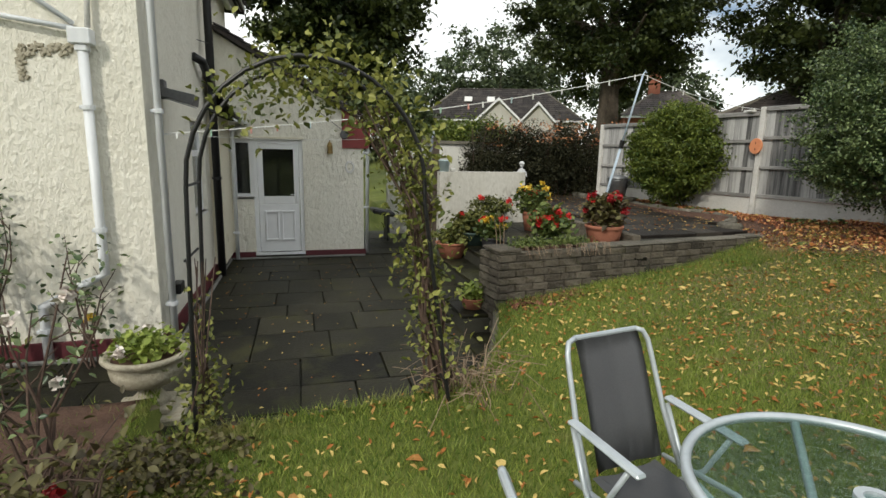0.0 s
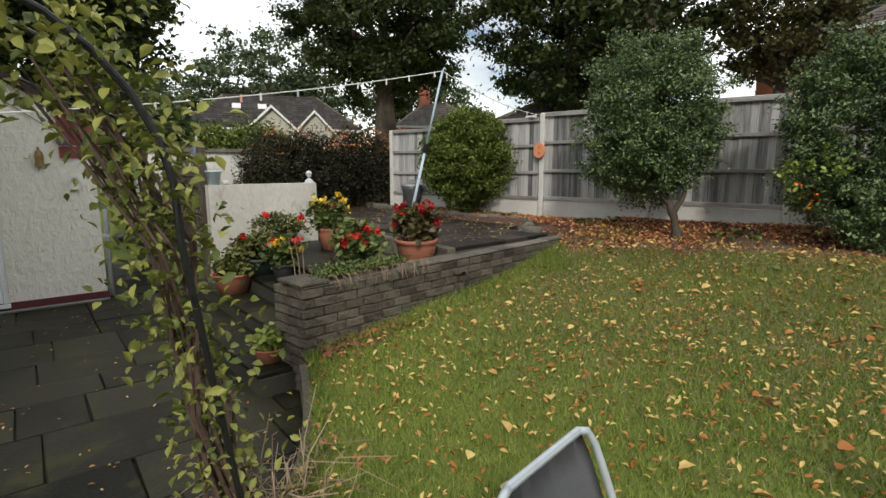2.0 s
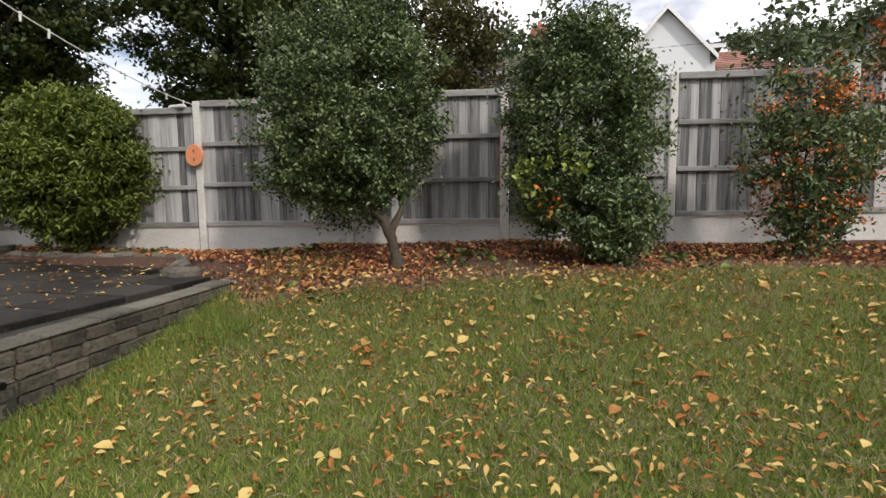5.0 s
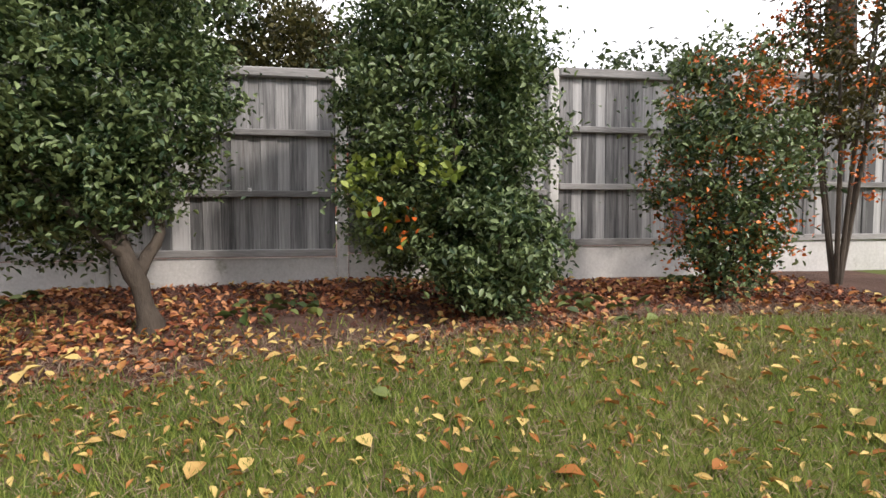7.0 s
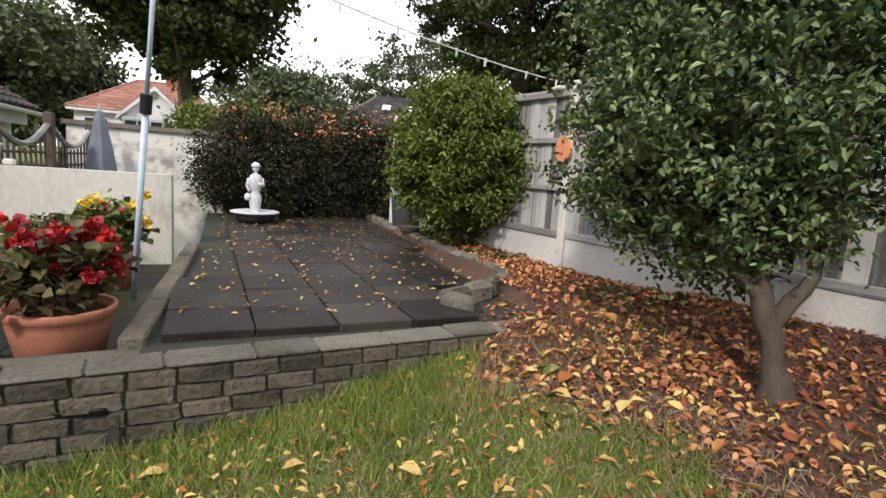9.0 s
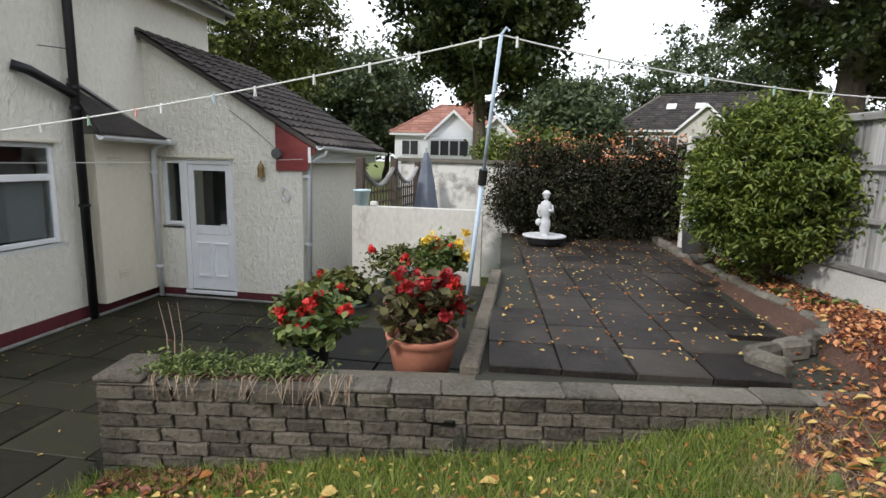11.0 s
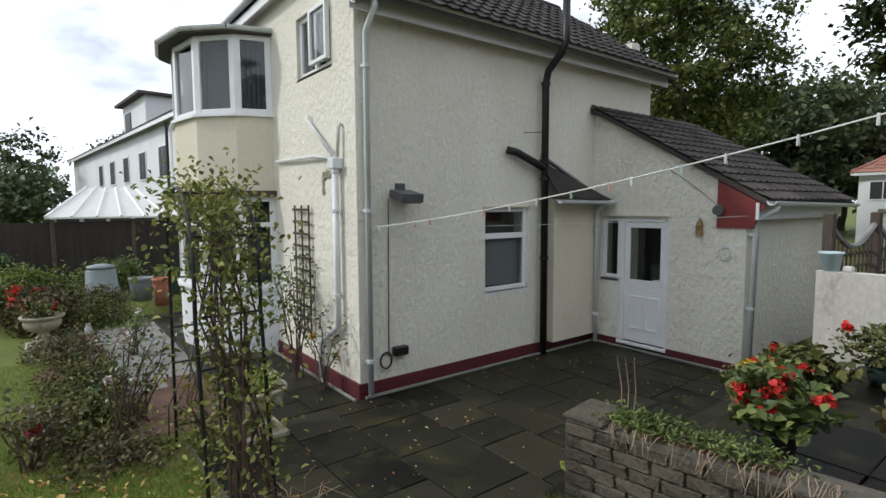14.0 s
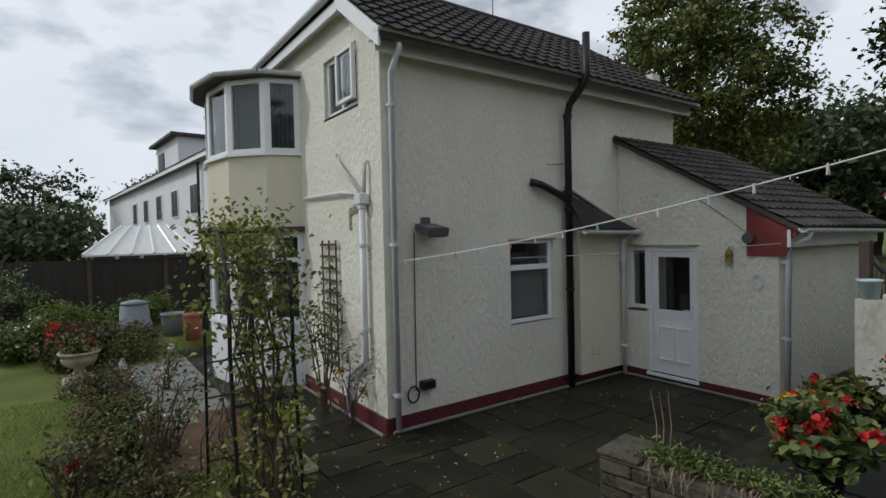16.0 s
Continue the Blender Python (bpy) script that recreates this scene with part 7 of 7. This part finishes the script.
tree((3.4, 22.5, 0), "large spreading tree behind the lean-to, dark against the sky", 15, 4.6, 4.5, M["tree_leaf"], 48000, 131, 0.31, 0.35, 260, 0.85)
tree((20.0, 24.4, 0), "tall dark tree with a thick trunk beyond the terrace", 17, 5.4, 6.0, M["tree_leaf"], 42000, 132, 0.29, 0.75, 260, 0.9)
tree((26.0, 15.0, 0), "tall dark tree behind the boundary fence", 16, 4.2, 5.2, M["tree_leaf"], 38000, 133, 0.28, 0.5, 240, 0.9)
tree((24.5, 9.5, 0), "dark tree behind the boundary fence", 15, 5.0, 3.6, M["tree_leaf"], 9000, 134, 0.32, 0.4)
tree((-8.6, 22.5, 0), "full round yellow-green tree rising behind the house roof", 15.6, 3.0, 4.9, M["lime_leaf"], 36000, 135, 0.25, 0.4, 420, 0.8)
tree((27.0, 4.6, 1), "autumn-tinted tree behind the boundary fence", 9.8, 4.2, 2.8, M["tree_autumn"], 11000, 138, 0.24, 0.3, 120, 0.7)
tree((14.5, -9.0, 0.8), "dark overhanging tree beyond the fence", 9.0, 5.2, 3.0, M["tree_leaf"], 7000, 136, 0.2, 0.25, 90, 0.5)
tree((29.5, -12.0, 1), "yellow-green trees beyond the fence", 8.2, 3.0, 4.0, M["far_leaf"], 6000, 137, 0.3, 0.25)
for k, (x, y, h, rad) in enumerate(((8, 62, 13, 7), (18, 66, 15, 8), (30, 60, 14, 7), (-8, 47, 12, 5), (-10, 42, 12, 6), (-18, 40, 12, 6), (9, 44, 9, 4), (38, 45, 14, 7), (42, 25, 14, 7), (42, 3, 14, 6), (45, -12, 13, 6), (25, 56, 19, 8))):
    tree((x, y, 0), "distant leafy tree filling the skyline", h, 1.5, rad, M["far_leaf"], 10000, 150 + k, 0.5, 0.3, 170, 1.2, "distant trees")
for k, (x, y, h, rad) in enumerate(((-46, -6, 9, 5), (-38, -8, 5, 4), (-50, 6, 11, 5), (-26, -5, 4.2, 3.2), (-30, -11, 6, 4), (-22, -13, 5, 4))):
    tree((x, y, 0), "rounded garden tree beyond the dark fence", h, 0.8, rad, M["tree_leaf" if k % 2 == 0 else "far_leaf"], 5000, 170 + k, 0.35, 0.25, 110, 0.9, "side garden trees")
for k, (x, y) in enumerate(((10, -16), (2, -18), (-6, -17), (-14, -16), (16, -13))):
    tree((x, y, 0.2), "hedge-like trees closing the garden's far end", 5.0, 0.6, 3.4, M["tree_leaf"], 3000, 190 + k, 0.35, 0.2, 70, 0.9, "garden end trees")
